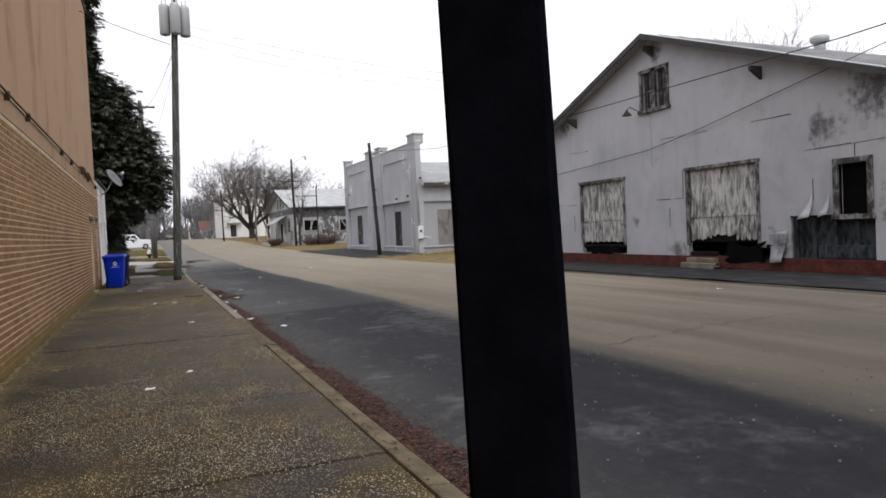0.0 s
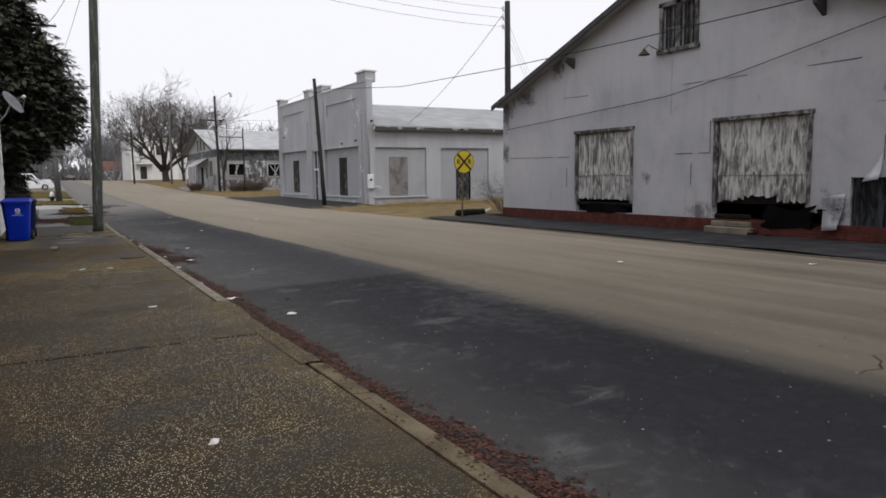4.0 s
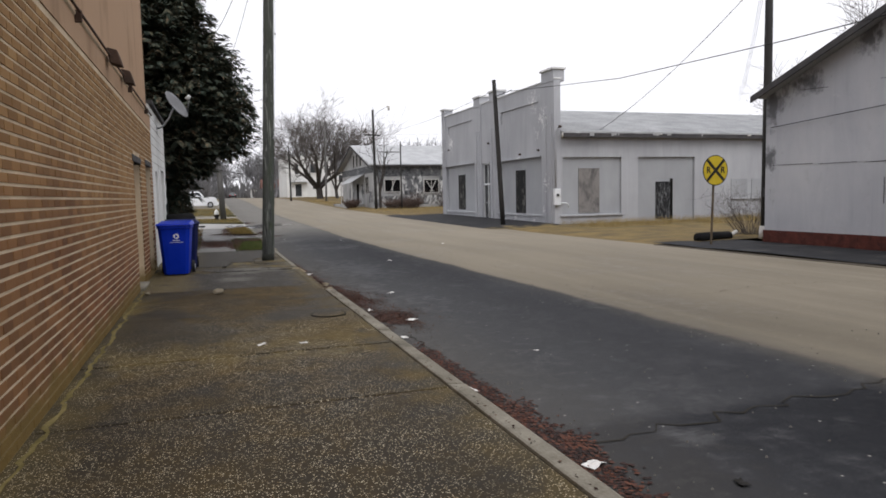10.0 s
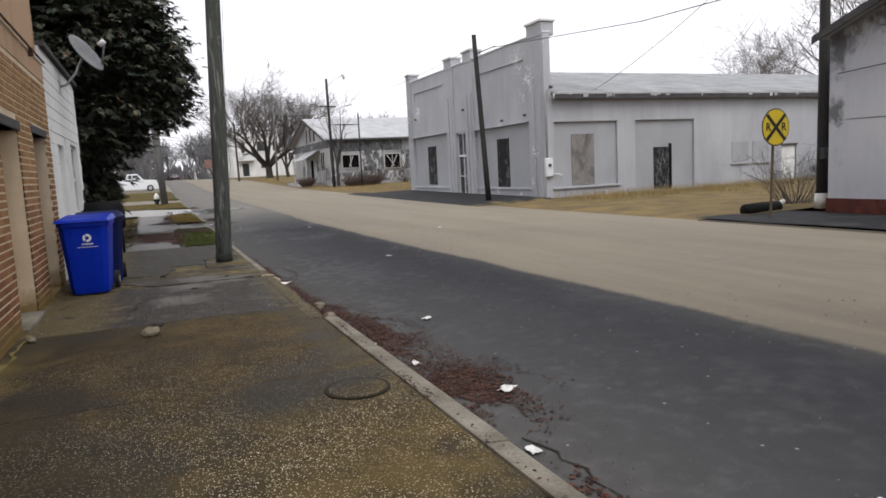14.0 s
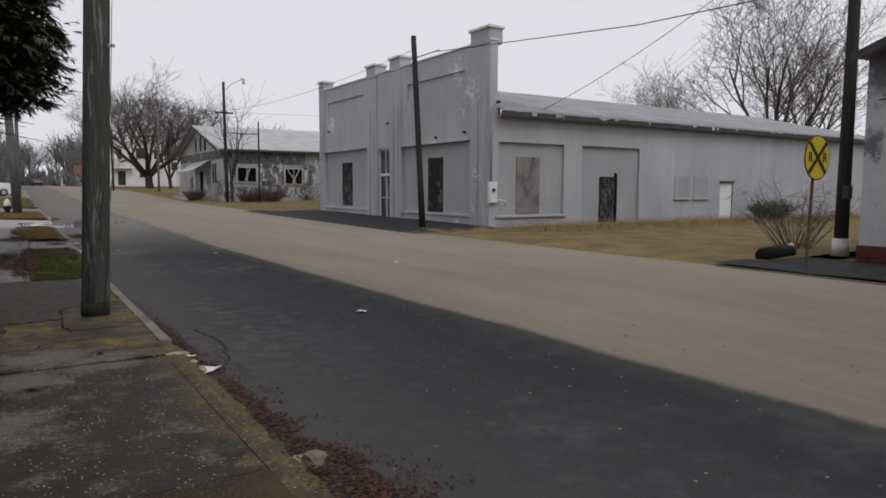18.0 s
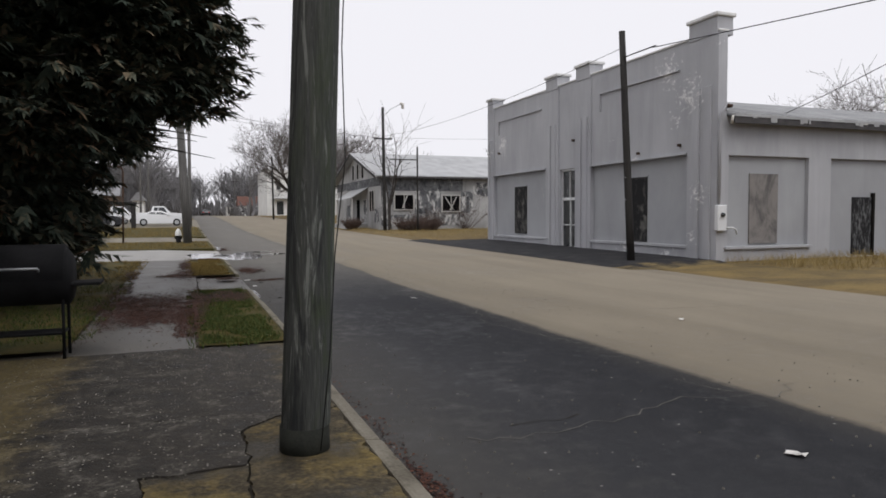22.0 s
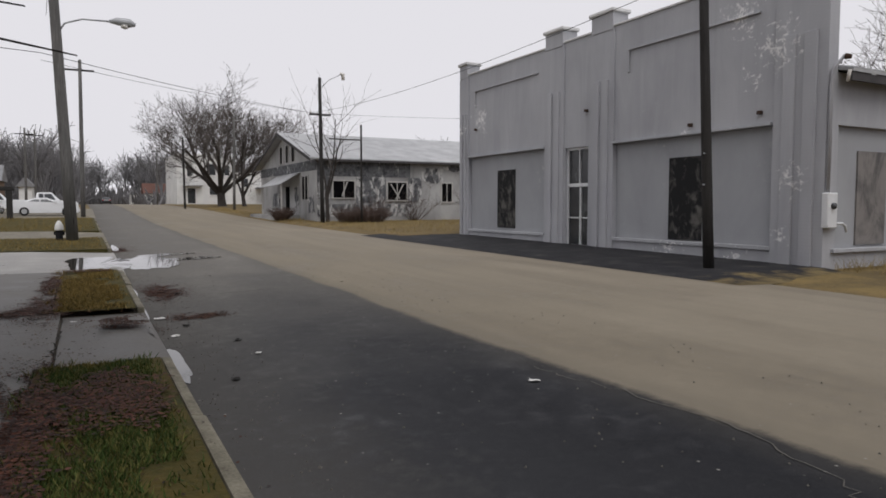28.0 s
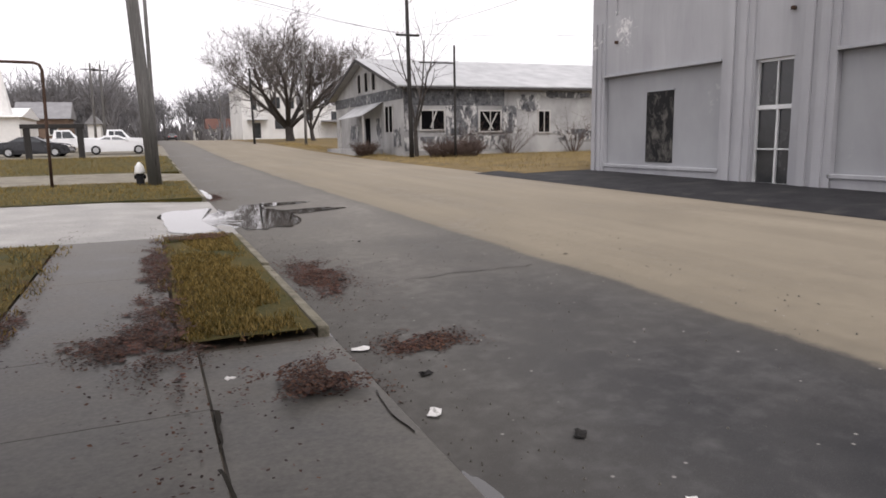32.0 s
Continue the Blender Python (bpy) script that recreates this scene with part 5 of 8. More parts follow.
        o.matrix_basis = pose(BX - 0.02, ya, z0)

m_glassdark = simple("dusty_dark_glass", (0.02, 0.022, 0.024), (0.05, 0.052, 0.055), 1.5, 20, 0.2, 0.05, spec=0.5)
m_whitepaint = simple("chalky_white_paint", (0.6, 0.6, 0.59), (0.75, 0.75, 0.73), 2, 40, 0.7, 0.2)
for ya, yb, za, zb in ((29.2, 30.0, 0.95, 2.25), (31.2, 32.5, 0.95, 2.35)):
    wd = part("window", Mesh().box(BX - 0.16, BX - 0.14, ya, yb, za, zb), m_glassdark, an, "dusty dark pane")
    fr = Mesh()
    fr.box(BX - 0.14, BX - 0.09, ya, ya + 0.06, za, zb).box(BX - 0.14, BX - 0.09, yb - 0.06, yb, za, zb)
    fr.box(BX - 0.14, BX - 0.09, ya, yb, za, za + 0.06).box(BX - 0.14, BX - 0.09, ya, yb, zb - 0.06, zb).box(BX - 0.13, BX - 0.1, ya, yb, (za + zb) / 2 - 0.03, (za + zb) / 2 + 0.03)
    part("window_frame", fr, m_whitepaint, wd, "white timber frame")
    part("sill", Mesh().box(BX - 0.15, BX + 0.04, ya - 0.05, yb + 0.05, za - 0.07, za), m_whitepaint, wd, bevel=0.008)
for z in (0.7, 1.3, 1.9, 2.5, 3.1):
    part("block_joint", Mesh().box(BX - 0.021, BX - 0.017, 28.13, 29.15, z, z + 0.012), m_mortar, an)
m_dish = simple("weathered_dish_grey", (0.10, 0.10, 0.105), (0.2, 0.2, 0.205), 4, 40, 0.6, 0.2)
dish = thing("satellite_dish", (-0.98, 30.4, 3.5), "pale grey satellite dish on a bent mast", "satellite dish")
nrm = Vector((0.75, -0.35, 0.55)).normalized()
cen = Vector((-0.5, 30.4, 3.98))
u = nrm.orthogonal().normalized()
v = nrm.cross(u)
dm = Mesh()
for j, (rr, d) in enumerate(((0.02, -0.07), (0.15, -0.06), (0.28, -0.025), (0.38, 0.0), (0.385, -0.015), (0.28, -0.045), (0.15, -0.078), (0.02, -0.09))):
    for i in range(28):
        a = 2 * math.pi * i / 28
        dm.v.append(tuple(cen + u * rr * 1.05 * math.cos(a) + v * rr * math.sin(a) + nrm * d))
dm.f += [(j * 28 + i, j * 28 + (i + 1) % 28, (j + 1) * 28 + (i + 1) % 28, (j + 1) * 28 + i) for j in range(7) for i in range(28)]
part("reflector", dm, m_dish, dish, smooth=True)
tip = cen + nrm * 0.42 + Vector((0.0, 0, -0.05))
part("feed_arm", Mesh().tube([tuple(cen - v * 0.36), tuple(tip)], 0.016, 8), m_steel, dish, smooth=True)
part("feed_horn", Mesh().tube([tuple(tip), tuple(tip - nrm * 0.12)], [0.05, 0.045], 12), m_whitepaint, dish, smooth=True)
part("mast", Mesh().tube([(-1.02, 30.4, 3.35), (-0.9, 30.4, 3.38), (-0.72, 30.4, 3.6), tuple(cen - nrm * 0.08)], 0.022, 8), m_steel, dish, smooth=True)
part("foot_plate", Mesh().box(-1.03, -1.0, 30.3, 30.5, 3.22, 3.46), m_steel, dish)

# ---- warehouse details ----
m_framewood = streaked("old_frame_paint", (0.28, 0.278, 0.275), (0.06, 0.058, 0.056), 0.53, (5, 5, 3))
m_seam = simple("open_seam_shadow_felt", (0.025, 0.024, 0.024), (0.06, 0.058, 0.056), 5, 40, 0.95, 0.4)
m_burnt = simple("rotted_black_timber", (0.005, 0.005, 0.005), (0.022, 0.021, 0.019), 4, 40, 0.95, 0.8, 0.01, spec=0.05)
m_bluegrey = streaked("torn_blue_boards", (0.06, 0.07, 0.08), (0.016, 0.017, 0.019), 0.5, (10, 10, 3))


def plank_door(parent, ya, yb, za, zb, ragged, label):
    """Vertical plank door with a rotted lower edge and its frame."""
    d = part("door", Mesh().box(WX + 0.1, WX + 0.13, ya + 0.02, yb - 0.02, za + 0.45, zb - 0.02), m_burnt, parent, label)
    n = int(round((yb - ya - 0.2) / 0.16))
    rng = random.Random(int(ya * 100))
    for i in range(n):
        y0 = ya + 0.1 + (yb - ya - 0.2) * i / n
        y1 = ya + 0.1 + (yb - ya - 0.2) * (i + 1) / n - 0.008
        s = (i + 0.5) / n
        low = za + 0.42 + ragged * (0.12 + 0.34 * math.exp(-((s - 0.55) / 0.22) ** 2)) * rng.uniform(0.6, 1.2) * (1 if ragged > 0.3 else 0.25)
        x = WX + 0.045 + rng.uniform(0, 0.012)
        dz = rng.uniform(-0.05, 0.05)
        part("plank", Mesh().hexa([(x, y0, low + dz), (x + 0.03, y0, low + dz), (x + 0.03, y1, low - dz), (x, y1, low - dz)], [(x, y0, zb - 0.06), (x + 0.03, y0, zb - 0.06), (x + 0.03, y1, zb - 0.06), (x, y1, zb - 0.06)]), m_doorpaint, d)
    part("ledge_rail", Mesh().box(WX + 0.03, WX + 0.06, ya + 0.12, yb - 0.12, za + 1.2, za + 1.28), m_doorpaint, d)
    part("door_frame", Mesh().box(WX - 0.05, WX + 0.06, ya, ya + 0.09, za + 0.3, zb), m_framewood, d, bevel=0.006)
    part("door_frame", Mesh().box(WX - 0.05, WX + 0.06, yb - 0.09, yb, za + 0.34, zb), m_framewood, d, bevel=0.006)
    part("door_frame", Mesh().box(WX - 0.07, WX + 0.06, ya - 0.04, yb + 0.04, zb - 0.05, zb + 0.05), m_framewood, d, bevel=0.006)
    return d


plank_door(ware, 20.95, 23.6, 0.3, 2.95, 0.15, "flaking white plank loading door")
plank_door(ware, 15.25, 18.0, 0.26, 2.95, 0.8, "flaking white plank loading door with rotted foot")
part("rotted_sill", Mesh().box(WX + 0.02, WX + 0.16, 21.0, 23.55, 0.5, 0.62), m_burnt, ware, "blackened sill timber", bevel=0.02)
part("rotted_sill", Mesh().box(WX + 0.02, WX + 0.16, 16.9, 17.95, 0.3, 0.42), m_burnt, ware, bevel=0.02)
stp = Mesh().box(WX - 0.35, WX - 0.03, 16.7, 18.0, -0.1, 0.1)
part("door_step", stp, m_conc, ware, "broken concrete step", bevel=0.02)
part("door_step", Mesh().box(WX - 0.2, WX - 0.03, 16.75, 17.9, 0.1, 0.24), m_conc, ware, bevel=0.02)
for i in range(9):
    rng = random.Random(i)
    y = 16.3 + rng.uniform(-0.3, 0.5)
    part("loose_brick", Mesh().hexa(*[[(WX - 0.3 + a, y + b, z) for a, b in ((0, 0), (0.2, 0.03), (0.18, 0.13), (-0.02, 0.1))] for z in (-0.08 + 0.06 * (i % 3), -0.02 + 0.06 * (i % 3))]), m_brickred, ware)

m_footbrick = simple("old_red_brick", (0.045, 0.016, 0.014), (0.15, 0.05, 0.038), 5, 45, 0.9, 0.5)
footing_bricks = Mesh()
for c in range(5):
    y = 10.75 - (0.11 if c % 2 else 0.0)
    while y < 27.8:
        ya, yb, z0 = max(y, 10.75), min(y + 0.208, 27.88), -0.12 + c * 0.08
        y += 0.22
        xo = WX - 0.034 - random.uniform(0.0, 0.012)
        if random.random() < 0.97:
            footing_bricks.box(xo, WX - 0.02, ya, yb, z0, z0 + 0.067)
fbk = part("footing_brickwork", footing_bricks, m_footbrick, ware, "weathered red footing bricks")
fbk["kind"] = "stuff"

# paired gable window
for ya, yb in ((18.72, 19.2), (19.38, 19.86)):
    wn_ = part("window", Mesh().box(WX + 0.1, WX + 0.115, ya, yb, 5.1, 6.3), m_glassdark, ware, "broken dark gable window")
    m = Mesh()
    for y in (ya + 0.14, ya + 0.31):
        m.box(WX + 0.05, WX + 0.08, y, y + 0.03, 5.1, 6.3)
    part("muntin", m, m_framewood, wn_)
    part("muntin", Mesh().box(WX + 0.05, WX + 0.08, ya, yb, 5.68, 5.72), m_framewood, wn_)
gf = Mesh()
gf.box(WX - 0.05, WX + 0.04, 18.6, 18.72, 5.0, 6.4)
part("window_casing", gf, m_framewood, ware, bevel=0.006)
part("window_casing", Mesh().box(WX - 0.05, WX + 0.04, 19.2, 19.38, 5.0, 6.4), m_framewood, ware, bevel=0.006)
part("window_casing", Mesh().box(WX - 0.05, WX + 0.04, 19.86, 19.98, 5.0, 6.4), m_framewood, ware, bevel=0.006)
part("window_casing", Mesh().box(WX - 0.05, WX + 0.04, 18.58, 20.0, 6.3, 6.42), m_framewood, ware, bevel=0.006)
part("window_sill", Mesh().box(WX - 0.1, WX + 0.04, 18.55, 20.03, 4.98, 5.1), m_framewood, ware, bevel=0.006)
# barn lamp
gl = part("barn_lamp", Mesh().tube([(WX, 19.5, 4.95), (WX - 0.2, 19.65, 4.98), (WX - 0.35, 19.9, 5.15), (WX - 0.4, 20.05, 5.25), (WX - 0.42, 20.18, 5.15)], 0.014, 8), m_iron, ware, "bent gooseneck barn lamp", smooth=True)
part("shade", Mesh().tube([(WX - 0.42, 20.18, 5.16), (WX - 0.42, 20.18, 5.1), (WX - 0.42, 20.18, 5.0), (WX - 0.42, 20.18, 4.98)], [0.03, 0.06, 0.16, 0.17], 16, False), m_iron, gl, smooth=True)
part("lamp_conduit", Mesh().tube([(WX - 0.015, 19.5, 4.98), (WX - 0.015, 19.5, 3.2)], 0.012, 6), m_ware, ware)
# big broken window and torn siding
# black sheet paints the unlit room into the glassless opening
wn_ = part("window", Mesh().box(WX + 0.12, WX + 0.14, 12.2, 12.92, 1.38, 2.58), m_dark, ware, "glassless window closed by a sheet painted shade-black")
for a in ((12.07, 12.2, 1.3, 2.72), (12.92, 13.06, 1.3, 2.72)):
    part("window_frame", Mesh().box(WX - 0.06, WX + 0.1, *a), m_framewood, wn_, bevel=0.008)
part("window_frame", Mesh().box(WX - 0.06, WX + 0.1, 12.2, 12.92, 2.58, 2.72), m_framewood, wn_, bevel=0.008)
part("window_sill", Mesh().box(WX - 0.09, WX + 0.1, 12.03, 13.1, 1.25, 1.37), m_framewood, wn_, bevel=0.008)
part("inner_wall_board", Mesh().box(WX + 0.15, WX + 0.17, 12.05, 14.32, 0.26, 1.38), m_bluegrey, ware, "exposed dark boards behind torn siding")
for y in (12.5, 13.05, 13.62, 14.15):
    part("stud", Mesh().box(WX + 0.05, WX + 0.15, y, y + 0.1, 0.28, 1.4), m_bluegrey, ware)
part("bottom_board", Mesh().box(WX + 0.02, WX + 0.08, 12.05, 13.55, 0.3, 0.62), m_bluegrey, ware, bevel=0.01)


def flap(pts, curl):
    m = Mesh()
    n = 8
    for i in range(n + 1):
        s = i / n
        for (y0, z0), (y1, z1) in ((pts[0], pts[3]), (pts[1], pts[2])):
            y, z = y0 + (y1 - y0) * s, z0 + (z1 - z0) * s
            m.v.append((WX - 0.012 - curl * s * s, y, z + 0.02 * math.sin(i * 2.1)))
    m.f += [(2 * i, 2 * i + 1, 2 * i + 3, 2 * i + 2) for i in range(n)]
    m.f += [tuple(reversed(q)) for q in []]
    return m


for pts, curl in ((((13.66, 1.9), (13.64, 1.9), (13.64, 1.36), (13.98, 1.3)), 0.16), (((13.2, 1.85), (13.18, 1.85), (13.16, 1.42), (13.42, 1.34)), 0.14), (((14.95, 0.95), (14.4, 1.0), (14.5, 0.2), (14.85, 0.16)), 0.16)):
    fo = part("torn_siding_flap", flap(pts, curl), m_ware, ware, "curled torn siding sheet", smooth=True)
    sol = fo.modifiers.new("thickness", 'SOLIDIFY')
    sol.thickness = 0.006


def upright_blob(axis, at, ca, cz, ra, rz, seed, thick=0.006, n=30, rough=0.5):
    """Ragged upright patch: along y on a wall of constant x, or along x on a wall of constant y."""
    o, pts = Vector((seed * 5.1, seed * 2.3, 0)), []
    for i in range(n):
        a = 2 * math.pi * i / n
        k = 1 + rough * noise.noise(o + Vector((math.cos(a) * 1.7, math.sin(a) * 1.7, 0))) + 0.35 * noise.noise(o + Vector((math.cos(a) * 6, math.sin(a) * 6, 2)))
        pts.append((ca + ra * k * math.copysign(abs(math.cos(a)) ** 0.45, math.cos(a)), cz + rz * k * math.copysign(abs(math.sin(a)) ** 0.45, math.sin(a))))
    put = (lambda d, u, v: (at - d, u, v)) if axis == "x" else (lambda d, u, v: (u, at - d, v))
    m = Mesh()
    m.add([put(thick, u, v) for u, v in pts] + [put(-0.01, u, v) for u, v in pts] + [put(thick, ca, cz)],
          [(i, (i + 1) % n, 2 * n) for i in range(n)] + [(i, (i + 1) % n, (i + 1) % n + n, i + n) for i in range(n)])
    return m


# flat black patches paint the shade of holes onto the wall foot
part("charred_gap", upright_blob("x", WX - 0.046, 15.75, 0.4, 0.72, 0.27, 3), m_dark, ware, "flat black patch painting the shaded hole under the door")
part("charred_gap", upright_blob("x", WX - 0.046, 14.85, 0.42, 0.3, 0.2, 5), m_dark, ware)
part("charred_gap", upright_blob("x", WX - 0.046, 22.2, 0.42, 0.95, 0.14, 6), m_dark, ware)
# seams of the siding: lapped edges that stand proud
rng = random.Random(5)
for ya, za, yb, zb, keep in ((20.3, 4.06, 26.8, 4.24, 0.55), (14.2, 4.02, 20.2, 4.04, 0.75), (11.4, 3.08, 13.85, 3.02, 0.9), (23.9, 2.14, 27.6, 2.2, 0.6), (18.14, 2.08, 19.35, 2.1, 1.0), (13.2, 2.1, 15.1, 2.1, 0.8)):
    y = ya
    while y < yb:
        e = min(y + rng.uniform(0.35, 1.3), yb)
        if rng.random() < keep:
            z0, z1 = (za + (zb - za) * (q - ya) / (yb - ya) + rng.uniform(-0.012, 0.012) for q in (y, e))
            h = rng.uniform(0.006, 0.016)
            part("siding_seam", Mesh().hexa([(WX - 0.009, y, z0 - h), (WX + 0.004, y, z0 - h), (WX + 0.004, e, z1 - 0.004), (WX - 0.009, e, z1 - 0.004)],
                                            [(WX - 0.009, y, z0 + 0.006), (WX + 0.004, y, z0 + 0.008), (WX + 0.004, e, z1 + 0.008), (WX - 0.009, e, z1 + 0.006)]), m_seam, ware)
        y = e + rng.uniform(0.02, 0.3)
for y, za, zb in ((18.13, 2.08, 2.95), (24.05, 1.1, 1.75), (18.75, 1.2, 1.8), (13.62, 1.75, 2.3), (12.5, 2.75, 3.05)):
    part("siding_seam", Mesh().box(WX - 0.01, WX + 0.004, y, y + 0.014, za, zb), m_seam, ware)
for y, z in ((23.66, 5.1), (15.05, 5.1), (19.27, 6.75)):
    part("knee_bracket", Mesh().hexa([(WX - 0.4, y, z + 0.25), (WX, y, z), (WX, y + 0.1, z), (WX - 0.4, y + 0.1, z + 0.25)], [(WX - 0.4, y, z + 0.35), (WX, y, z + 0.35), (WX, y + 0.1, z + 0.35), (WX - 0.4, y + 0.1, z + 0.35)]), m_eave, ware)
# roof ribs and vent
for k in range(1, 30):
    x = WX - 0.5 + k * 0.8
    for sgn in (1, -1):
        ye, ze = RIDGE + sgn * (HALF - 0.02), 7.49 - PITCH * HALF
        part("roof_rib", Mesh().hexa([(x, RIDGE, 7.48), (x + 0.05, RIDGE, 7.48), (x + 0.05, ye, ze - 0.01), (x, ye, ze - 0.01)], [(x, RIDGE, 7.52), (x + 0.05, RIDGE, 7.52), (x + 0.05, ye, ze + 0.03), (x, ye, ze + 0.03)]), m_metalroof, ware)
vt = part("roof_vent", Mesh().tube([(23.3, 18.9, 7.2), (23.3, 18.9, 7.62)], [0.2, 0.2], 16), m_can, ware, "round metal roof vent", smooth=True)
part("vent_cap", Mesh().tube([(23.3, 18.9, 7.6), (23.3, 18.9, 7.64), (23.3, 18.9, 7.8), (23.3, 18.9, 7.86)], [0.25, 0.32, 0.32, 0.2], 16), m_can, vt, smooth=True)

# ---- crossing sign ----
m_yellow = simple("faded_sign_yellow", (0.46, 0.34, 0.02), (0.58, 0.44, 0.04), 3, 30, 0.5, 0.05)
m_signblack = simple("sign_black", (0.012, 0.012, 0.012), (0.03, 0.028, 0.025), 4, 40, 0.55, 0.0)
m_rust = simple("rusty_post", (0.06, 0.045, 0.03), (0.13, 0.10, 0.07), 4, 40, 0.85, 0.4)
sg = thing("railroad_sign", (14.0, 27.85, -0.08), "round yellow railroad crossing sign on a rusty post", "road sign")
part("post", Mesh().hexa([(13.97, 27.86, -0.15), (14.02, 27.86, -0.15), (14.02, 27.9, -0.15), (13.97, 27.9, -0.15)], [(14.04, 27.84, 2.4), (14.09, 27.84, 2.4), (14.09, 27.88, 2.4), (14.04, 27.88, 2.4)]), m_rust, sg)
SC = (14.06, 27.8, 2.08)


def disc(r, y, thick, n=40):
    return Mesh().tube([(SC[0], SC[1] + y, SC[2]), (SC[0], SC[1] + y + thick, SC[2])], r, n)


plate = part("plate", disc(0.44, 0.0, 0.012), m_signblack, sg, "black rim of the sign")
part("face", disc(0.415, -0.004, 0.004), m_yellow, plate, "yellow sign face")
for s in (1, -1):
    a = radians(45 * s)
    dx, dz = math.cos(a), math.sin(a)
    nx, nz = -dz * 0.042, dx * 0.042
    L = 0.41
    q = [(SC[0] - dx * L - nx, SC[2] - dz * L - nz), (SC[0] + dx * L - nx, SC[2] + dz * L - nz), (SC[0] + dx * L + nx, SC[2] + dz * L + nz), (SC[0] - dx * L + nx, SC[2] - dz * L + nz)]
    part("cross_bar", Mesh().hexa([(x, SC[1] - 0.0045 - 0.002 * (s > 0), z) for x, z in q], [(x, SC[1] - 0.0085 - 0.002 * (s > 0), z) for x, z in q]), m_signblack, plate, "black cross bar")


def lettering(text, x, y, z, size, rot, mat, parent):
    c = bpy.data.curves.new("lettering", 'FONT')
    c.body, c.size, c.align_x, c.align_y, c.extrude, c.offset = text, size, 'CENTER', 'CENTER', 0.002, 0.006
    ob = new("lettering", c)
    ob.data.materials.append(mat)
    ob.parent = parent
    ob.matrix_basis = pose(x, y, z, 90, 0, rot)
    return ob


lettering("R", SC[0] - 0.25, SC[1] - 0.008, SC[2], 0.26, 0, m_signblack, plate)
lettering("R", SC[0] + 0.25, SC[1] - 0.008, SC[2], 0.26, 0, m_signblack, plate)

# ---- shop details ----
m_board = streaked("black_painted_window_board", (0.13, 0.125, 0.115), (0.022, 0.022, 0.023), 0.57, (3.2, 3.2, 2.4))
m_tanboard = streaked("plywood_grey_tan", (0.24, 0.225, 0.215), (0.13, 0.125, 0.125), 0.47, (1.6, 1.6, 0.8), 0.9)
m_alu = simple("aluminium_frame", (0.55, 0.56, 0.57), (0.68, 0.69, 0.7), 3, 40, 0.4, 0.0, metal=0.3)
m_meter = simple("meter_box_white", (0.55, 0.56, 0.57), (0.68, 0.69, 0.70), 2, 40, 0.5, 0.1)
for ya, yb, za, zb in ((45.08, 46.27, 0.46, 2.8), (54.22, 55.48, 0.55, 2.86)):
    bo = part("window_board", Mesh().box(SX + 0.085, SX + 0.12, ya, yb, za, zb), m_board, shop, "peeling black board over a window")
    fr = Mesh().box(SX + 0.075, SX + 0.12, ya - 0.05, yb + 0.05, zb, zb + 0.05)
    part("board_edge", fr, m_wbpanel, bo)
for ya, yb, za, zb in ((43.3, 47.84, 4.5, 6.16), (52.57, 57.04, 4.6, 6.26)):
    for q in ((ya, yb, zb, zb + 0.05), ):
        part("panel_moulding", Mesh().box(SX - 0.075, SX + 0.0, *q), m_wb, shop, bevel=0.008)
    part("panel_moulding", Mesh().box(SX - 0.07, SX + 0.0, yb, yb + 0.05, za + 1.0, zb + 0.05), m_wb, shop, bevel=0.008)
for ya, yb, z in ((42.9, 48.5, 3.38), (52.1, 57.65, 3.5)):
    part("lintel_band", Mesh().box(SX - 0.11, SX + 0.05, ya, yb, z, z + 0.08), m_wb, shop, bevel=0.008)
# entrance
dy0, dy1 = 49.74, 50.97
dr = part("entrance_door", Mesh().box(SX + 0.16, SX + 0.17, dy0, dy1, 0.05, 3.4), m_glassdark, shop, "dirty glass double door with transom")
for q in ((dy0, dy0 + 0.07, 0.02, 3.42), (dy1 - 0.07, dy1, 0.02, 3.42), (dy0 + 0.48, dy0 + 0.55, 0.02, 2.1), (dy0 + 0.55, dy0 + 0.59, 2.2, 3.36)):
    part("stile", Mesh().box(SX + 0.1, SX + 0.18, *q), m_alu, dr, bevel=0.006)
for q in ((0.02, 0.1), (2.08, 2.2), (3.34, 3.42), (1.0, 1.04)):
    part("rail", Mesh().box(SX + 0.1, SX + 0.175, dy0 + 0.07 if q[0] > 0.5 or True else dy0, dy1 - 0.07, *q), m_alu, dr, bevel=0.005)
# added black backing stands in for the shade behind the entrance
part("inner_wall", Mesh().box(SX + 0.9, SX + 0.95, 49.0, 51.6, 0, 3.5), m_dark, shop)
part("door_step", Mesh().box(SX - 0.35, SX + 0.1, 49.6, 51.0, -0.15, 0.03), m_conc, shop, "pale door step", bevel=0.02)
for y, z in ((45.36, 3.6), (43.18, 3.68), (49.76, 4.54), (56.95, 4.62)):
    part("anchor_stub", Mesh().box(SX - 0.12, SX, y, y + 0.1, z, z + 0.09), m_iron, shop, bevel=0.01)
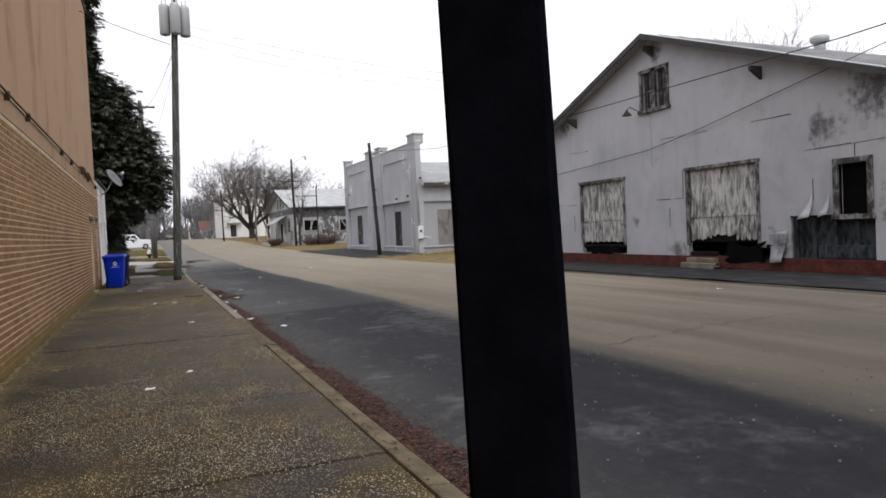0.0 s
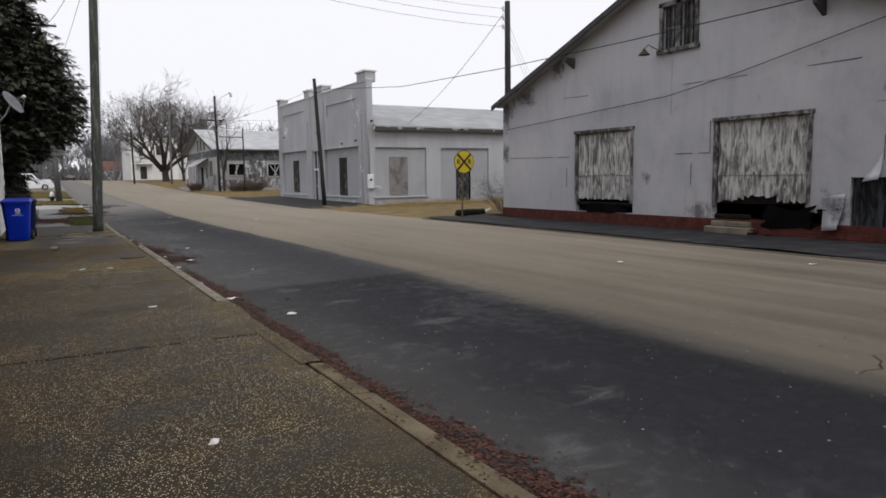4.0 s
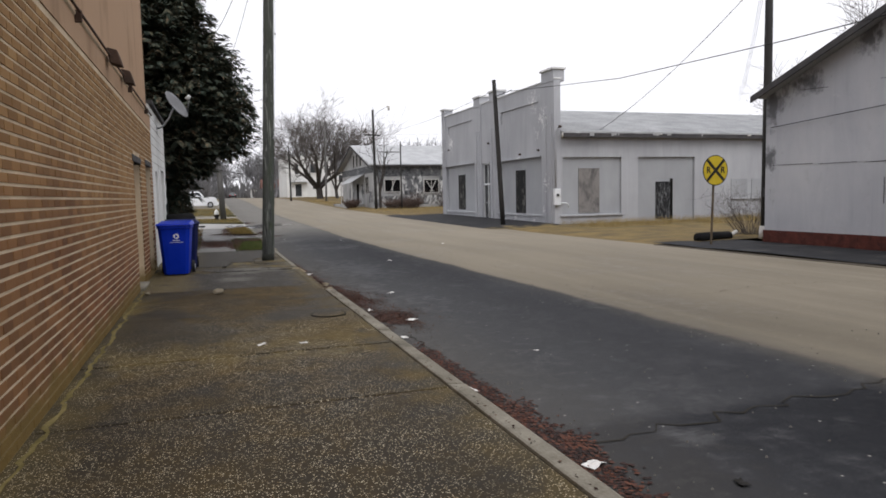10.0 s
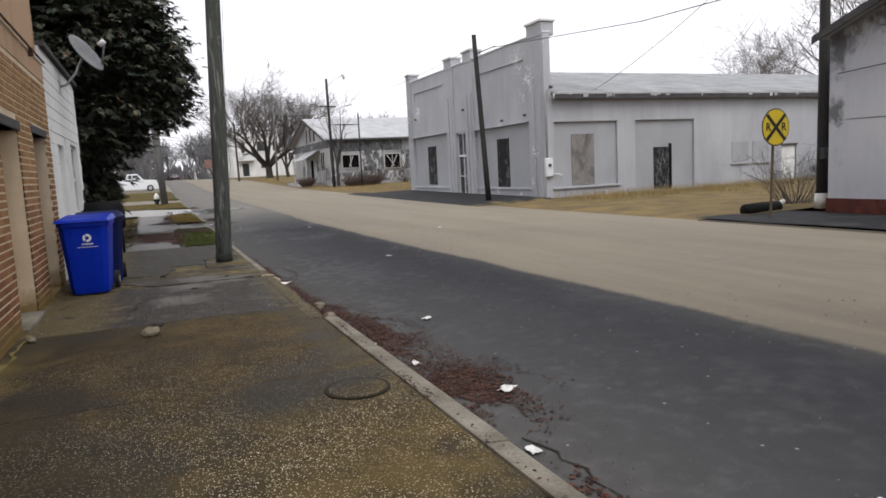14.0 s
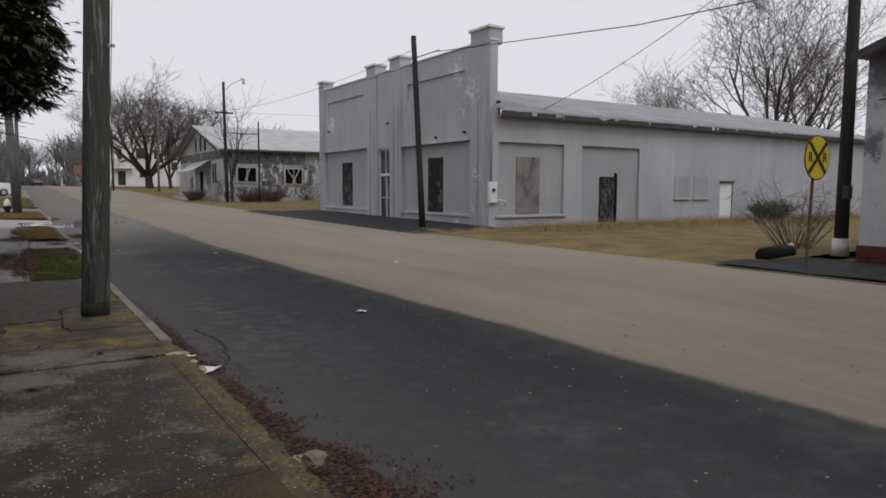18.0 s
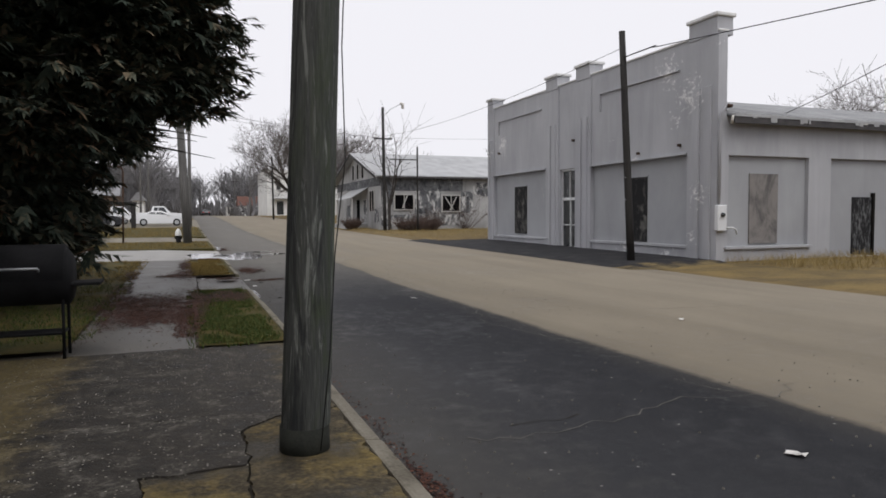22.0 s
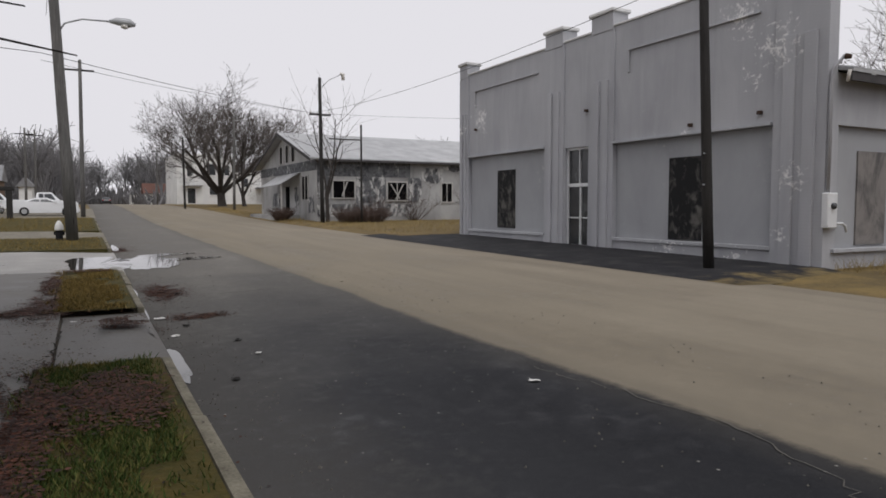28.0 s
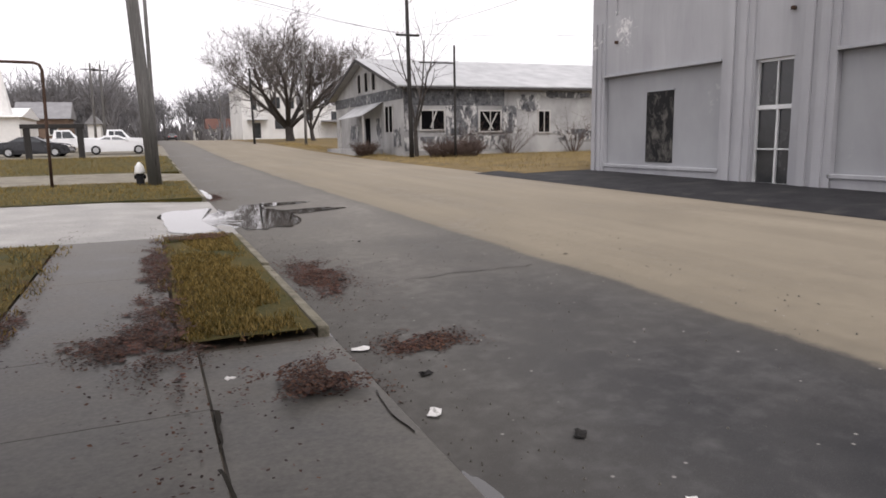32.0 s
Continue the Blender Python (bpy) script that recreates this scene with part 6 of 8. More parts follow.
# side wall fittings
bx_ = part("meter_box", Mesh().box(16.1, 16.46, Y0 - 0.16, Y0 + 0.0, 0.92, 1.72), m_meter, shop, "white electric meter box", bevel=0.02)
part("conduit", Mesh().tube([(16.24, Y0 - 0.07, 1.7), (16.24, Y0 - 0.07, 4.45), (16.3, Y0 - 0.12, 4.62), (16.36, Y0 - 0.2, 4.6)], 0.028, 8), m_wb, shop, "grey painted riser conduit", smooth=True)
part("meter_glass", Mesh().tube([(16.28, Y0 - 0.15, 1.42), (16.28, Y0 - 0.22, 1.42)], [0.075, 0.065], 14), m_glassdark, bx_, smooth=True)
part("conduit", Mesh().tube([(16.2, Y0 - 0.07, 1.7), (16.2, Y0 - 0.07, 4.1), (16.22, Y0 - 0.12, 4.5), (16.3, Y0 - 0.3, 4.75)], 0.035, 8), m_wb, shop, smooth=True)
part("conduit", Mesh().tube([(16.46, Y0 - 0.09, 1.02), (16.75, Y0 - 0.09, 1.02), (16.88, Y0 - 0.09, 0.96), (16.92, Y0 - 0.09, 0.82)], 0.03, 8), m_meter, shop, smooth=True)
part("weather_head", Mesh().tube([(16.3, Y0 - 0.3, 4.72), (16.35, Y0 - 0.42, 4.7)], [0.07, 0.05], 10), m_iron, shop, smooth=True)
part("downpipe_top", Mesh().tube([(16.5, Y0 - 0.3, 4.45), (16.5, Y0 - 0.25, 4.2)], 0.04, 8), m_ceramic, shop, "broken white pipe end", smooth=True)
bo = part("window_board", Mesh().box(17.6, 18.78, Y0 + 0.1, Y0 + 0.14, 0.5, 2.72), m_tanboard, shop, "grey-tan plywood over a window")
do = part("side_door", Mesh().box(22.15, 23.05, Y0 + 0.1, Y0 + 0.14, 0.02, 2.0), m_darkboard, shop, "blackened broken door")
part("door_post", Mesh().box(23.05, 23.15, Y0 + 0.04, Y0 + 0.14, 0.0, 2.15), m_burnt, do)
for xa, xb in ((26.9, 27.98), (28.28, 29.35)):
    wn_ = part("window", Mesh().box(xa, xb, Y0 - 0.02, Y0 + 0.02, 1.06, 2.08), m_wbpanel, shop, "boarded small window")
    part("sill", Mesh().box(xa - 0.06, xb + 0.06, Y0 - 0.08, Y0 + 0.01, 0.98, 1.06), m_wb, wn_, bevel=0.008)
wd_ = part("white_door", Mesh().box(30.35, 31.3, Y0 + 0.06, Y0 + 0.1, 0.05, 1.8), m_whitepaint, shop, "white painted side door", bevel=0.006)
part("door_hood", Mesh().box(30.25, 31.4, Y0 - 0.05, Y0 + 0.1, 1.82, 1.9), m_eave, shop)
for k in range(0, 116):
    x = SX + 0.4 + k * 0.25
    part("roof_rib", Mesh().hexa([(x, ym, 6.625), (x + 0.06, ym, 6.625), (x + 0.06, Y0 - 0.36, 4.495), (x, Y0 - 0.36, 4.495)], [(x + 0.015, ym, 6.66), (x + 0.045, ym, 6.66), (x + 0.045, Y0 - 0.36, 4.53), (x + 0.015, Y0 - 0.36, 4.53)]), m_metalroof, shop)
rng = random.Random(11)
for k in range(26):
    x = SX + 0.6 + rng.uniform(0, 27)
    part("broken_edge", Mesh().box(x, x + rng.uniform(0.05, 0.25), Y0 - 0.345, Y0 - 0.33, 4.5 - rng.uniform(0.1, 0.22), 4.47), m_metalroof if k % 3 else m_ceramic, shop)

# ---- old house details ----
m_sash = simple("weathered_sash", (0.35, 0.34, 0.32), (0.5, 0.49, 0.47), 3, 40, 0.8, 0.3)


def side_window(parent, xa, xb, za, zb):
    # near-black sheet paints the dark room behind the broken window
    w_ = part("window", Mesh().box(xa, xb, HY0 - 0.035, HY0 + 0.03, za, zb), m_dark, parent, "broken window, indoor shade painted as a black sheet")
    part("window_frame", Mesh().box(xa - 0.1, xa, HY0 - 0.05, HY0 + 0.02, za - 0.08, zb + 0.1), m_sash, w_)
    part("window_frame", Mesh().box(xb, xb + 0.1, HY0 - 0.05, HY0 + 0.02, za - 0.08, zb + 0.1), m_sash, w_)
    part("window_frame", Mesh().box(xa, xb, HY0 - 0.05, HY0 + 0.02, zb, zb + 0.1), m_sash, w_)
    part("sill", Mesh().box(xa - 0.12, xb + 0.12, HY0 - 0.1, HY0 + 0.02, za - 0.08, za), m_sash, w_)
    part("muntin", Mesh().box((xa + xb) / 2 - 0.03, (xa + xb) / 2 + 0.03, HY0 - 0.055, HY0 - 0.03, za, zb), m_sash, w_)


for xa, xb, za, zb in ((16.35, 17.85, 2.0, 3.12), (20.35, 21.8, 1.85, 3.08), (24.67, 25.48, 1.75, 3.08), (29.0, 29.9, 1.8, 3.1)):
    side_window(hs, xa, xb, za, zb)


def shingle_material(name, share):
    """Grey shingles, torn away in run-down patches to the white boards below."""
    k = Nodes(name)
    a = k.noise(None, 6, 0.7, k.scaled((1.5, 1.5, 0.9)), 0.7)
    b = k.noise(None, 5, 0.7, k.scaled((5, 5, 1.4)))
    f = k.math('ADD', k.math('MULTIPLY', a, 0.65), k.math('MULTIPLY', b, 0.35))
    grey = k.ramp(k.noise(3.5, 5, 0.7), (0.35, (0.05, 0.052, 0.057)), (0.65, (0.17, 0.174, 0.182)))
    white = k.ramp(k.noise(2.0, 5, 0.7), (0.3, (0.36, 0.355, 0.345)), (0.7, (0.6, 0.6, 0.59)))
    mask = k.ramp(f, (share - 0.03, 0.0), (share + 0.03, 1.0))
    return k.done(k.mix(mask, grey, white), 0.9, mask, 0.5, 0.01, spec=0.1)


m_shingle, m_shingleworn = shingle_material("grey_shingle", 0.6), shingle_material("torn_shingle", 0.52)
part("shingle_band", Mesh().box(HX + 0.02, 22.1, HY0 - 0.03, HY0 - 0.002, 3.45, 4.45), m_shingle, hs, "grey asphalt shingle band")
part("shingle_band", Mesh().box(HX - 0.03, HX - 0.002, HY0, HY1, 3.85, 4.55), m_shingle, hs)
for xa, xb, za, zb in ((HX + 0.02, 16.2, 1.9, 3.44), (18.0, 20.2, 1.6, 3.44), (21.95, 23.0, 1.7, 3.44), (HX + 0.02, 22.3, 0.7, 1.55)):
    part("torn_shingles", Mesh().box(xa, xb, HY0 - 0.024, HY0 - 0.002, za, zb), m_shingleworn, hs, "torn grey shingles over white boards")
for i, (cx, cz, rx, rz) in enumerate(((24.0, 3.6, 0.8, 0.5), (27.6, 1.5, 1.6, 0.35), (26.8, 4.15, 1.6, 0.2))):
    part("shingle_patch", upright_blob("y", HY0 - 0.03 - 0.004 * i, cx, cz, rx, rz, 20 + i), m_shingleworn, hs, "ragged patch of grey shingles")
for xa, za, xb, zb in ((20.5, 3.0, 21.2, 1.95), (20.9, 1.9, 21.5, 3.0), (16.9, 2.1, 17.3, 3.1)):
    part("broken_slat", Mesh().hexa([(xa, HY0 - 0.09, za), (xa + 0.09, HY0 - 0.09, za), (xa + 0.09, HY0 - 0.06, za), (xa, HY0 - 0.06, za)], [(xb, HY0 - 0.09, zb), (xb + 0.09, HY0 - 0.09, zb), (xb + 0.09, HY0 - 0.06, zb), (xb, HY0 - 0.06, zb)]), m_sash, hs)
for i, (cy, cz, ry, rz) in enumerate(((77.4, 1.5, 0.7, 0.5), (81.0, 2.2, 0.5, 0.7), (86.9, 1.9, 0.9, 0.6))):
    part("shingle_patch", upright_blob("x", HX - 0.03 - 0.004 * i, cy, cz, ry, rz, 50 + i), m_shingleworn, hs)
for y in (81.5, 83.2, 84.9):
    # black sheet paints the unlit room behind each gable opening
    w_ = part("gable_window", Mesh().box(HX - 0.01, HX + 0.02, y, y + 0.75, 4.75, 6.0), m_dark, hs, "narrow gable window with painted black indoor shade")
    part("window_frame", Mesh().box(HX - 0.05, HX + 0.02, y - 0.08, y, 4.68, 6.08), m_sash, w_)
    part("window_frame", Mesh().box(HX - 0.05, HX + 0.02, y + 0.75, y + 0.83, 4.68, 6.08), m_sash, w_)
# indoor shade of this window is a black sheet too
w_ = part("front_window", Mesh().box(HX - 0.01, HX + 0.02, 78.2, 79.6, 1.9, 3.5), m_dark, hs, "tall front window with indoor shade painted black")
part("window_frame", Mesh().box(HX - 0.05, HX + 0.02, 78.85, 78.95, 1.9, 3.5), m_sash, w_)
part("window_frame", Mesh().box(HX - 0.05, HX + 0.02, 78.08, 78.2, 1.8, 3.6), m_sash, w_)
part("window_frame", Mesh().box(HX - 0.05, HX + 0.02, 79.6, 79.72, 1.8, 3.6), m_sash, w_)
# no door leaf: a black sheet paints the shade in the doorway
part("front_door", Mesh().box(HX - 0.02, HX + 0.02, 83.0, 84.1, 0.75, 2.9), m_dark, hs, "open doorway, its shade painted as a black sheet")
part("porch_floor", Mesh().box(13.3, HX, 80.4, 88.0, 0.35, 0.8), m_house, hs, "whitewashed porch wall")
part("awning", Mesh().hexa([(13.7, 80.0, 2.95), (HX, 80.0, 3.85), (HX, 86.5, 3.75), (13.7, 86.2, 2.85)], [(13.7, 80.0, 3.0), (HX, 80.0, 3.9), (HX, 86.5, 3.8), (13.7, 86.2, 2.9)]), m_metalroof, hs, "sagging tin porch roof")
for y in (80.2, 85.9):
    part("porch_post", Mesh().box(13.8, 13.9, y, y + 0.1, 0.4, 2.98), m_sash, hs)
part("rake_board", Mesh().hexa([(HX - 0.63, 84.2, 6.8), (HX - 0.57, 84.2, 6.8), (HX - 0.57, HY0 - 0.5, 4.4), (HX - 0.63, HY0 - 0.5, 4.4)], [(HX - 0.63, 84.2, 7.02), (HX - 0.57, 84.2, 7.02), (HX - 0.57, HY0 - 0.5, 4.6), (HX - 0.63, HY0 - 0.5, 4.6)]), m_eave, hs)
part("rake_board", Mesh().hexa([(HX - 0.63, 84.2, 6.8), (HX - 0.57, 84.2, 6.8), (HX - 0.57, HY1 + 0.5, 4.4), (HX - 0.63, HY1 + 0.5, 4.4)], [(HX - 0.63, 84.2, 7.02), (HX - 0.57, 84.2, 7.02), (HX - 0.57, HY1 + 0.5, 4.6), (HX - 0.63, HY1 + 0.5, 4.6)]), m_eave, hs)
part("fascia", Mesh().box(HX, 44, HY0 - 0.52, HY0 - 0.46, 4.42, 4.56), m_eave, hs)

# ---- trees ----
m_bark = simple("grey_brown_bark", (0.028, 0.025, 0.023), (0.075, 0.066, 0.06), 4, 40, 0.95, 0.7, 0.02)
m_twig = simple("bare_twig", (0.07, 0.063, 0.06), (0.14, 0.125, 0.116), 1, 20, 0.95, 0.2)
# wood colour paled to grey: distance haze is painted in
m_hazewood = simple("haze_paled_wood", (0.12, 0.118, 0.122), (0.2, 0.196, 0.2), 0.05, 0.6, 1.0, 0.0)
m_brush = simple("dead_brush", (0.05, 0.035, 0.03), (0.12, 0.085, 0.07), 1, 15, 0.95, 0.2)


def bare_tree(seed, height, r0, limbs, spread, depth=4, kids=(5, 5, 5, 4), fork=0.14, thick=0.006):
    """Trunk and crown meshes of a leafless tree that stands at the origin."""
    rng = random.Random(seed)
    wood, crown = Mesh(), Mesh()

    def grow(p, d, length, rad, lev):
        n = 4 if lev < 3 else 2
        pts, rs, q, e = [p], [rad], p.copy(), d.copy()
        for i in range(n):
            e = (e + Vector((rng.gauss(0, 0.13), rng.gauss(0, 0.13), rng.gauss(0.02, 0.1) + (0.05 if lev < 3 else 0.0)))).normalized()
            q = q + e * (length / n)
            pts.append(q.copy())
            rs.append(max(rad * (1 - 0.62 * (i + 1) / n), thick))
        (wood if lev < 2 else crown).tube(pts, rs, (8, 6, 4, 3, 3, 3)[lev], False)
        if lev >= depth:
            return
        for k in range(kids[lev - 1] if lev else 0):
            s = 0.3 + 0.7 * (k + rng.random()) / kids[lev - 1]
            i = min(int(s * n), n - 1)
            c = pts[i].lerp(pts[i + 1], s * n - i)
            side = Vector((rng.gauss(0, 1), rng.gauss(0, 1), rng.gauss(0.25, 0.6))).normalized()
            nd = (e * 0.75 + side * 0.75).normalized()
            grow(c, nd, length * rng.uniform(0.45, 0.7), max(rs[i] * 0.55, thick), lev + 1)

    top = Vector((rng.uniform(-0.2, 0.2), rng.uniform(-0.2, 0.2), height * fork))
    wood.tube([(0, 0, -0.3), (0.02, 0, 0.1), tuple(top * 0.5), tuple(top)], [r0 * 1.5, r0 * 1.15, r0, r0 * 0.95], 12, False)
    for k in range(limbs):
        a = 2 * math.pi * (k + rng.uniform(-0.2, 0.2)) / limbs
        t = spread * rng.uniform(0.7, 1.15)
        d = Vector((math.cos(a) * t, math.sin(a) * t, 1)).normalized()
        grow(top - Vector((0, 0, rng.uniform(0, 0.25) * height * fork)), d, height * (1 - fork) * rng.uniform(0.7, 0.9), r0 * rng.uniform(0.5, 0.7), 1)
    return wood, crown


def plant(name, seed, at, label, **kw):
    wood, crown = bare_tree(seed, **kw)
    t = thing(name, (0, 0, 0), label, "tree")
    part("trunk", wood, m_bark, t, smooth=True)
    part("crown", crown, m_twig, t, "leafless twigs")
    t.matrix_basis = pose(*at)
    return t


plant("oak_tree", 3, (17.0, 122, 1.3), "large spreading bare oak beside the street", height=12.3, r0=0.5, limbs=8, spread=1.22, depth=5, kids=(7, 6, 5, 4), fork=0.15, thick=0.014)
plant("bare_tree", 8, (19.6, 121, 1.3), "slender bare tree beside the oak", height=9.5, r0=0.25, limbs=4, spread=0.45, depth=4, kids=(6, 5, 5), thick=0.014)
plant("bare_tree", 12, (15.6, 75.2, 0.35), "thin bare tree beside the house pole", height=8.2, r0=0.12, limbs=3, spread=0.16, depth=3, kids=(6, 4), fork=0.25, thick=0.008)
rt = plant("bare_tree", 21, (75.5, 66.5, 0.4), "tall bare tree behind the grey shop", height=18.5, r0=0.45, limbs=5, spread=0.42, depth=5, kids=(6, 5, 4, 3), thick=0.018)
tagged(rt, group="trees behind the shop")
TREE_SPOTS = ((96, 76, 0.95, 50), (76, 83, 0.62, 200), (99, 105, 0.8, 120))
for x, y, s, a in TREE_SPOTS:
    c = copy_thing(rt, pose(x, y, rise(y), 0, 0, a))
    c.scale = (s, s, s)

# evergreen cedar over the footpath


def cedar_material():
    k = Nodes("cedar_foliage")
    r = k.island()
    n = k.noise(0.8, 3)
    col = k.ramp(k.math('ADD', k.math('MULTIPLY', r, 0.6), k.math('MULTIPLY', n, 0.4)), (0.2, (0.03, 0.04, 0.032)), (0.5, (0.06, 0.076, 0.058)), (0.72, (0.105, 0.098, 0.066)), (0.85, (0.16, 0.1, 0.062)))
    return k.done(col, 0.9, spec=0.15)


m_cedar = cedar_material()
ce = thing("cedar_tree", (-2.9, 38.6, 0), "tall dark green cedar overhanging the footpath", "tree")
rng = random.Random(77)
trunk = Mesh().tube([(-2.9, 38.6, -0.2), (-2.9, 38.6, 1.0), (-2.85, 38.65, 5), (-2.9, 38.6, 10), (-2.9, 38.6, 14.6)], [0.34, 0.27, 0.2, 0.12, 0.02], 12)
part("trunk", trunk, m_bark, ce, smooth=True)
limbs_m, leaf_m = Mesh(), Mesh()
CEDAR_Z = (0.6, 2.0, 3.0, 4.5, 6.3, 8.5, 9.5, 11.0, 12.8, 14.6)
CEDAR_R = (2.6, 3.5, 4.6, 4.95, 4.2, 3.1, 1.8, 1.4, 1.7, 0.3)


def spray(mesh, p, d, size):
    """A flat drooping spray of scale leaves."""
    if p.x > -0.6 and (p.z < 3.9 and p.y > 37.3 or p.x > 0.3 and p.z < 2.72 + 0.25 * (p.y - 35.5)):
        return
    d = d.normalized()
    s = d.cross(Vector((0, 0, 1)))
    s = s.normalized() if s.length > 0.01 else Vector((1, 0, 0))
    up = s.cross(d)
    for k in range(11):
        t = (k + 0.3) / 11
        w = (1 - t) * 0.5 + 0.12
        sd = 1 if k % 2 else -1
        b = p + d * size * t * 0.9
        tip = b + (d * rng.uniform(0.35, 0.6) + s * sd * w * rng.uniform(0.6, 1.1) + up * rng.uniform(-0.35, 0.15)) * size
        wd = (d * 0.4 - s * sd * 0.6).normalized() * size * 0.13
        mesh.add([b - wd, b + wd, tip], [(0, 1, 2)])


for i in range(1200):
    z = 0.6 + 14.0 * (i / 1200) ** 1.25
    a = i * 2.39996 + rng.uniform(-0.3, 0.3)
    reach = float(np.interp(z, CEDAR_Z, CEDAR_R)) * (0.55 + 0.45 * math.sqrt(rng.random()))
    c = Vector((-2.9, 38.6, z))
    out = Vector((math.cos(a), math.sin(a), 0))
    if z < 2.3 and out.x * reach > 2.5:
        reach = 2.5 / out.x
    if out.x < -0.3:
        reach *= 0.85
    if out.y > 0.1 and out.x > 0.3 and 3.2 < z < 8.0:
        reach *= 0.8
    end = c + out * reach + Vector((0, 0, rng.uniform(-0.1, 0.7)))
    mid = c.lerp(end, 0.5) + Vector((0, 0, 0.25))
    if end.z < 3.9 and end.y > 37.3 and end.x > -0.6:
        end = c.lerp(end, 0.6)
        mid = c.lerp(end, 0.5) + Vector((0, 0, 0.2))
    limbs_m.tube([c, mid, end], [0.045, 0.03, 0.008], 4, False)
    for k in range(42):
        s = 0.2 + 0.8 * (k + rng.random()) / 42
        q = c.lerp(mid, s * 2) if s < 0.5 else mid.lerp(end, s * 2 - 1)
        q = q + Vector((rng.gauss(0, 0.16), rng.gauss(0, 0.16), rng.gauss(-0.05, 0.12)))
        dd = out * rng.uniform(0.5, 1.0) + Vector((rng.gauss(0, 0.5), rng.gauss(0, 0.5), rng.uniform(-0.55, 0.15)))
        spray(leaf_m, q, dd, rng.uniform(0.24, 0.46))
for i in range(520):
    z = rng.uniform(2.3, 9.0)
    a = rng.uniform(-1.5, 0.4) if i % 3 == 0 else rng.uniform(-0.85, -0.28)
    if i % 3:
        z = rng.uniform(2.75, 6.5)
    out = Vector((math.cos(a), math.sin(a), 0))
    reach = float(np.interp(z, CEDAR_Z, CEDAR_R)) * rng.uniform(0.72, 1.04)
    c = Vector((-2.9, 38.6, z))
    end = c + out * reach + Vector((0, 0, rng.uniform(-0.35, 0.5)))
    if end.z < 3.9 and end.y > 37.3 and end.x > -0.6:
        continue
    limbs_m.tube([c.lerp(end, 0.3), c.lerp(end, 0.65) + Vector((0, 0, 0.2)), end], [0.03, 0.02, 0.006], 4, False)
    for k in range(42):
        q = c.lerp(end, 0.45 + 0.55 * rng.random()) + Vector((rng.gauss(0, 0.18), rng.gauss(0, 0.18), rng.gauss(0.05, 0.13)))
        spray(leaf_m, q, out * rng.uniform(0.4, 1.0) + Vector((rng.gauss(0, 0.5), rng.gauss(0, 0.5), rng.uniform(-0.5, 0.15))), rng.uniform(0.2, 0.36))
part("limb", limbs_m, m_bark, ce)
part("crown", leaf_m, m_cedar, ce, "dense dark scale foliage")

# brush and shrubs


def shrub(name, at, rx, ry, h, n, seed, label, mat, thick=0.01):
    rng = random.Random(seed)
    m = Mesh()
    for i in range(n):
        a, r = rng.uniform(0, 6.283), math.sqrt(rng.random())
        p = Vector((math.cos(a) * r * rx * 0.6, math.sin(a) * r * ry * 0.6, 0))
        d = Vector((math.cos(a) * r * 0.9, math.sin(a) * r * 0.9, 1)).normalized()
        L = h * rng.uniform(0.6, 1.1)
        q = p + d * L * 0.5 + Vector((rng.gauss(0, 0.08), rng.gauss(0, 0.08), 0)) * h
        e = q + (d + Vector((rng.gauss(0, 0.4), rng.gauss(0, 0.4), -0.1))).normalized() * L * 0.5
        m.tube([p, q, e], [thick, thick * 0.7, thick * 0.3], 3, False)
        for k in range(4):
            b = q.lerp(e, rng.random())
            m.tube([b, b + Vector((rng.gauss(0, 1), rng.gauss(0, 1), rng.gauss(0.4, 0.6))).normalized() * L * 0.3], [thick * 0.5, thick * 0.25], 3, False)
    ob = solo(name, m, mat, label, "shrub")
    ob.matrix_basis = pose(*at)
    return ob


shrub("low_shrub", (17.4, 73.6, 0.3), 2.4, 1.0, 1.15, 420, 1, "low tangled bare brown shrub by the house", m_brush, 0.016)
shrub("bare_shrub", (18.6, 75.6, 0.3), 0.5, 0.3, 2.6, 50, 2, "leafless shrub against the house wall", m_brush, 0.014)
shrub("bare_shrub", (22.2, 75.7, 0.3), 0.5, 0.3, 2.8, 45, 3, "leafless vine shrub on the house wall", m_brush, 0.014)
shrub("bare_shrub", (27.0, 75.6, 0.3), 0.4, 0.3, 3.0, 35, 4, "leafless shrub beside the house wall", m_brush, 0.014)
shrub("bare_shrub", (17.9, 30.4, -0.05), 0.8, 0.7, 1.9, 80, 5, "scraggly grey shrub at the warehouse corner", m_twig, 0.008)
shrub("dark_bush", (32.5, 40.2, 0.0), 1.2, 0.7, 1.0, 220, 6, "dark evergreen bush by the shop side door", m_cedar, 0.02)
shrub("dark_bush", (13.6, 79.2, 0.45), 0.7, 0.7, 0.9, 200, 7, "dark bush at the porch corner", m_brush, 0.02)

# far woods: many bare trees in one object
woods = Mesh()
protos = []
for s in range(5):
    wd, cr = bare_tree(100 + s, height=14, r0=0.3, limbs=4, spread=0.35, depth=3, kids=(6, 5), fork=0.3, thick=0.05)
    vv = np.array(wd.v + cr.v)
    ff = wd.f + [tuple(i + len(wd.v) for i in q) for q in cr.f]
    protos.append((vv, ff))
rng = random.Random(9)
SPOTS = []
for i in range(330):
    y = rng.uniform(210, 330)
    x = rng.uniform(-150, 190)
    if 1 < x < 14 and y < 300:
        continue
    SPOTS.append((x, y, rng.uniform(0.6, 1.05)))
for i in range(70):
    SPOTS.append((rng.uniform(-70, -14), rng.uniform(165, 220), rng.uniform(0.5, 0.8)))
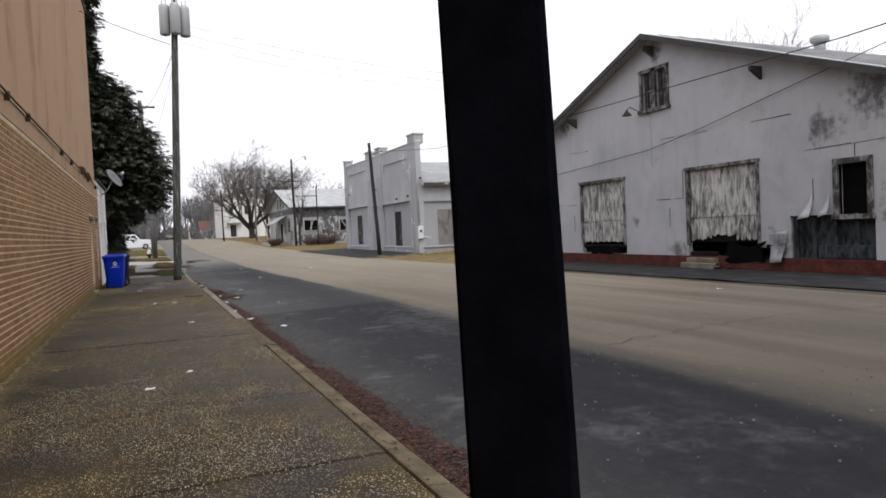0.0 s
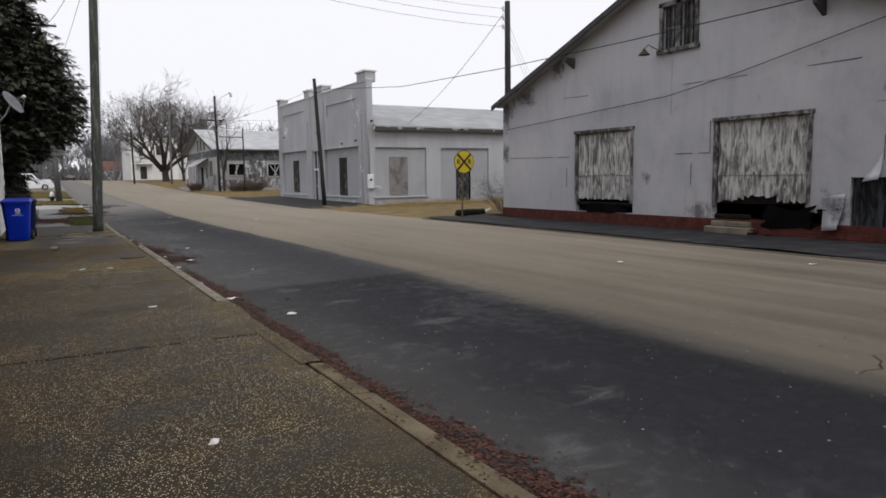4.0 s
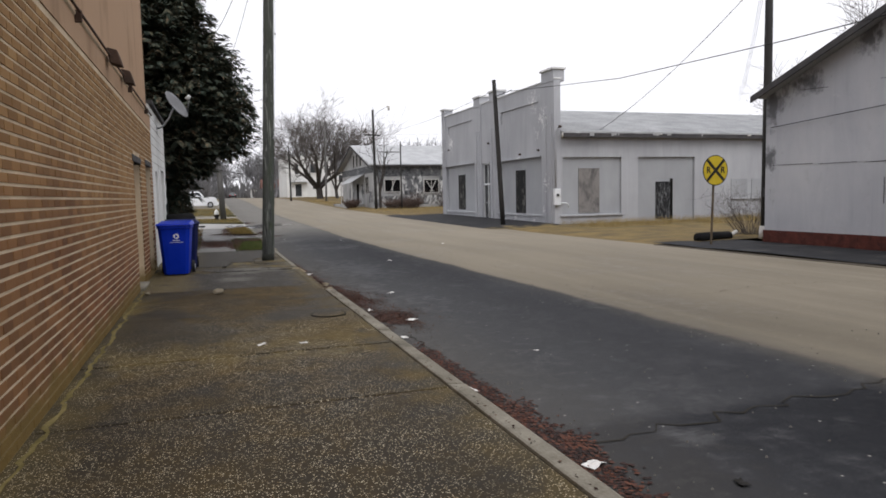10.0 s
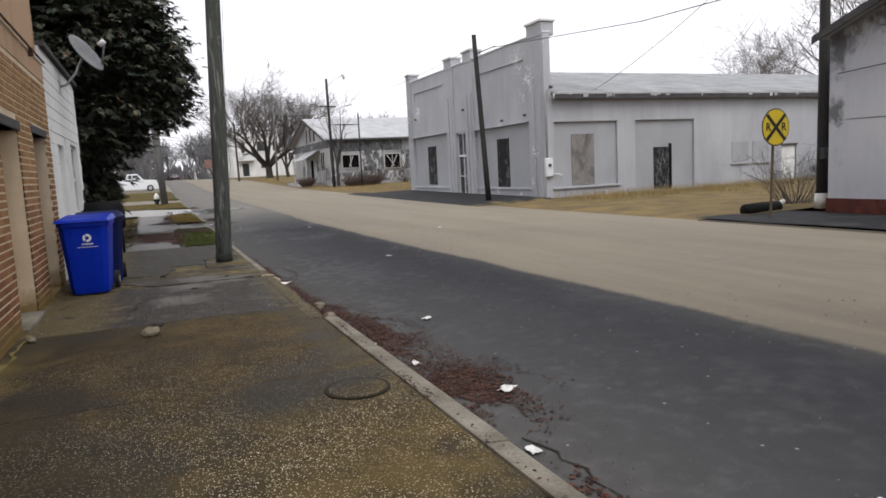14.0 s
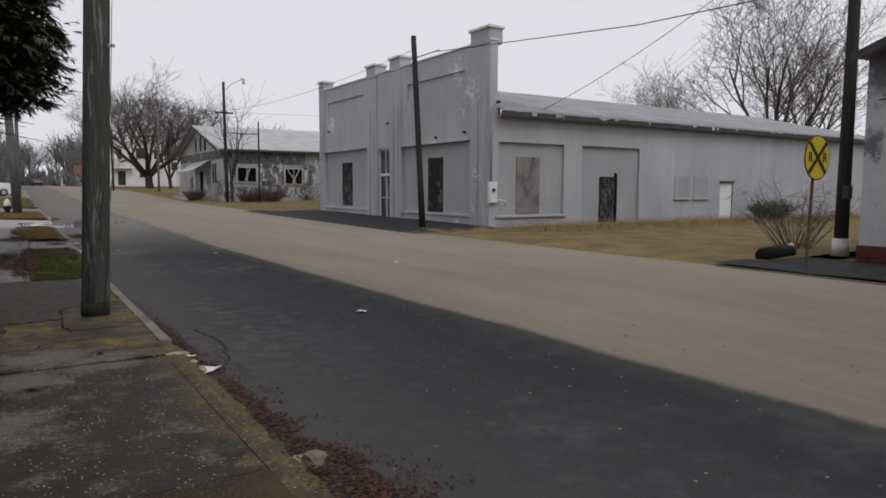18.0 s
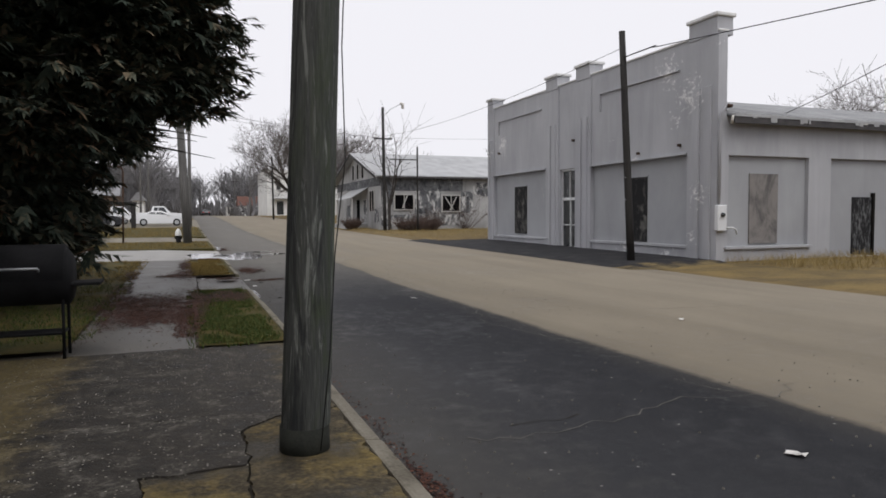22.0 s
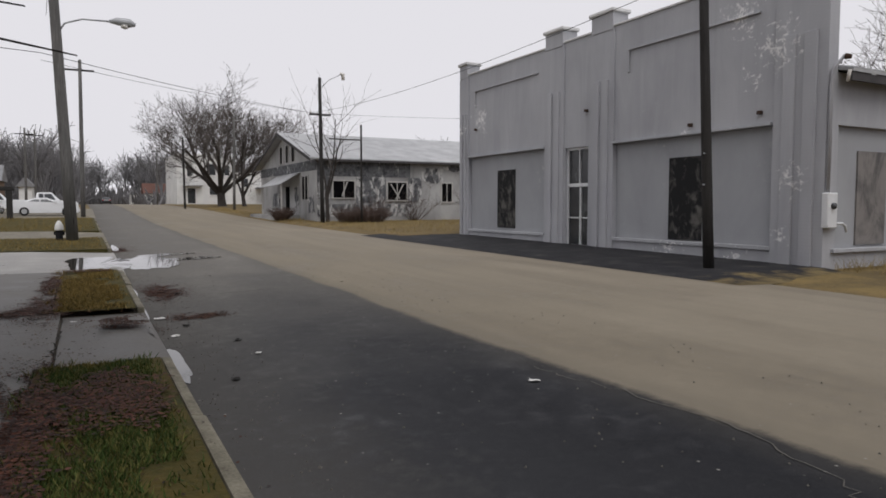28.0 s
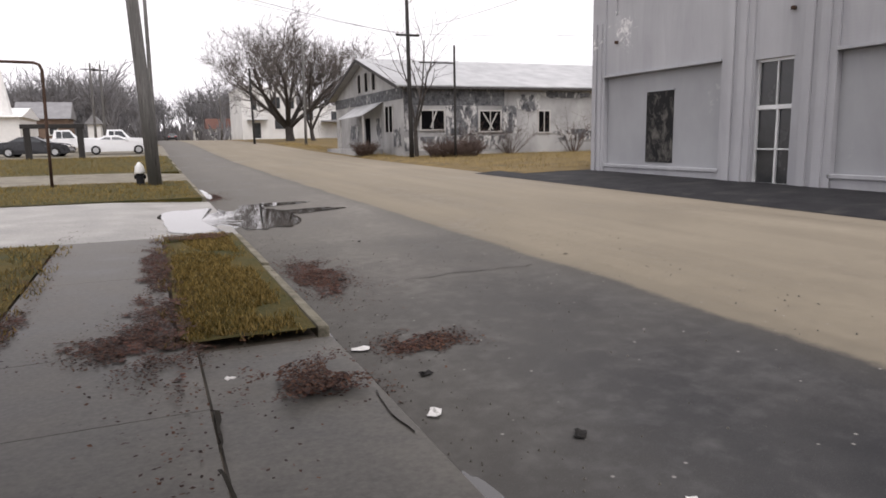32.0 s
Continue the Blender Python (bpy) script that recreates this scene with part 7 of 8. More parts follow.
for i in range(110):
    SPOTS.append((rng.uniform(-60, 60), rng.uniform(300, 350), rng.uniform(0.95, 1.3)))
for i in range(45):
    SPOTS.append((rng.choice((rng.uniform(-34, -2), rng.uniform(17, 40))), rng.uniform(225, 300), rng.uniform(0.75, 1.05)))
for i in range(45):
    SPOTS.append((rng.uniform(34, 95), rng.uniform(140, 190), rng.uniform(0.6, 0.85)))
for i in range(16):
    SPOTS.append((rng.uniform(-16, -4), rng.uniform(165, 230), rng.uniform(0.7, 1.1)))
for x, y, s in SPOTS:
    vv, ff = protos[rng.randrange(5)]
    a = rng.uniform(0, 6.283)
    ca, sa = math.cos(a), math.sin(a)
    q = vv @ np.array([[ca, sa, 0], [-sa, ca, 0], [0, 0, 1]]) * s + np.array([x, y, rise(y) - 0.3])
    o = len(woods.v)
    woods.v.extend(map(tuple, q))
    woods.f.extend(tuple(i + o for i in f) for f in ff)
# the woods' pale grey carries the painted haze
solo("far_woods", woods, m_hazewood, "band of bare winter woods, haze put into its pale grey", "woods", "stuff")
under = Mesh()
for i in range(4200):
    y = rng.uniform(205, 345)
    x = rng.uniform(-150, 190)
    if 1 < x < 14 and y < 300:
        continue
    h = rng.uniform(2, 7) if y < 290 else rng.uniform(3, 9)
    p = Vector((x, y, rise(y) - 0.3))
    for k in range(3):
        e = p + Vector((rng.gauss(0, 1.6), rng.gauss(0, 1.6), h * rng.uniform(0.6, 1)))
        under.tube([p, e], [0.35, 0.12], 3, False)
# same haze-paled colour as the trees above it
solo("far_undergrowth", under, m_hazewood, "winter undergrowth below the woods, greyed to paint haze", "woods", "stuff")

# ---- distant buildings ----
m_redroof = simple("brown_shingle_roof", (0.10, 0.055, 0.045), (0.19, 0.10, 0.08), 1.5, 15, 0.9, 0.3)
m_brownwall = simple("brown_siding", (0.13, 0.09, 0.07), (0.22, 0.16, 0.12), 1, 12, 0.9, 0.2)
m_greyroof = simple("grey_shingle_roof", (0.16, 0.16, 0.165), (0.26, 0.26, 0.265), 1, 12, 0.9, 0.2)


def block(name, x0, x1, y0, y1, h, wall, roofm, label, gable=0.0, along_x=True, windows=(), door=None):
    z = rise((y0 + y1) / 2) - 0.1
    t = thing(name, (x0, y0, z), label, "building")
    part("wall", Mesh().box(x0, x1, y0, y1, z, z + h), wall, t)
    if gable:
        if along_x:
            ymid = (y0 + y1) / 2
            r = Mesh().add([(x0 - 0.4, y0 - 0.5, z + h - 0.15), (x1 + 0.4, y0 - 0.5, z + h - 0.15), (x1 + 0.4, y1 + 0.5, z + h - 0.15), (x0 - 0.4, y1 + 0.5, z + h - 0.15), (x0 - 0.4, ymid, z + h + gable), (x1 + 0.4, ymid, z + h + gable)],
                           [(0, 1, 5, 4), (2, 3, 4, 5), (0, 4, 3), (1, 2, 5), (3, 2, 1, 0)])
        else:
            xm = (x0 + x1) / 2
            r = Mesh().add([(x0 - 0.5, y0 - 0.4, z + h - 0.15), (x1 + 0.5, y0 - 0.4, z + h - 0.15), (x1 + 0.5, y1 + 0.4, z + h - 0.15), (x0 - 0.5, y1 + 0.4, z + h - 0.15), (xm, y0 - 0.4, z + h + gable), (xm, y1 + 0.4, z + h + gable)],
                           [(0, 4, 5, 3), (1, 2, 5, 4), (0, 1, 4), (2, 3, 5), (3, 2, 1, 0)])
        part("roof", r, roofm, t)
    else:
        part("coping", Mesh().box(x0 - 0.1, x1 + 0.1, y0 - 0.1, y1 + 0.1, z + h, z + h + 0.15), wall, t)
    for xa, xb, za, zb in windows:
        w_ = part("window", Mesh().box(xa, xb, y0 - 0.02, y0 + 0.05, z + za, z + zb), m_glassdark, t, "dark window")
        part("window_frame", Mesh().box(xa - 0.1, xa, y0 - 0.06, y0 + 0.02, z + za - 0.1, z + zb + 0.1), m_whitepaint, w_)
        part("window_frame", Mesh().box(xb, xb + 0.1, y0 - 0.06, y0 + 0.02, z + za - 0.1, z + zb + 0.1), m_whitepaint, w_)
        part("sill", Mesh().box(xa - 0.15, xb + 0.15, y0 - 0.12, y0 + 0.02, z + za - 0.12, z + za), m_whitepaint, w_)
    return t


wb2 = block("white_building", 14.6, 23.2, 148, 164, 8.0, m_white, m_white, "white stuccoed two-storey flat-roofed building", windows=((16.2, 16.9, 4.6, 6.4), (19.2, 20.6, 4.8, 6.6), (22.0, 22.8, 4.8, 6.4), (19.6, 21.4, 1.6, 3.0), (16.2, 17.4, 0.2, 2.6)))
part("door_canopy", Mesh().box(15.4, 18.4, 147.0, 148.0, rise(150) + 2.9, rise(150) + 3.0), m_greyroof, wb2)
block("white_annex_far", 23.4, 32.5, 149, 160, 5.2, m_white, m_greyroof, "low white wing beside the two-storey building", windows=((25.0, 26.0, 3.0, 4.4), (29.0, 30.0, 3.0, 4.4)))
part("lean_to_roof", Mesh().box(27.2, 33.5, 146.5, 149.0, rise(148) + 2.6, rise(148) + 2.85), m_greyroof, wb2)
block("bungalow", 15.5, 21.5, 225, 233, 3.0, m_whitepaint, m_redroof, "small white house with a brown shingle roof", 2.6, True, ((16.2, 17.2, 1.0, 2.2), (18.5, 20.5, 0.3, 2.4)))
block("bungalow", 13.6, 15.2, 250, 258, 3.0, m_whitepaint, m_greyroof, "small white cottage far down the street", 2.0, False)
block("brown_house", -16, -9.5, 150, 158, 3.6, m_brownwall, m_greyroof, "brown house with grey roof behind the parking lot", 2.4, True, ((-14.5, -13.5, 1.2, 2.6), (-12, -11, 1.2, 2.6)))
ch = block("white_chapel", -34, -13.0, 132, 146, 3.4, m_whitepaint, m_whitepaint, "long white chapel with a slim steeple", 1.2, True)
part("steeple", Mesh().tube([(-14.6, 133.5, 5.0), (-14.6, 133.5, 6.2), (-14.6, 133.5, 10.6)], [0.85, 0.7, 0.03], 8), m_whitepaint, ch, "pointed white steeple")
block("white_cottage", -8.5, -6.5, 170, 176, 3.2, m_whitepaint, m_greyroof, "small white cottage among the trees", 1.6, False)

# ---- parked cars ----
m_carwhite = simple("white_car_paint", (0.62, 0.63, 0.64), (0.72, 0.73, 0.74), 0.5, 8, 0.3, 0.0, spec=0.5)
m_cardark = simple("dark_car_paint", (0.012, 0.013, 0.016), (0.025, 0.026, 0.03), 0.5, 8, 0.25, 0.0, spec=0.5)
m_carglass = simple("car_glass", (0.02, 0.024, 0.028), (0.04, 0.045, 0.05), 0.5, 8, 0.08, 0.0, spec=0.6)
m_lamp_red = simple("tail_lamp_red", (0.25, 0.01, 0.01), (0.35, 0.02, 0.02), 3, 30, 0.3, 0.0)
m_rim = simple("alloy_rim", (0.4, 0.41, 0.42), (0.55, 0.56, 0.57), 3, 30, 0.35, 0.0, metal=0.6)
PROF = {"coupe": ([(-2.25, 0.35), (-2.28, 0.62), (-2.15, 0.92), (-1.5, 0.97), (-0.85, 1.02), (0.75, 0.95), (1.75, 0.84), (2.2, 0.68), (2.27, 0.42), (2.15, 0.25), (-2.1, 0.25)], [(-1.45, 0.96), (-0.75, 1.31), (0.1, 1.34), (0.95, 0.93)]),
        "pickup": ([(-2.6, 0.5), (-2.6, 1.05), (-0.6, 1.05), (0.9, 1.05), (2.3, 0.98), (2.5, 0.8), (2.5, 0.45), (-2.5, 0.42)], [(-0.6, 1.04), (-0.45, 1.68), (0.55, 1.7), (1.15, 1.04)])}


def car(x, y, z, turn, kind, paint, label):
    t = thing("parked_car", (0, 0, 0), label, "car")
    body, cabin = PROF[kind]
    def loft(prof, half, inset):
        m = Mesh()
        n = len(prof)
        for w in (-half, half):
            for px_, pz in prof:
                k = max(0.0, pz - 0.7) * inset
                m.v.append((px_, w - math.copysign(k, w), pz))
        m.f += [tuple(range(n)), tuple(reversed(range(n, 2 * n)))] + [(i, (i + 1) % n + 0, (i + 1) % n + n, i + n) for i in range(n)]
        m.f = [tuple(reversed(q)) for q in m.f]
        return m
    part("body", loft(body, 0.86, 0.12), paint, t, bevel=0.04, seg=2)
    cab = part("cabin", loft([(cabin[0][0], cabin[0][1])] + cabin[1:], 0.8, 0.32), paint, t, bevel=0.03, seg=2)
    (xa, za), (xb, zb), (xc, zc), (xd, zd) = cabin
    for sy in (-1, 1):
        for q in ((xa + 0.25, xb + 0.1, (xb + xc) / 2 - 0.05), ((xb + xc) / 2 + 0.02, xc, xd - 0.25)):
            y0_, y1_ = sy * 0.745, sy * 0.625
            zt, zl = zb - 0.08, za + 0.03
            part("side_window", Mesh().hexa([(q[0] if q[0] < q[1] - 0.2 else q[0], y0_, zl), (q[2], y0_, zl), (q[2], y0_ - sy * 0.02, zl), (q[0], y0_ - sy * 0.02, zl)], [(max(q[0], xb + 0.02), y1_ + sy * 0.03, zt), (min(q[2], xc + 0.02), y1_ + sy * 0.03, zt), (min(q[2], xc + 0.02), y1_, zt), (max(q[0], xb + 0.02), y1_, zt)]), m_carglass, cab, "dark side glass")
    for wx in (-1.38, 1.4):
        for sy in (-1, 1):
            wh = part("wheel", Mesh().tube([(wx, sy * 0.7, 0.32), (wx, sy * 0.89, 0.32)], 0.32, 20), m_rubber, t)
            part("rim", Mesh().tube([(wx, sy * 0.86, 0.32), (wx, sy * 0.9, 0.32)], [0.2, 0.19], 14), m_rim, wh)
    for sy in (-0.6, 0.6):
        part("headlight", Mesh().box(2.1, 2.24, sy - 0.2, sy + 0.2, 0.62, 0.74), m_ceramic, t, bevel=0.02)
        part("tail_light", Mesh().box(-2.29, -2.2, sy - 0.2, sy + 0.2, 0.68, 0.82), m_lamp_red, t, bevel=0.02)
    part("bumper", Mesh().box(2.15, 2.3, -0.8, 0.8, 0.32, 0.5), paint, t, bevel=0.04)
    part("mirror", Mesh().box(0.6, 0.75, -0.95, -0.84, 0.98, 1.1), paint, t, bevel=0.02)
    t.matrix_basis = pose(x, y, z, 0, 0, turn)
    return t


car(-1.25, 92.2, rise(92) - 0.02, 3, "coupe", m_carwhite, "white two-door car parked side-on in the lot")
car(-1.6, 98.5, rise(98) - 0.02, 0, "pickup", m_carwhite, "white pickup truck parked behind the car")
car(-6.2, 90.5, rise(90) - 0.02, -8, "coupe", m_cardark, "dark car parked beside the timber frame")
car(-5.2, 97.0, rise(97) - 0.02, 4, "pickup", m_carwhite, "white van-like truck in the lot")
car(5.4, 186, rise(186) + 0.0, 90, "coupe", m_cardark, "dark car far down the street")

# timber frame, pipe frame, hydrant
fr = thing("timber_frame", (-4.6, 85.5, 0.5), "dark weathered timber sign frame on two posts", "sign frame")
for x in (-6.1, -3.2):
    part("post", Mesh().box(x, x + 0.35, 85.4, 85.7, 0.4, 2.55), m_poledark, fr, bevel=0.02)
part("beam", Mesh().box(-6.25, -2.75, 85.38, 85.72, 2.45, 2.72), m_poledark, fr, bevel=0.02)
pf = thing("pipe_frame", (-1.87, 60, 0.2), "rusty pipe post with a bent top arm", "post")
part("pipe", Mesh().tube([(-1.87, 60, 0.1), (-1.84, 60, 2.0), (-1.8, 60, 3.6), (-1.86, 60, 3.76), (-2.0, 60, 3.82), (-4.5, 60, 3.85)], 0.045, 8), m_iron, pf, smooth=True)
part("pipe", Mesh().tube([(-4.5, 60, 3.85), (-4.6, 60, 3.8), (-4.62, 60, 0.1)], 0.045, 8), m_iron, pf, smooth=True)
hy = thing("fire_hydrant", (0.55, 59.8, 0.2), "fire hydrant with white bonnet and black barrel", "hydrant")
part("barrel", Mesh().tube([(0.55, 59.8, 0.15), (0.55, 59.8, 0.2), (0.55, 59.8, 0.22), (0.55, 59.8, 0.55)], [0.17, 0.17, 0.12, 0.12], 14), m_black, hy, smooth=True)
part("bonnet", Mesh().tube([(0.55, 59.8, 0.55), (0.55, 59.8, 0.6), (0.55, 59.8, 0.75), (0.55, 59.8, 0.84), (0.55, 59.8, 0.9)], [0.15, 0.15, 0.13, 0.08, 0.03], 14), m_whitepaint, hy, smooth=True)
for dx in (-0.17, 0.17):
    part("nozzle", Mesh().tube([(0.55, 59.8, 0.45), (0.55 + dx, 59.8, 0.45)], 0.06, 10), m_black, hy, smooth=True)
# debris by the crossing sign
lg = Mesh().tube([(14.6, 29.2, 0.02), (15.4, 29.35, 0.02), (16.0, 29.4, 0.03)], [0.16, 0.17, 0.15], 12)
solo("black_pipe", lg, m_black, "length of black drain pipe lying by the sign", "pipe", smooth=True)
solo("white_pipe", Mesh().tube([(16.05, 29.5, 0.0), (16.55, 29.7, 0.12)], 0.07, 10), m_ceramic, "short white plastic pipe on the ground", "pipe", smooth=True)

# ---- soil, cracks, puddles, litter ----
part("soil_bed", Mesh().box(-12, 1.94, 32.7, 47.6, -0.3, -0.03), m_dirt, lawn)
for x0_, y0_, y1_ in ((-12, 54.2, 61.0), (-16, 67.0, 86.0)):
    part("soil_bed", Mesh().hexa([(x0_, y0_, -0.3), (1.94, y0_, -0.3), (1.94, y1_, -0.3), (x0_, y1_, -0.3)], [(x0_, y0_, rise(y0_) - 0.004), (1.94, y0_, rise(y0_) - 0.004), (1.94, y1_, rise(y1_) - 0.004), (x0_, y1_, rise(y1_) - 0.004)]), m_turf, lawn)


def water_material():
    k = Nodes("standing_water")
    n = k.noise(0.9, 3)
    return k.done(k.ramp(n, (0.3, (0.02, 0.019, 0.017)), (0.7, (0.04, 0.038, 0.034))), 0.03, k.noise(6, 2), 0.02, 0.002, spec=1.0)


m_water = water_material()


def blob(cx, cy, rx, ry, seed, z, n=40, rough=0.35):
    rng = Vector((seed * 7.3, seed * 3.1, 0))
    pts = []
    for i in range(n):
        a = 2 * math.pi * i / n
        k = 1 + rough * noise.noise(rng + Vector((math.cos(a) * 1.6, math.sin(a) * 1.6, 0))) + min(0.15, rough * 0.4) * noise.noise(rng + Vector((math.cos(a) * 5, math.sin(a) * 5, 3)))
        x, y = cx + rx * k * math.cos(a), cy + ry * k * math.sin(a)
        pts.append((x, y, z(x, y) if callable(z) else z))
    m = Mesh()
    m.add(pts + [(cx, cy, z(cx, cy) if callable(z) else z)], [(i, (i + 1) % n, n) for i in range(n)])
    return m


def near_z(x, y):
    if x > 2.0:
        return road_z(x, y)
    if 0.94 < x < 2.05 and 38.66 < y < 41.85:
        return -0.02
    if 47.6 < y < 54.2:
        return rise(y) - 0.01 - 0.1 * max(0, (x + 0.2) / 2.3)
    return rise(y)


PUDDLES = [(1.65, 50.2, 0.75, 2.3, 1), (2.75, 50.4, 0.65, 1.9, 2), (3.7, 50.9, 0.8, 0.35, 3), (2.11, 38.85, 0.085, 0.75, 5), (2.02, 40.25, 0.05, 0.35, 6), (2.06, 42.4, 0.04, 0.8, 7), (2.07, 44.6, 0.045, 0.7, 8), (2.2, 56.5, 0.1, 1.6, 9), (3.4, 52.6, 0.8, 0.3, 10)]
for cx, cy, rx, ry, s in PUDDLES:
    ob = solo("puddle", blob(cx, cy, rx, ry, s, lambda x, y: near_z(x, y) + 0.012, 60, 0.2 if rx < 0.1 else 0.35), m_water, "shallow rain puddle reflecting the white sky", "water", "structure")

def ground_z(x, y):
    if x > (2.08 if y < 14 else 2.02):
        return road_z(x, y) + 0.005
    if 0.94 < x < 2.05 and 38.66 < y < 41.85:
        return -0.014
    if y > 32.7 and (x > 0.93 or x < -0.39):
        return rise(y) + 0.05
    return rise(y) + 0.009 if y > 32.7 else 0.018


def mulch_material():
    k = Nodes("rotting_leaf_mulch")
    f = k.math('ADD', k.math('MULTIPLY', k.island(), 0.6), k.math('MULTIPLY', k.noise(5, 4), 0.4))
    return k.done(k.ramp(f, (0.2, (0.014, 0.006, 0.004)), (0.5, (0.04, 0.014, 0.009)), (0.8, (0.105, 0.038, 0.021))), 0.8, spec=0.3)


m_mulch = mulch_material()
for i, (cx, cy, rx, ry) in enumerate(((2.28, 6.4, 0.16, 1.5), (2.28, 8.6, 0.17, 1.3), (2.24, 11.2, 0.13, 1.5), (2.23, 13.2, 0.13, 1.3), (2.3, 15.3, 0.17, 1.2), (2.25, 17.4, 0.12, 1.2), (2.4, 20.5, 0.25, 0.45), (2.3, 22.3, 0.2, 0.65), (2.2, 23.7, 0.13, 0.6),
                                     (2.14, 25.3, 0.08, 1.1), (2.12, 27.6, 0.06, 1.0), (2.5, 44.4, 0.22, 0.75), (2.72, 41.55, 0.2, 0.16), (1.7, 40.85, 0.2, 0.16), (0.82, 45.2, 0.13, 1.3), (0.8, 42.6, 0.2, 0.8), (0.55, 42.1, 0.28, 0.25),
                                     (0.97, 41.2, 0.05, 0.35), (0.97, 36.3, 0.17, 1.6), (0.25, 36.5, 0.6, 1.6), (0.45, 35.2, 0.4, 0.7), (-0.15, 37.2, 0.25, 0.8), (1.45, 37.2, 0.28, 0.6), (0.85, 34.2, 0.12, 0.7), (1.55, 37.5, 0.25, 0.5), (-0.32, 42.4, 0.12, 0.9), (-0.3, 39.2, 0.12, 1.2), (1.3, 47.2, 0.4, 0.25), (2.3, 55.5, 0.2, 0.9))):
    mm, cell = Mesh(), 0.026
    mr = random.Random(60 + i)
    for gx_ in frange(cx - rx * 1.7, cx + rx * 1.7, cell):
        for gy_ in frange(cy - ry * 1.7, cy + ry * 1.7, cell):
            d = math.hypot((gx_ - cx) / rx, (gy_ - cy) / ry) + 0.75 * noise.noise(Vector((gx_ * 3.2, gy_ * 2.4, i))) + 0.5 * noise.noise(Vector((gx_ * 13, gy_ * 11, i + 5)))
            if d > 1.0 + mr.uniform(-0.2, 0.35):
                continue
            x, y, a, q = gx_ + mr.uniform(-0.01, 0.01), gy_ + mr.uniform(-0.01, 0.01), mr.uniform(0, 6.28), cell * mr.uniform(0.5, 0.95)
            z = ground_z(x, y) + mr.uniform(0.0, 0.006)
            u, v = math.cos(a) * q, math.sin(a) * q
            mm.add([(x - u, y - v, z), (x + v * 0.8, y - u * 0.8, z + mr.uniform(-0.001, 0.005)), (x + u, y + v, z), (x - v * 0.8, y + u * 0.8, z + mr.uniform(-0.001, 0.005))], [(0, 1, 2, 3)])
    solo("leaf_mulch", mm, m_mulch, "dark rotting leaf mulch on the ground", "leaves", "structure")

m_crack = simple("dirt_filled_crack", (0.012, 0.011, 0.009), (0.035, 0.03, 0.022), 4, 40, 0.95, 0.4)
m_palecrack = simple("pale_sealed_crack", (0.07, 0.067, 0.06), (0.15, 0.142, 0.128), 4, 40, 0.9, 0.4)
m_moss = simple("mossy_crack_edge", (0.09, 0.072, 0.02), (0.22, 0.175, 0.075), 5, 40, 0.95, 0.5)


def crack(pts, w, mat, z, seed, jag=0.05, label="jagged crack filled with dirt"):
    rng = random.Random(seed)
    line = []
    for (xa, ya), (xb, yb) in zip(pts, pts[1:]):
        n = max(2, int(math.hypot(xb - xa, yb - ya) / 0.12))
        for i in range(n):
            s = i / n
            line.append((xa + (xb - xa) * s + rng.gauss(0, jag * 0.5), ya + (yb - ya) * s + rng.gauss(0, jag)))
    line.append(pts[-1])
    m = Mesh()
    for i, (x, y) in enumerate(line):
        (x0, y0), (x1, y1) = line[max(i - 1, 0)], line[min(i + 1, len(line) - 1)]
        L = math.hypot(x1 - x0, y1 - y0) or 1
        nx, ny = -(y1 - y0) / L, (x1 - x0) / L
        k = w * 0.5 * rng.uniform(0.3, 1.2)
        zz = z(x, y) if callable(z) else z
        m.v += [(x + nx * k, y + ny * k, zz), (x - nx * k, y - ny * k, zz)]
    m.f += [(2 * i, 2 * i + 1, 2 * i + 3, 2 * i + 2) for i in range(len(line) - 1)]
    return solo("crack", m, mat, label, "crack", "structure")


rz = lambda x, y: road_z(x, y) + 0.006
pz = lambda x, y: 0.017
for i, (pts, w, mat, z) in enumerate([
        ([(2.3, 15.45), (3.6, 15.55), (5.0, 15.6), (6.7, 15.5)], 0.02, m_crack, rz), ([(2.6, 29.1), (3.6, 29.0), (4.6, 29.3), (5.3, 29.1), (5.8, 29.3)], 0.011, m_palecrack, rz),
        ([(4.9, 29.9), (5.1, 29.3)], 0.009, m_palecrack, rz), ([(3.3, 43.6), (4.0, 43.7), (4.9, 43.65)], 0.015, m_crack, rz), ([(3.0, 29.25), (3.6, 29.3)], 0.015, m_crack, rz),
        ([(2.2, 17.2), (2.35, 18.6), (2.3, 19.4)], 0.02, m_crack, rz), ([(5.1, 31.7), (4.7, 33.5), (5.2, 35), (5.0, 37)], 0.013, m_palecrack, rz), ([(2.2, 26.2), (2.5, 27.2), (2.4, 28.2)], 0.022, m_crack, rz),
        ([(7.0, 20), (9, 20.4), (11, 20.1)], 0.012, m_crack, rz), ([(7.5, 33.6), (9.4, 33.4)], 0.012, m_crack, rz), ([(5.6, 8.5), (8.5, 8.9), (12.4, 8.6)], 0.012, m_crack, rz),
        ([(-0.6, 18.8), (0.3, 18.62), (0.9, 18.65), (1.6, 18.4), (1.8, 18.42)], 0.012, m_crack, pz), 
        ([(0.0, 24.6), (0.2, 25.6), (0.6, 26.1), (0.6, 24.6), (0.3, 24.3)], 0.011, m_crack, pz),
        ([(0.4, 12.2), (1.2, 12.3)], 0.012, m_crack, pz), ([(1.09, 38.7), (1.05, 39.6), (1.06, 40.7), (0.95, 41.9)], 0.028, m_crack, pz)]):
    crack(pts, w, mat, z, i)
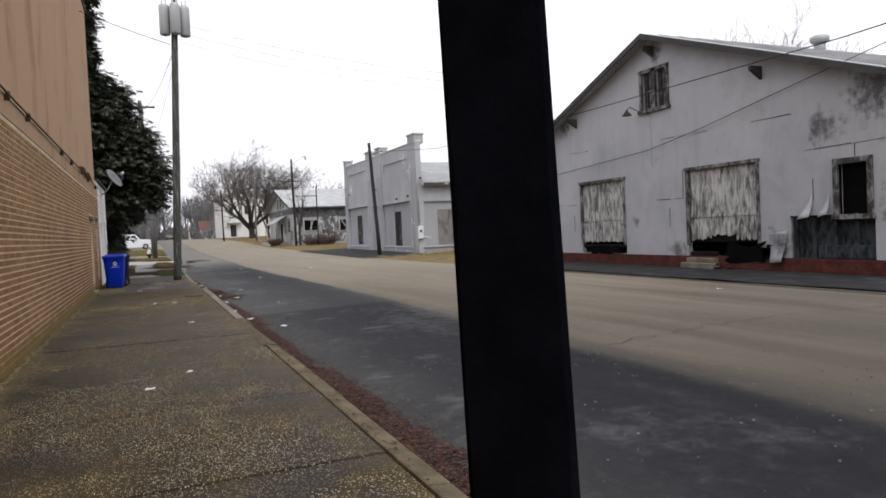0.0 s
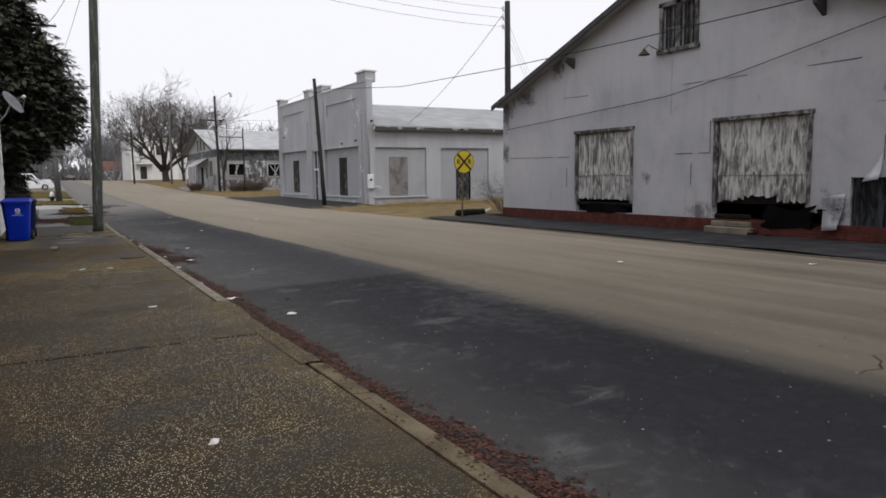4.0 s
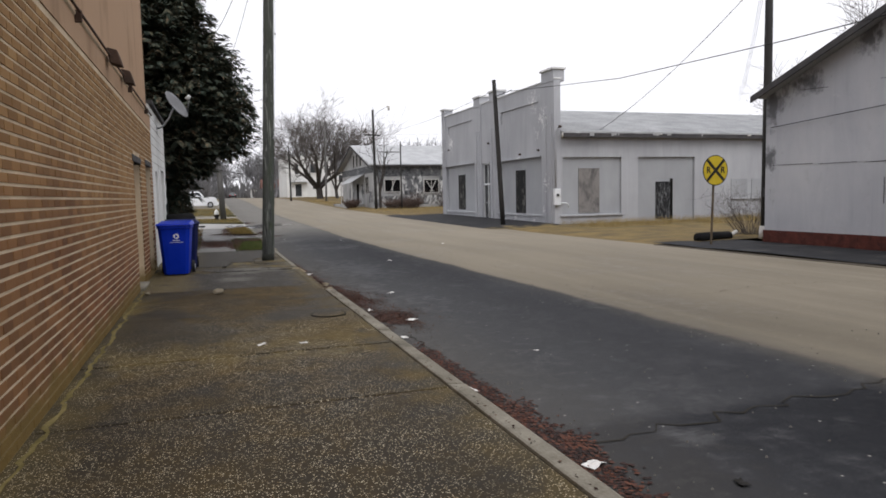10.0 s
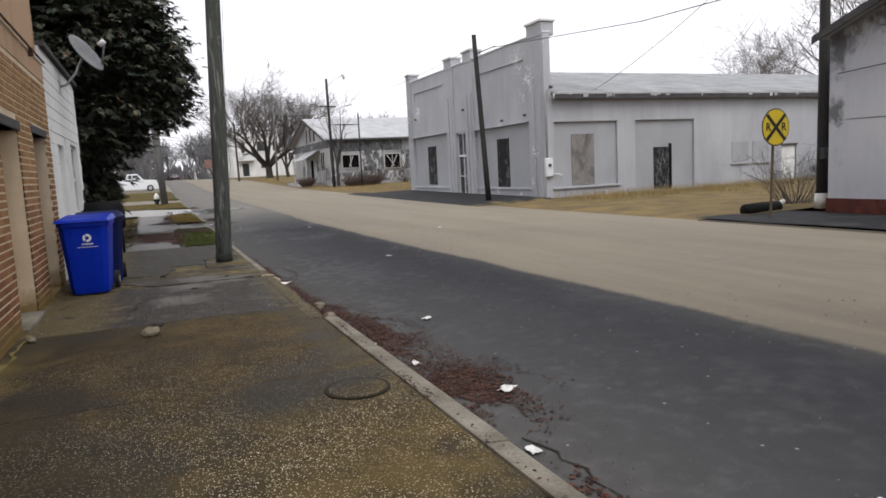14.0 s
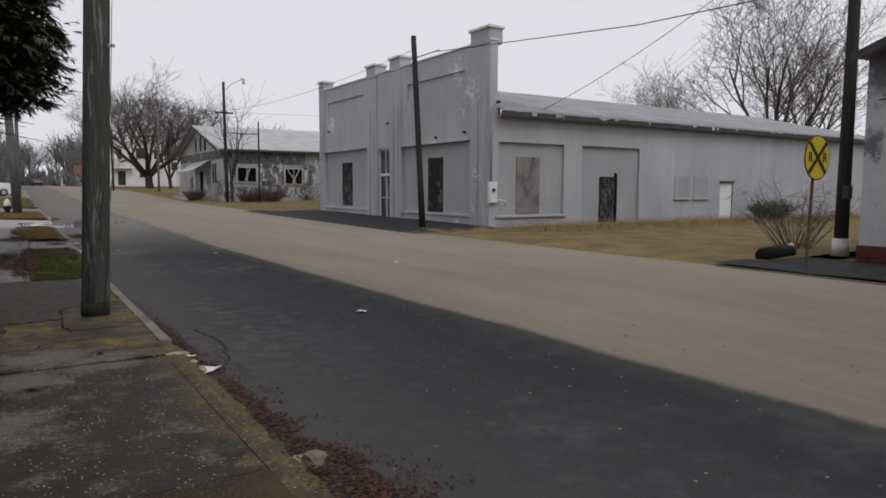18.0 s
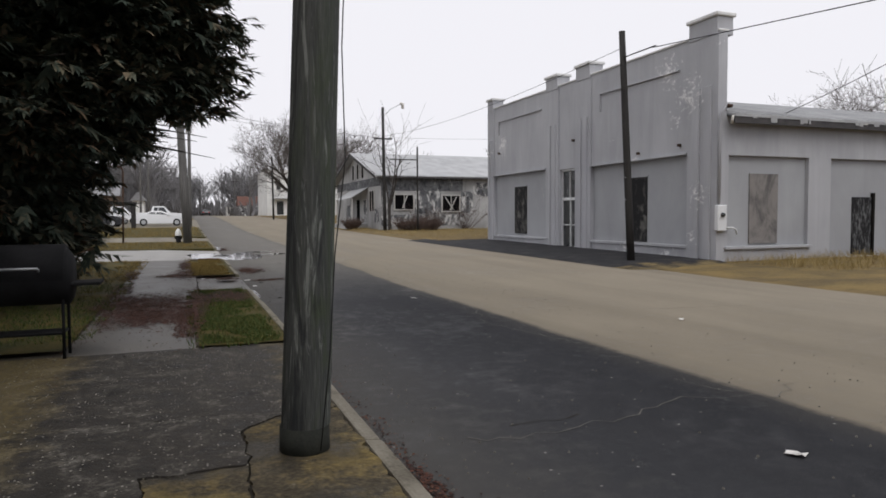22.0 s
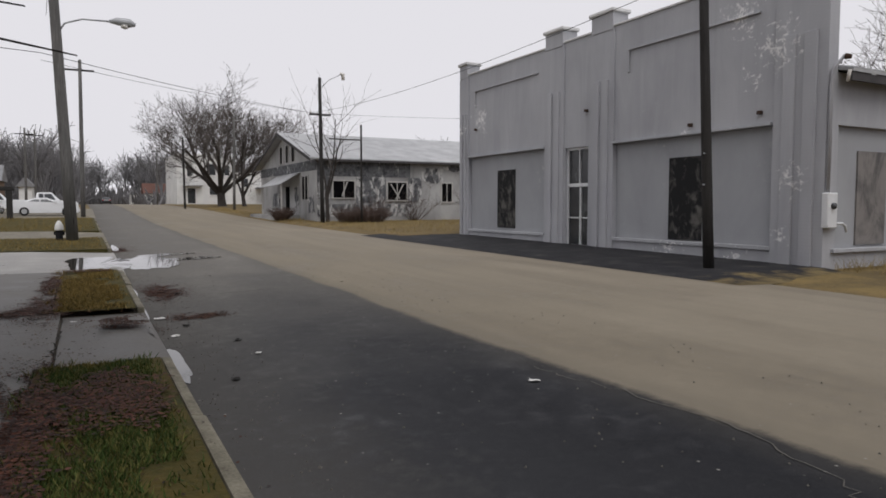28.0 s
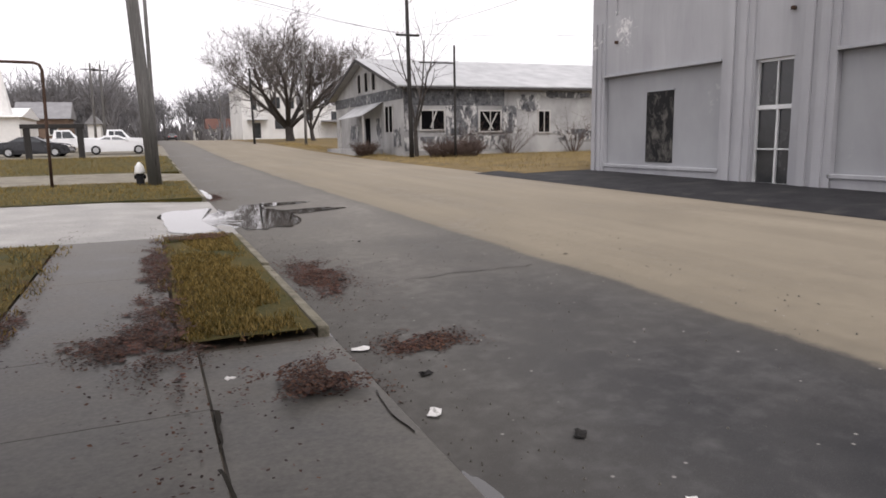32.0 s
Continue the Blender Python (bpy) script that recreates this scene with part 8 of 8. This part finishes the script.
for i, (pts, w) in enumerate([([(-0.92, 6.0), (-0.94, 12), (-0.92, 18), (-0.93, 24)], 0.05)]):
    crack(pts, w, m_moss, 0.0135, 40 + i, 0.04, "mossy edge of a pavement joint")
# corners of the broken pieces; neighbours share a ragged edge
SW = {"A": (-1.05, 27.85), "B": (0.37, 27.85), "C": (0.51, 27.9), "D": (0.54, 28.3), "E": (0.64, 28.4), "F": (0.57, 28.85), "G": (0.86, 28.85), "H": (1.15, 28.87), "I": (1.12, 28.5),
      "J": (1.17, 28.15), "K": (1.02, 28.3), "L": (0.86, 28.3), "M": (1.5, 28.15), "N": (1.86, 28.05), "O": (1.16, 29.5), "P": (1.4, 29.75), "Q": (1.86, 29.85), "R": (1.03, 27.8), "S": (1.58, 27.65),
      "T": (1.86, 27.6), "U": (0.8, 27.3), "V": (1.2, 27.2), "W": (1.55, 27.0), "X": (1.86, 26.9), "a": (-1.05, 29.95), "b": (1.86, 29.95), "c": (-1.05, 27.35), "d": (-1.05, 26.61), "e": (1.86, 26.61),
      "f": (-0.1, 27.1), "g": (0.15, 26.75), "h": (0.3, 26.61), "i": (-0.3, 27.84), "j": (0.05, 27.4)}
SLABS = ["FGHIJKLE", "HOPQNMJI", "abQPOHGFEDCBiA", "AiBCDELKJMNTSRUjc", "URSTXWV", "cjUVWXehgf", "cfghd"]


def ragged(a, b):
    (xa, ya), (xb, yb) = SW[min(a, b)], SW[max(a, b)]
    rb = random.Random(min(a, b) + max(a, b))
    n = max(2, int(math.hypot(xb - xa, yb - ya) / 0.06))
    line = [(xa + (xb - xa) * q / n + (rb.gauss(0, 0.012) if q else 0), ya + (yb - ya) * q / n + (rb.gauss(0, 0.012) if q else 0)) for q in range(n)] + [(xb, yb)]
    return line if a < b else line[::-1]


brk = thing("broken_slab", (0.4, 27.3, 0), "cracked yellowed slab broken in many pieces by the pole", "pavement", kind="structure")
for i, ring_ in enumerate(SLABS):
    line = []
    for a, b in zip(ring_, ring_[1:] + ring_[:1]):
        line += ragged(a, b)[:-1]
    top = 0.004 + 0.004 * (i % 3)
    n = len(line)
    inner = []
    for q in range(n):
        (x0, y0), (x, y), (x1, y1) = line[q - 1], line[q], line[(q + 1) % n]
        L = math.hypot(x1 - x0, y1 - y0) or 1
        d = 0.005 + 0.012 * abs(noise.noise(Vector((x * 2.2, y * 2.2, 4))))
        area2 = sum(line[m - 1][0] * line[m][1] - line[m][0] * line[m - 1][1] for m in range(n))
        sg_ = 1 if area2 > 0 else -1
        inner.append((x - sg_ * (y1 - y0) / L * d, y + sg_ * (x1 - x0) / L * d))
    pm = Mesh()
    pm.add([(x, y, top) for x, y in inner] + [(x, y, -0.05) for x, y in inner], [tuple(range(n)) if area2 > 0 else tuple(reversed(range(n)))] + [(m, m + n, (m + 1) % n + n, (m + 1) % n) if area2 > 0 else ((m + 1) % n, (m + 1) % n + n, m + n, m) for m in range(n)])
    part("slab_piece", pm, m_dampslab if ring_[0] == "a" or "e" in ring_ else m_oldslab, brk)
part("gap_soil", Mesh().box(-1.05, 1.86, 26.6, 29.96, -0.06, -0.012), m_crack, brk, "black soil in the cracks")
# crumbled pavement edge where the kerb is gone
em = Mesh()
er = random.Random(8)
ey = frange(23.02, 27.24, 0.07)
for y in ey:
    xo = 1.99 + 0.06 * noise.noise(Vector((0.5, y * 1.3, 2))) + 0.025 * noise.noise(Vector((0.5, y * 7, 5)))
    em.v += [(1.8, y, 0.003), (1.86 + 0.03 * noise.noise(Vector((2, y * 3, 1))), y, 0.012), (xo - 0.03, y, 0.004 + er.uniform(-0.012, 0.006)), (xo, y, -0.04 + er.uniform(-0.015, 0.01)), (xo + 0.02, y, -0.16)]
em.f += [(5 * j + i, 5 * j + i + 1, 5 * j + i + 6, 5 * j + i + 5) for j in range(len(ey) - 1) for i in range(4)]
part("crumbled_edge", em, m_dampslab, brk, "crumbled mossy concrete edge")
em = Mesh()
ey = frange(10.97, 14.36, 0.07)
for y in ey:
    xo = 2.09 + 0.035 * noise.noise(Vector((0.5, y * 1.3, 2))) + 0.02 * noise.noise(Vector((0.5, y * 7, 5)))
    em.v += [(1.88, y, 0.004), (1.97 + 0.03 * noise.noise(Vector((2, y * 3, 1))), y, 0.011), (xo - 0.04, y, 0.005 + er.uniform(-0.01, 0.004)), (xo, y, -0.03 + er.uniform(-0.012, 0.01)), (xo + 0.02, y, -0.2)]
em.f += [(5 * j + i, 5 * j + i + 1, 5 * j + i + 6, 5 * j + i + 5) for j in range(len(ey) - 1) for i in range(4)]
part("crumbled_edge", em, m_agg, pave, "worn rounded pavement edge")


def chunk(at, size, seed, mat, label):
    """A lump of broken concrete with knocked-off corners."""
    rc = random.Random(seed)
    m = Mesh()
    n = 9
    rings = ((0.0, 1.0), (0.55, 1.05), (1.0, 0.7))
    wob = [rc.uniform(0.7, 1.15) for _ in range(n)]
    for zz, k in rings:
        m.v += [(at[0] + math.cos(6.2832 * i / n) * size[0] * k * wob[i], at[1] + math.sin(6.2832 * i / n) * size[1] * k * wob[i], at[2] + size[2] * zz * rc.uniform(0.9, 1.1)) for i in range(n)]
    m.f += [(n * j + i, n * j + (i + 1) % n, n * j + n + (i + 1) % n, n * j + n + i) for j in range(2) for i in range(n)] + [tuple(range(2 * n, 3 * n))]
    return solo("concrete_chunk", m, mat, label, "rubble")


for i, (x, y, a, b, h) in enumerate([(1.9, 26.6, 0.11, 0.05, 0.022), (1.97, 25.98, 0.03, 0.1, 0.02), (1.96, 26.25, 0.03, 0.06, 0.02), (2.06, 24.05, 0.06, 0.1, 0.05)]):
    chunk((x, y, -0.004 if x < 2 else road_z(x, y) - 0.005), (a, b, h), 60 + i, m_palestone, "pale broken lump of kerb concrete")
chunk((1.33, 26.9, 0.0), (0.025, 0.03, 0.03), 71, m_crack, "small black clod on the broken slab")
chunk((0.42, 27.62, 0.0), (0.06, 0.035, 0.03), 72, m_crack, "dark clod of soil at the broken slab")
# drain cover, worn pale patch
dc = thing("drain_cover", (1.58, 20.45, 0), "round mossy drain cover in the pavement", "drain cover")
part("rim", Mesh().tube([(1.58, 20.45, 0.0), (1.58, 20.45, 0.019)], 0.23, 24), m_crack, dc)
part("lid", Mesh().tube([(1.58, 20.45, 0.0), (1.58, 20.45, 0.022)], 0.205, 24), m_agg, dc)


def leaf_material(name, a, b, c):
    k = Nodes(name)
    return k.done(k.ramp(k.island(), (0.1, a), (0.5, b), (0.9, c)), 0.8, spec=0.3)


m_leaf = leaf_material("wet_fallen_leaves", (0.016, 0.008, 0.006), (0.042, 0.017, 0.011), (0.095, 0.042, 0.022))


def blade_material():
    k = Nodes("winter_grass_blades")
    x, y, z = k.sep()
    green = k.ramp(k.island(), (0.1, (0.018, 0.04, 0.006)), (0.5, (0.045, 0.075, 0.012)), (0.9, (0.12, 0.11, 0.03)))
    gold = k.ramp(k.island(), (0.1, (0.07, 0.055, 0.012)), (0.5, (0.17, 0.115, 0.028)), (0.9, (0.27, 0.19, 0.06)))
    f = k.math('ADD', k.math('MULTIPLY', k.math('SUBTRACT', y, 40.0), 0.06), k.noise(0.9, 3, 0.6))
    return k.done(k.mix(k.ramp(f, (0.42, 0.0), (0.62, 1.0)), green, gold), 0.8, spec=0.3)


m_blade = blade_material()
m_straw = leaf_material("dead_straw", (0.16, 0.11, 0.035), (0.26, 0.19, 0.07), (0.34, 0.26, 0.12))
rng = random.Random(31)
leaves = Mesh()


def scatter_leaves(n, sx, sy, cx, cy, zf, size=0.0115):
    for i in range(int(n * 4.5)):
        x, y = cx + rng.gauss(0, sx), cy + rng.gauss(0, sy)
        if noise.noise(Vector((x * 4, y * 3, 2))) < -0.12:
            continue
        a, s = rng.uniform(0, 6.28), size * rng.uniform(0.6, 1.5)
        z = zf(x, y) + rng.uniform(0.006, 0.016)
        ux, uy = math.cos(a) * s, math.sin(a) * s
        t1, t2 = rng.uniform(-0.4, 0.4) * s, rng.uniform(-0.4, 0.4) * s
        leaves.add([(x - ux, y - uy, z - t1 * 0.5), (x - uy * 0.55, y + ux * 0.55, z + t2), (x + ux, y + uy, z + t1 * 0.5), (x + uy * 0.55, y - ux * 0.55, z - t2 * 0.3)], [(0, 1, 2), (0, 2, 3)])


def zroad(x, y):
    return road_z(x, y) if x > 2.0 else (0.0 if y < 32.7 else rise(y) + 0.008)


for n, sx, sy, cx, cy in ((1100, 0.13, 1.3, 2.24, 8.0), (900, 0.1, 1.8, 2.16, 11.0), (700, 0.12, 0.9, 2.24, 6.0), (1300, 0.24, 0.42, 2.42, 20.5), (1300, 0.2, 0.55, 2.35, 22.5), (500, 0.12, 0.5, 2.2, 23.6),
                          (350, 0.12, 1.2, 2.2, 25.0), (300, 0.08, 2.0, 2.12, 17.5), (250, 0.1, 2.0, 2.15, 14.5), (200, 0.07, 1.5, 2.1, 28.5), (900, 0.2, 0.6, 2.5, 44.4), (500, 0.2, 0.15, 2.7, 41.55),
                          (700, 0.2, 0.2, 1.7, 40.85), (900, 0.12, 1.6, 0.88, 44.3), (1800, 0.22, 1.5, 1.0, 36.4), (1500, 0.35, 0.9, 0.3, 36.6), (500, 0.2, 0.5, 0.75, 42.0), (500, 0.3, 0.2, 0.75, 41.9), (500, 0.1, 3.0, -0.35, 38.0),
                          (500, 0.12, 2.5, -0.4, 43.5), (300, 0.5, 0.6, 1.3, 34.0), (300, 0.3, 0.5, 1.4, 36.9), (250, 0.25, 1.0, 2.35, 55.5)):
    scatter_leaves(n, sx, sy, cx, cy, zroad)
solo("leaf_litter", leaves, m_leaf, "wet red-brown fallen leaves along the gutter", "leaves", "stuff")

grass = Mesh()


def blades(mesh, n, x0, x1, y0, y1, h, zf, keep=None):
    for i in range(n):
        x, y = rng.uniform(x0, x1), rng.uniform(y0, y1)
        if keep and not keep(x, y):
            continue
        z, a = zf(x, y), rng.uniform(0, 6.28)
        hh, w = h * rng.uniform(0.5, 1.3), 0.004 + 0.003 * rng.random()
        lx, ly = rng.gauss(0, 0.5) * hh, rng.gauss(0, 0.5) * hh
        mesh.add([(x - math.cos(a) * w, y - math.sin(a) * w, z), (x + math.cos(a) * w, y + math.sin(a) * w, z), (x + lx, y + ly, z + hh)], [(0, 1, 2)])


gz = lambda x, y: rise(y) + 0.012 + 0.012 * noise.noise(Vector((x * 1.7, y * 1.7, 0)))
thin = lambda x, y: noise.noise(Vector((x * 1.4, y * 1.1, 5))) > -0.25
fringe = lambda x, y: rng.random() < 0.5 and noise.noise(Vector((x * 3, y * 2.5, 9))) > 0.0
blades(grass, 24000, 1.0, 1.82, 32.8, 38.6, 0.045, gz, thin)
blades(grass, 9000, 0.84, 1.9, 32.55, 38.75, 0.05, gz, fringe)
blades(grass, 7000, 0.84, 1.9, 41.8, 47.7, 0.05, gz, fringe)
blades(grass, 5000, -0.5, -0.2, 33.5, 47.5, 0.05, gz, fringe)
blades(grass, 15000, 1.0, 1.82, 41.95, 47.55, 0.045, gz, thin)
blades(grass, 18000, -3.0, -0.42, 33.5, 47.5, 0.05, gz, thin)
blades(grass, 9000, -6, 1.8, 54.3, 61, 0.07, gz)
blades(grass, 9000, -9, 1.8, 67, 86, 0.16, gz)
solo("grass_blades", grass, m_blade, "short green and tan winter grass", "grass", "stuff")
straw = Mesh()
lz = lot_z
tuft = lambda x, y: noise.noise(Vector((x * 0.6, y * 0.8, 8))) + 0.16 * (y - 38.3) > 0.0
for m_n, box_, h in ((16000, (16.3, 42, 36.5, 41.4), 0.3), (2500, (15, 40, 30, 37), 0.12)):
    blades(straw, m_n, *box_, h, lz, tuft)
vz = lambda x, y: rise(y) - 0.03 + 0.012 * (min(x, 17) - 13.1)
blades(straw, 7000, 13.4, 30, 59.5, 75.8, 0.2, vz)
blades(straw, 4000, 13.3, 15, 76, 110, 0.2, vz)
solo("dead_grass", straw, m_straw, "tall straw-coloured dead grass by the shop wall", "grass", "stuff")
stones = Mesh()
for i in range(2600):
    x, y = (rng.uniform(2.0, 2.7) if i % 2 else rng.uniform(2.0, 7.0)), rng.uniform(3, 48)
    s = rng.uniform(0.004, 0.013)
    z = road_z(x, y)
    stones.add([(x - s, y, z), (x, y - s, z), (x + s, y, z), (x, y + s, z), (x, y, z + s * 1.2)], [(0, 1, 4), (1, 2, 4), (2, 3, 4), (3, 0, 4)])
solo("road_grit", stones, m_palecrack, "loose pale grit and gravel on the asphalt", "gravel", "stuff")

# litter
m_paper = simple("dirty_white_paper", (0.55, 0.54, 0.52), (0.72, 0.71, 0.69), 20, 90, 0.9, 0.2)
m_trash = simple("black_rubbish", (0.008, 0.008, 0.008), (0.03, 0.028, 0.026), 20, 90, 0.9, 0.4)


def scrap(x, y, size, mat, name, label, seed):
    r_ = random.Random(seed)
    m = Mesh()
    n, z0 = 4, zroad(x, y) + 0.012
    a = r_.uniform(0, 3.14)
    for j in range(n):
        for i in range(n):
            u_, v_ = (i / (n - 1) - 0.5) * size * 1.6, (j / (n - 1) - 0.5) * size
            u_ += r_.gauss(0, size * 0.08)
            v_ += r_.gauss(0, size * 0.08)
            m.v.append((x + u_ * math.cos(a) - v_ * math.sin(a), y + u_ * math.sin(a) + v_ * math.cos(a), z0 + abs(r_.gauss(0, size * 0.13))))
    m.f += [(j * n + i, j * n + i + 1, (j + 1) * n + i + 1, (j + 1) * n + i) for j in range(n - 1) for i in range(n - 1)]
    ob = solo(name, m, mat, label, "litter", group="litter")
    sd = ob.modifiers.new("thickness", 'SOLIDIFY')
    sd.thickness = 0.003
    return ob


for i, (x, y, s) in enumerate([(2.64, 13.6, 0.07), (2.3, 15.16, 0.08), (1.18, 14.38, 0.055), (2.62, 20.2, 0.09), (2.99, 22.7, 0.07), (4.34, 28.0, 0.07), (4.69, 36.56, 0.06), (2.26, 40.28, 0.07), (7.3, 32.54, 0.06), (1.73, 33.1, 0.06),
                               (2.2, 16.9, 0.06), (2.3, 21.2, 0.06), (2.15, 22.0, 0.09), (0.62, 18.9, 0.06), (1.05, 18.8, 0.05), (0.5, 8.9, 0.06), (0.9, 9.6, 0.05), (2.25, 19.2, 0.06), (2.1, 26.4, 0.12), (2.05, 27.0, 0.1),
                               (2.2, 41.6, 0.08), (1.2, 41.0, 0.04), (3.3, 17.9, 0.03), (9.0, 14.5, 0.06), (11.6, 12.5, 0.08), (2.9, 38.9, 0.05), (19.4, 72.7, 0.35), (17.6, 72.4, 0.25), (21.5, 40.9, 0.3), (24.8, 40.8, 0.2), (19.2, 39.9, 0.25)]):
    scrap(x, y, s, m_paper, "paper_scrap", "crumpled dirty white paper scrap", i)
for i, (x, y, s) in enumerate([(2.84, 39.67, 0.06), (2.9, 14.6, 0.05), (2.7, 44.0, 0.05), (3.6, 46.4, 0.04), (2.5, 38.0, 0.06), (0.3, 23.6, 0.1), (5.6, 44.0, 0.03), (2.45, 40.9, 0.06), (1.2, 35.5, 0.07), (0.8, 26.0, 0.05)]):
    scrap(x, y, s, m_trash, "black_scrap", "flattened black rubbish on the ground", 60 + i)
m_rock = simple("broken_concrete_lump", (0.10, 0.085, 0.06), (0.24, 0.21, 0.155), 9, 60, 0.95, 0.5)
for rx, ry, rs in ((0.257, 23.2, 0.075), (2.1, 23.9, 0.07), (2.05, 23.2, 0.07), (-0.85, 23.6, 0.05)):
    bm = bmesh.new()
    bmesh.ops.create_icosphere(bm, subdivisions=2, radius=rs)
    for v_ in bm.verts:
        v_.co *= 1 + 0.8 * noise.noise(v_.co * 11 + Vector((rx, ry, 0)))
        v_.co.z *= 0.6
    me = bpy.data.meshes.new("rock")
    bm.to_mesh(me)
    bm.free()
    me.materials.append(m_rock)
    ob = tagged(new("rock", me), "broken lump of pale concrete on the pavement", "rock", group="loose rocks")
    ob.matrix_basis = pose(rx, ry, (0.0 if rx < 1.9 else -0.08) + rs * 0.62)
flakes = Mesh()
for i in range(260):
    x, y, s = 0.95 + rng.gauss(0, 0.28), 26.0 + rng.gauss(0, 0.45), rng.uniform(0.0025, 0.007)
    flakes.add([(x - s, y, 0.018), (x, y - s, 0.02), (x + s, y, 0.018), (x, y + s, 0.02)], [(0, 1, 2, 3)])
solo("paint_flakes", flakes, m_rock, "scatter of white flakes on the pavement", "debris", "stuff")

# ---- bricks of the near wall ----


def brick_material():
    k = Nodes("face_brick")
    x, y, z = k.sep()
    big = k.noise(0.5, 3)
    fine = k.noise(70, 3)
    r = k.mix(0.5, k.random(), k.island())
    f = k.math('ADD', k.math('MULTIPLY', k.sepcol(r), 0.6), k.math('MULTIPLY', big, 0.4))
    red = k.ramp(f, (0.2, (0.105, 0.042, 0.021)), (0.5, (0.215, 0.088, 0.037)), (0.8, (0.34, 0.16, 0.066)))
    tan = k.ramp(f, (0.2, (0.19, 0.098, 0.035)), (0.5, (0.32, 0.18, 0.068)), (0.8, (0.46, 0.29, 0.122)))
    warm = k.ramp(k.math('MULTIPLY', k.math('SUBTRACT', 21.0, y), 0.12), (0.1, 0.0), (0.8, 1.0))
    high = k.ramp(k.math('ADD', k.math('MULTIPLY', z, 0.35), k.math('MULTIPLY', big, 0.3)), (0.35, 0.0), (0.95, 1.0))
    col = k.mix(k.math('MAXIMUM', k.math('MULTIPLY', warm, 0.65), high), red, tan)
    col = k.mix(k.math('MULTIPLY', fine, 0.3), col, (0.10, 0.06, 0.035))
    foot = k.ramp(k.math('ADD', k.math('MULTIPLY', z, 1.6), k.math('MULTIPLY', k.noise(3, 4, 0.6), 0.8)), (0.6, 1.0), (0.9, 0.0))
    col = k.mix(k.math('MULTIPLY', foot, 0.85), col, k.mix(fine, (0.10, 0.065, 0.015), (0.2, 0.14, 0.04)))
    return k.done(col, 0.88, fine, 0.5, 0.003, spec=0.2)


m_brick = brick_material()
COURSE, BL = 0.082, 0.215
OPEN = [(24.15, 25.3, -1, 2.32), (26.4, 27.6, -1, 2.36)]
joined, shared, made = Mesh(), {}, 0
nc = int(3.08 / COURSE)
for c in range(nc):
    z0 = 0.02 + c * COURSE
    y = -6.0 - (BL / 2 if c % 2 else 0)
    while y < 28.08:
        ya, yb = y, min(y + BL - 0.012, 28.1)
        y += BL
        spans = [(ya, yb)]
        for oa, ob_, la, lb in OPEN:
            if z0 < lb:
                new_spans = []
                for a, b in spans:
                    if b <= oa or a >= ob_:
                        new_spans.append((a, b))
                    else:
                        if a < oa - 0.04:
                            new_spans.append((a, oa))
                        if b > ob_ + 0.04:
                            new_spans.append((ob_, b))
                spans = new_spans
        for a, b in spans:
            zz1 = z0 + COURSE - 0.022
            xo = BX + 0.0 + random.uniform(-0.002, 0.002)
            if 22.0 < a < 28 and 0.5 < z0 < 2.0 and made < 300 and abs((b - a) - (BL - 0.012)) < 0.002:
                if "me" not in shared:
                    shared["me"] = Mesh().hexa([(-0.02, 0, 0), (0, 0, 0), (0, BL - 0.012, 0), (-0.02, BL - 0.012, 0)], [(-0.02, 0, COURSE - 0.02), (0, 0.002, COURSE - 0.02), (0, BL - 0.014, COURSE - 0.02), (-0.02, BL - 0.012, COURSE - 0.02)]).data("brick", m_brick)
                o = new("brick", shared["me"])
                o.parent = bb
                o.matrix_parent_inverse = bb.matrix_basis.inverted()
                o.matrix_basis = pose(xo, a, z0)
                made += 1
            else:
                o = len(joined.v)
                joined.v += [(BX - 0.02, a, z0), (xo, a, z0), (xo, b, z0), (BX - 0.02, b, z0), (BX - 0.02, a, zz1), (xo, a, zz1), (xo, b, zz1), (BX - 0.02, b, zz1)]
                joined.f += [(o + 1, o + 2, o + 6, o + 5), (o + 4, o + 5, o + 6, o + 7), (o + 3, o + 2, o + 1, o), (o, o + 1, o + 5, o + 4), (o + 2, o + 3, o + 7, o + 6)]
jb = part("brickwork", joined, m_brick, bb, "running-bond face bricks")
jb["kind"] = "stuff"
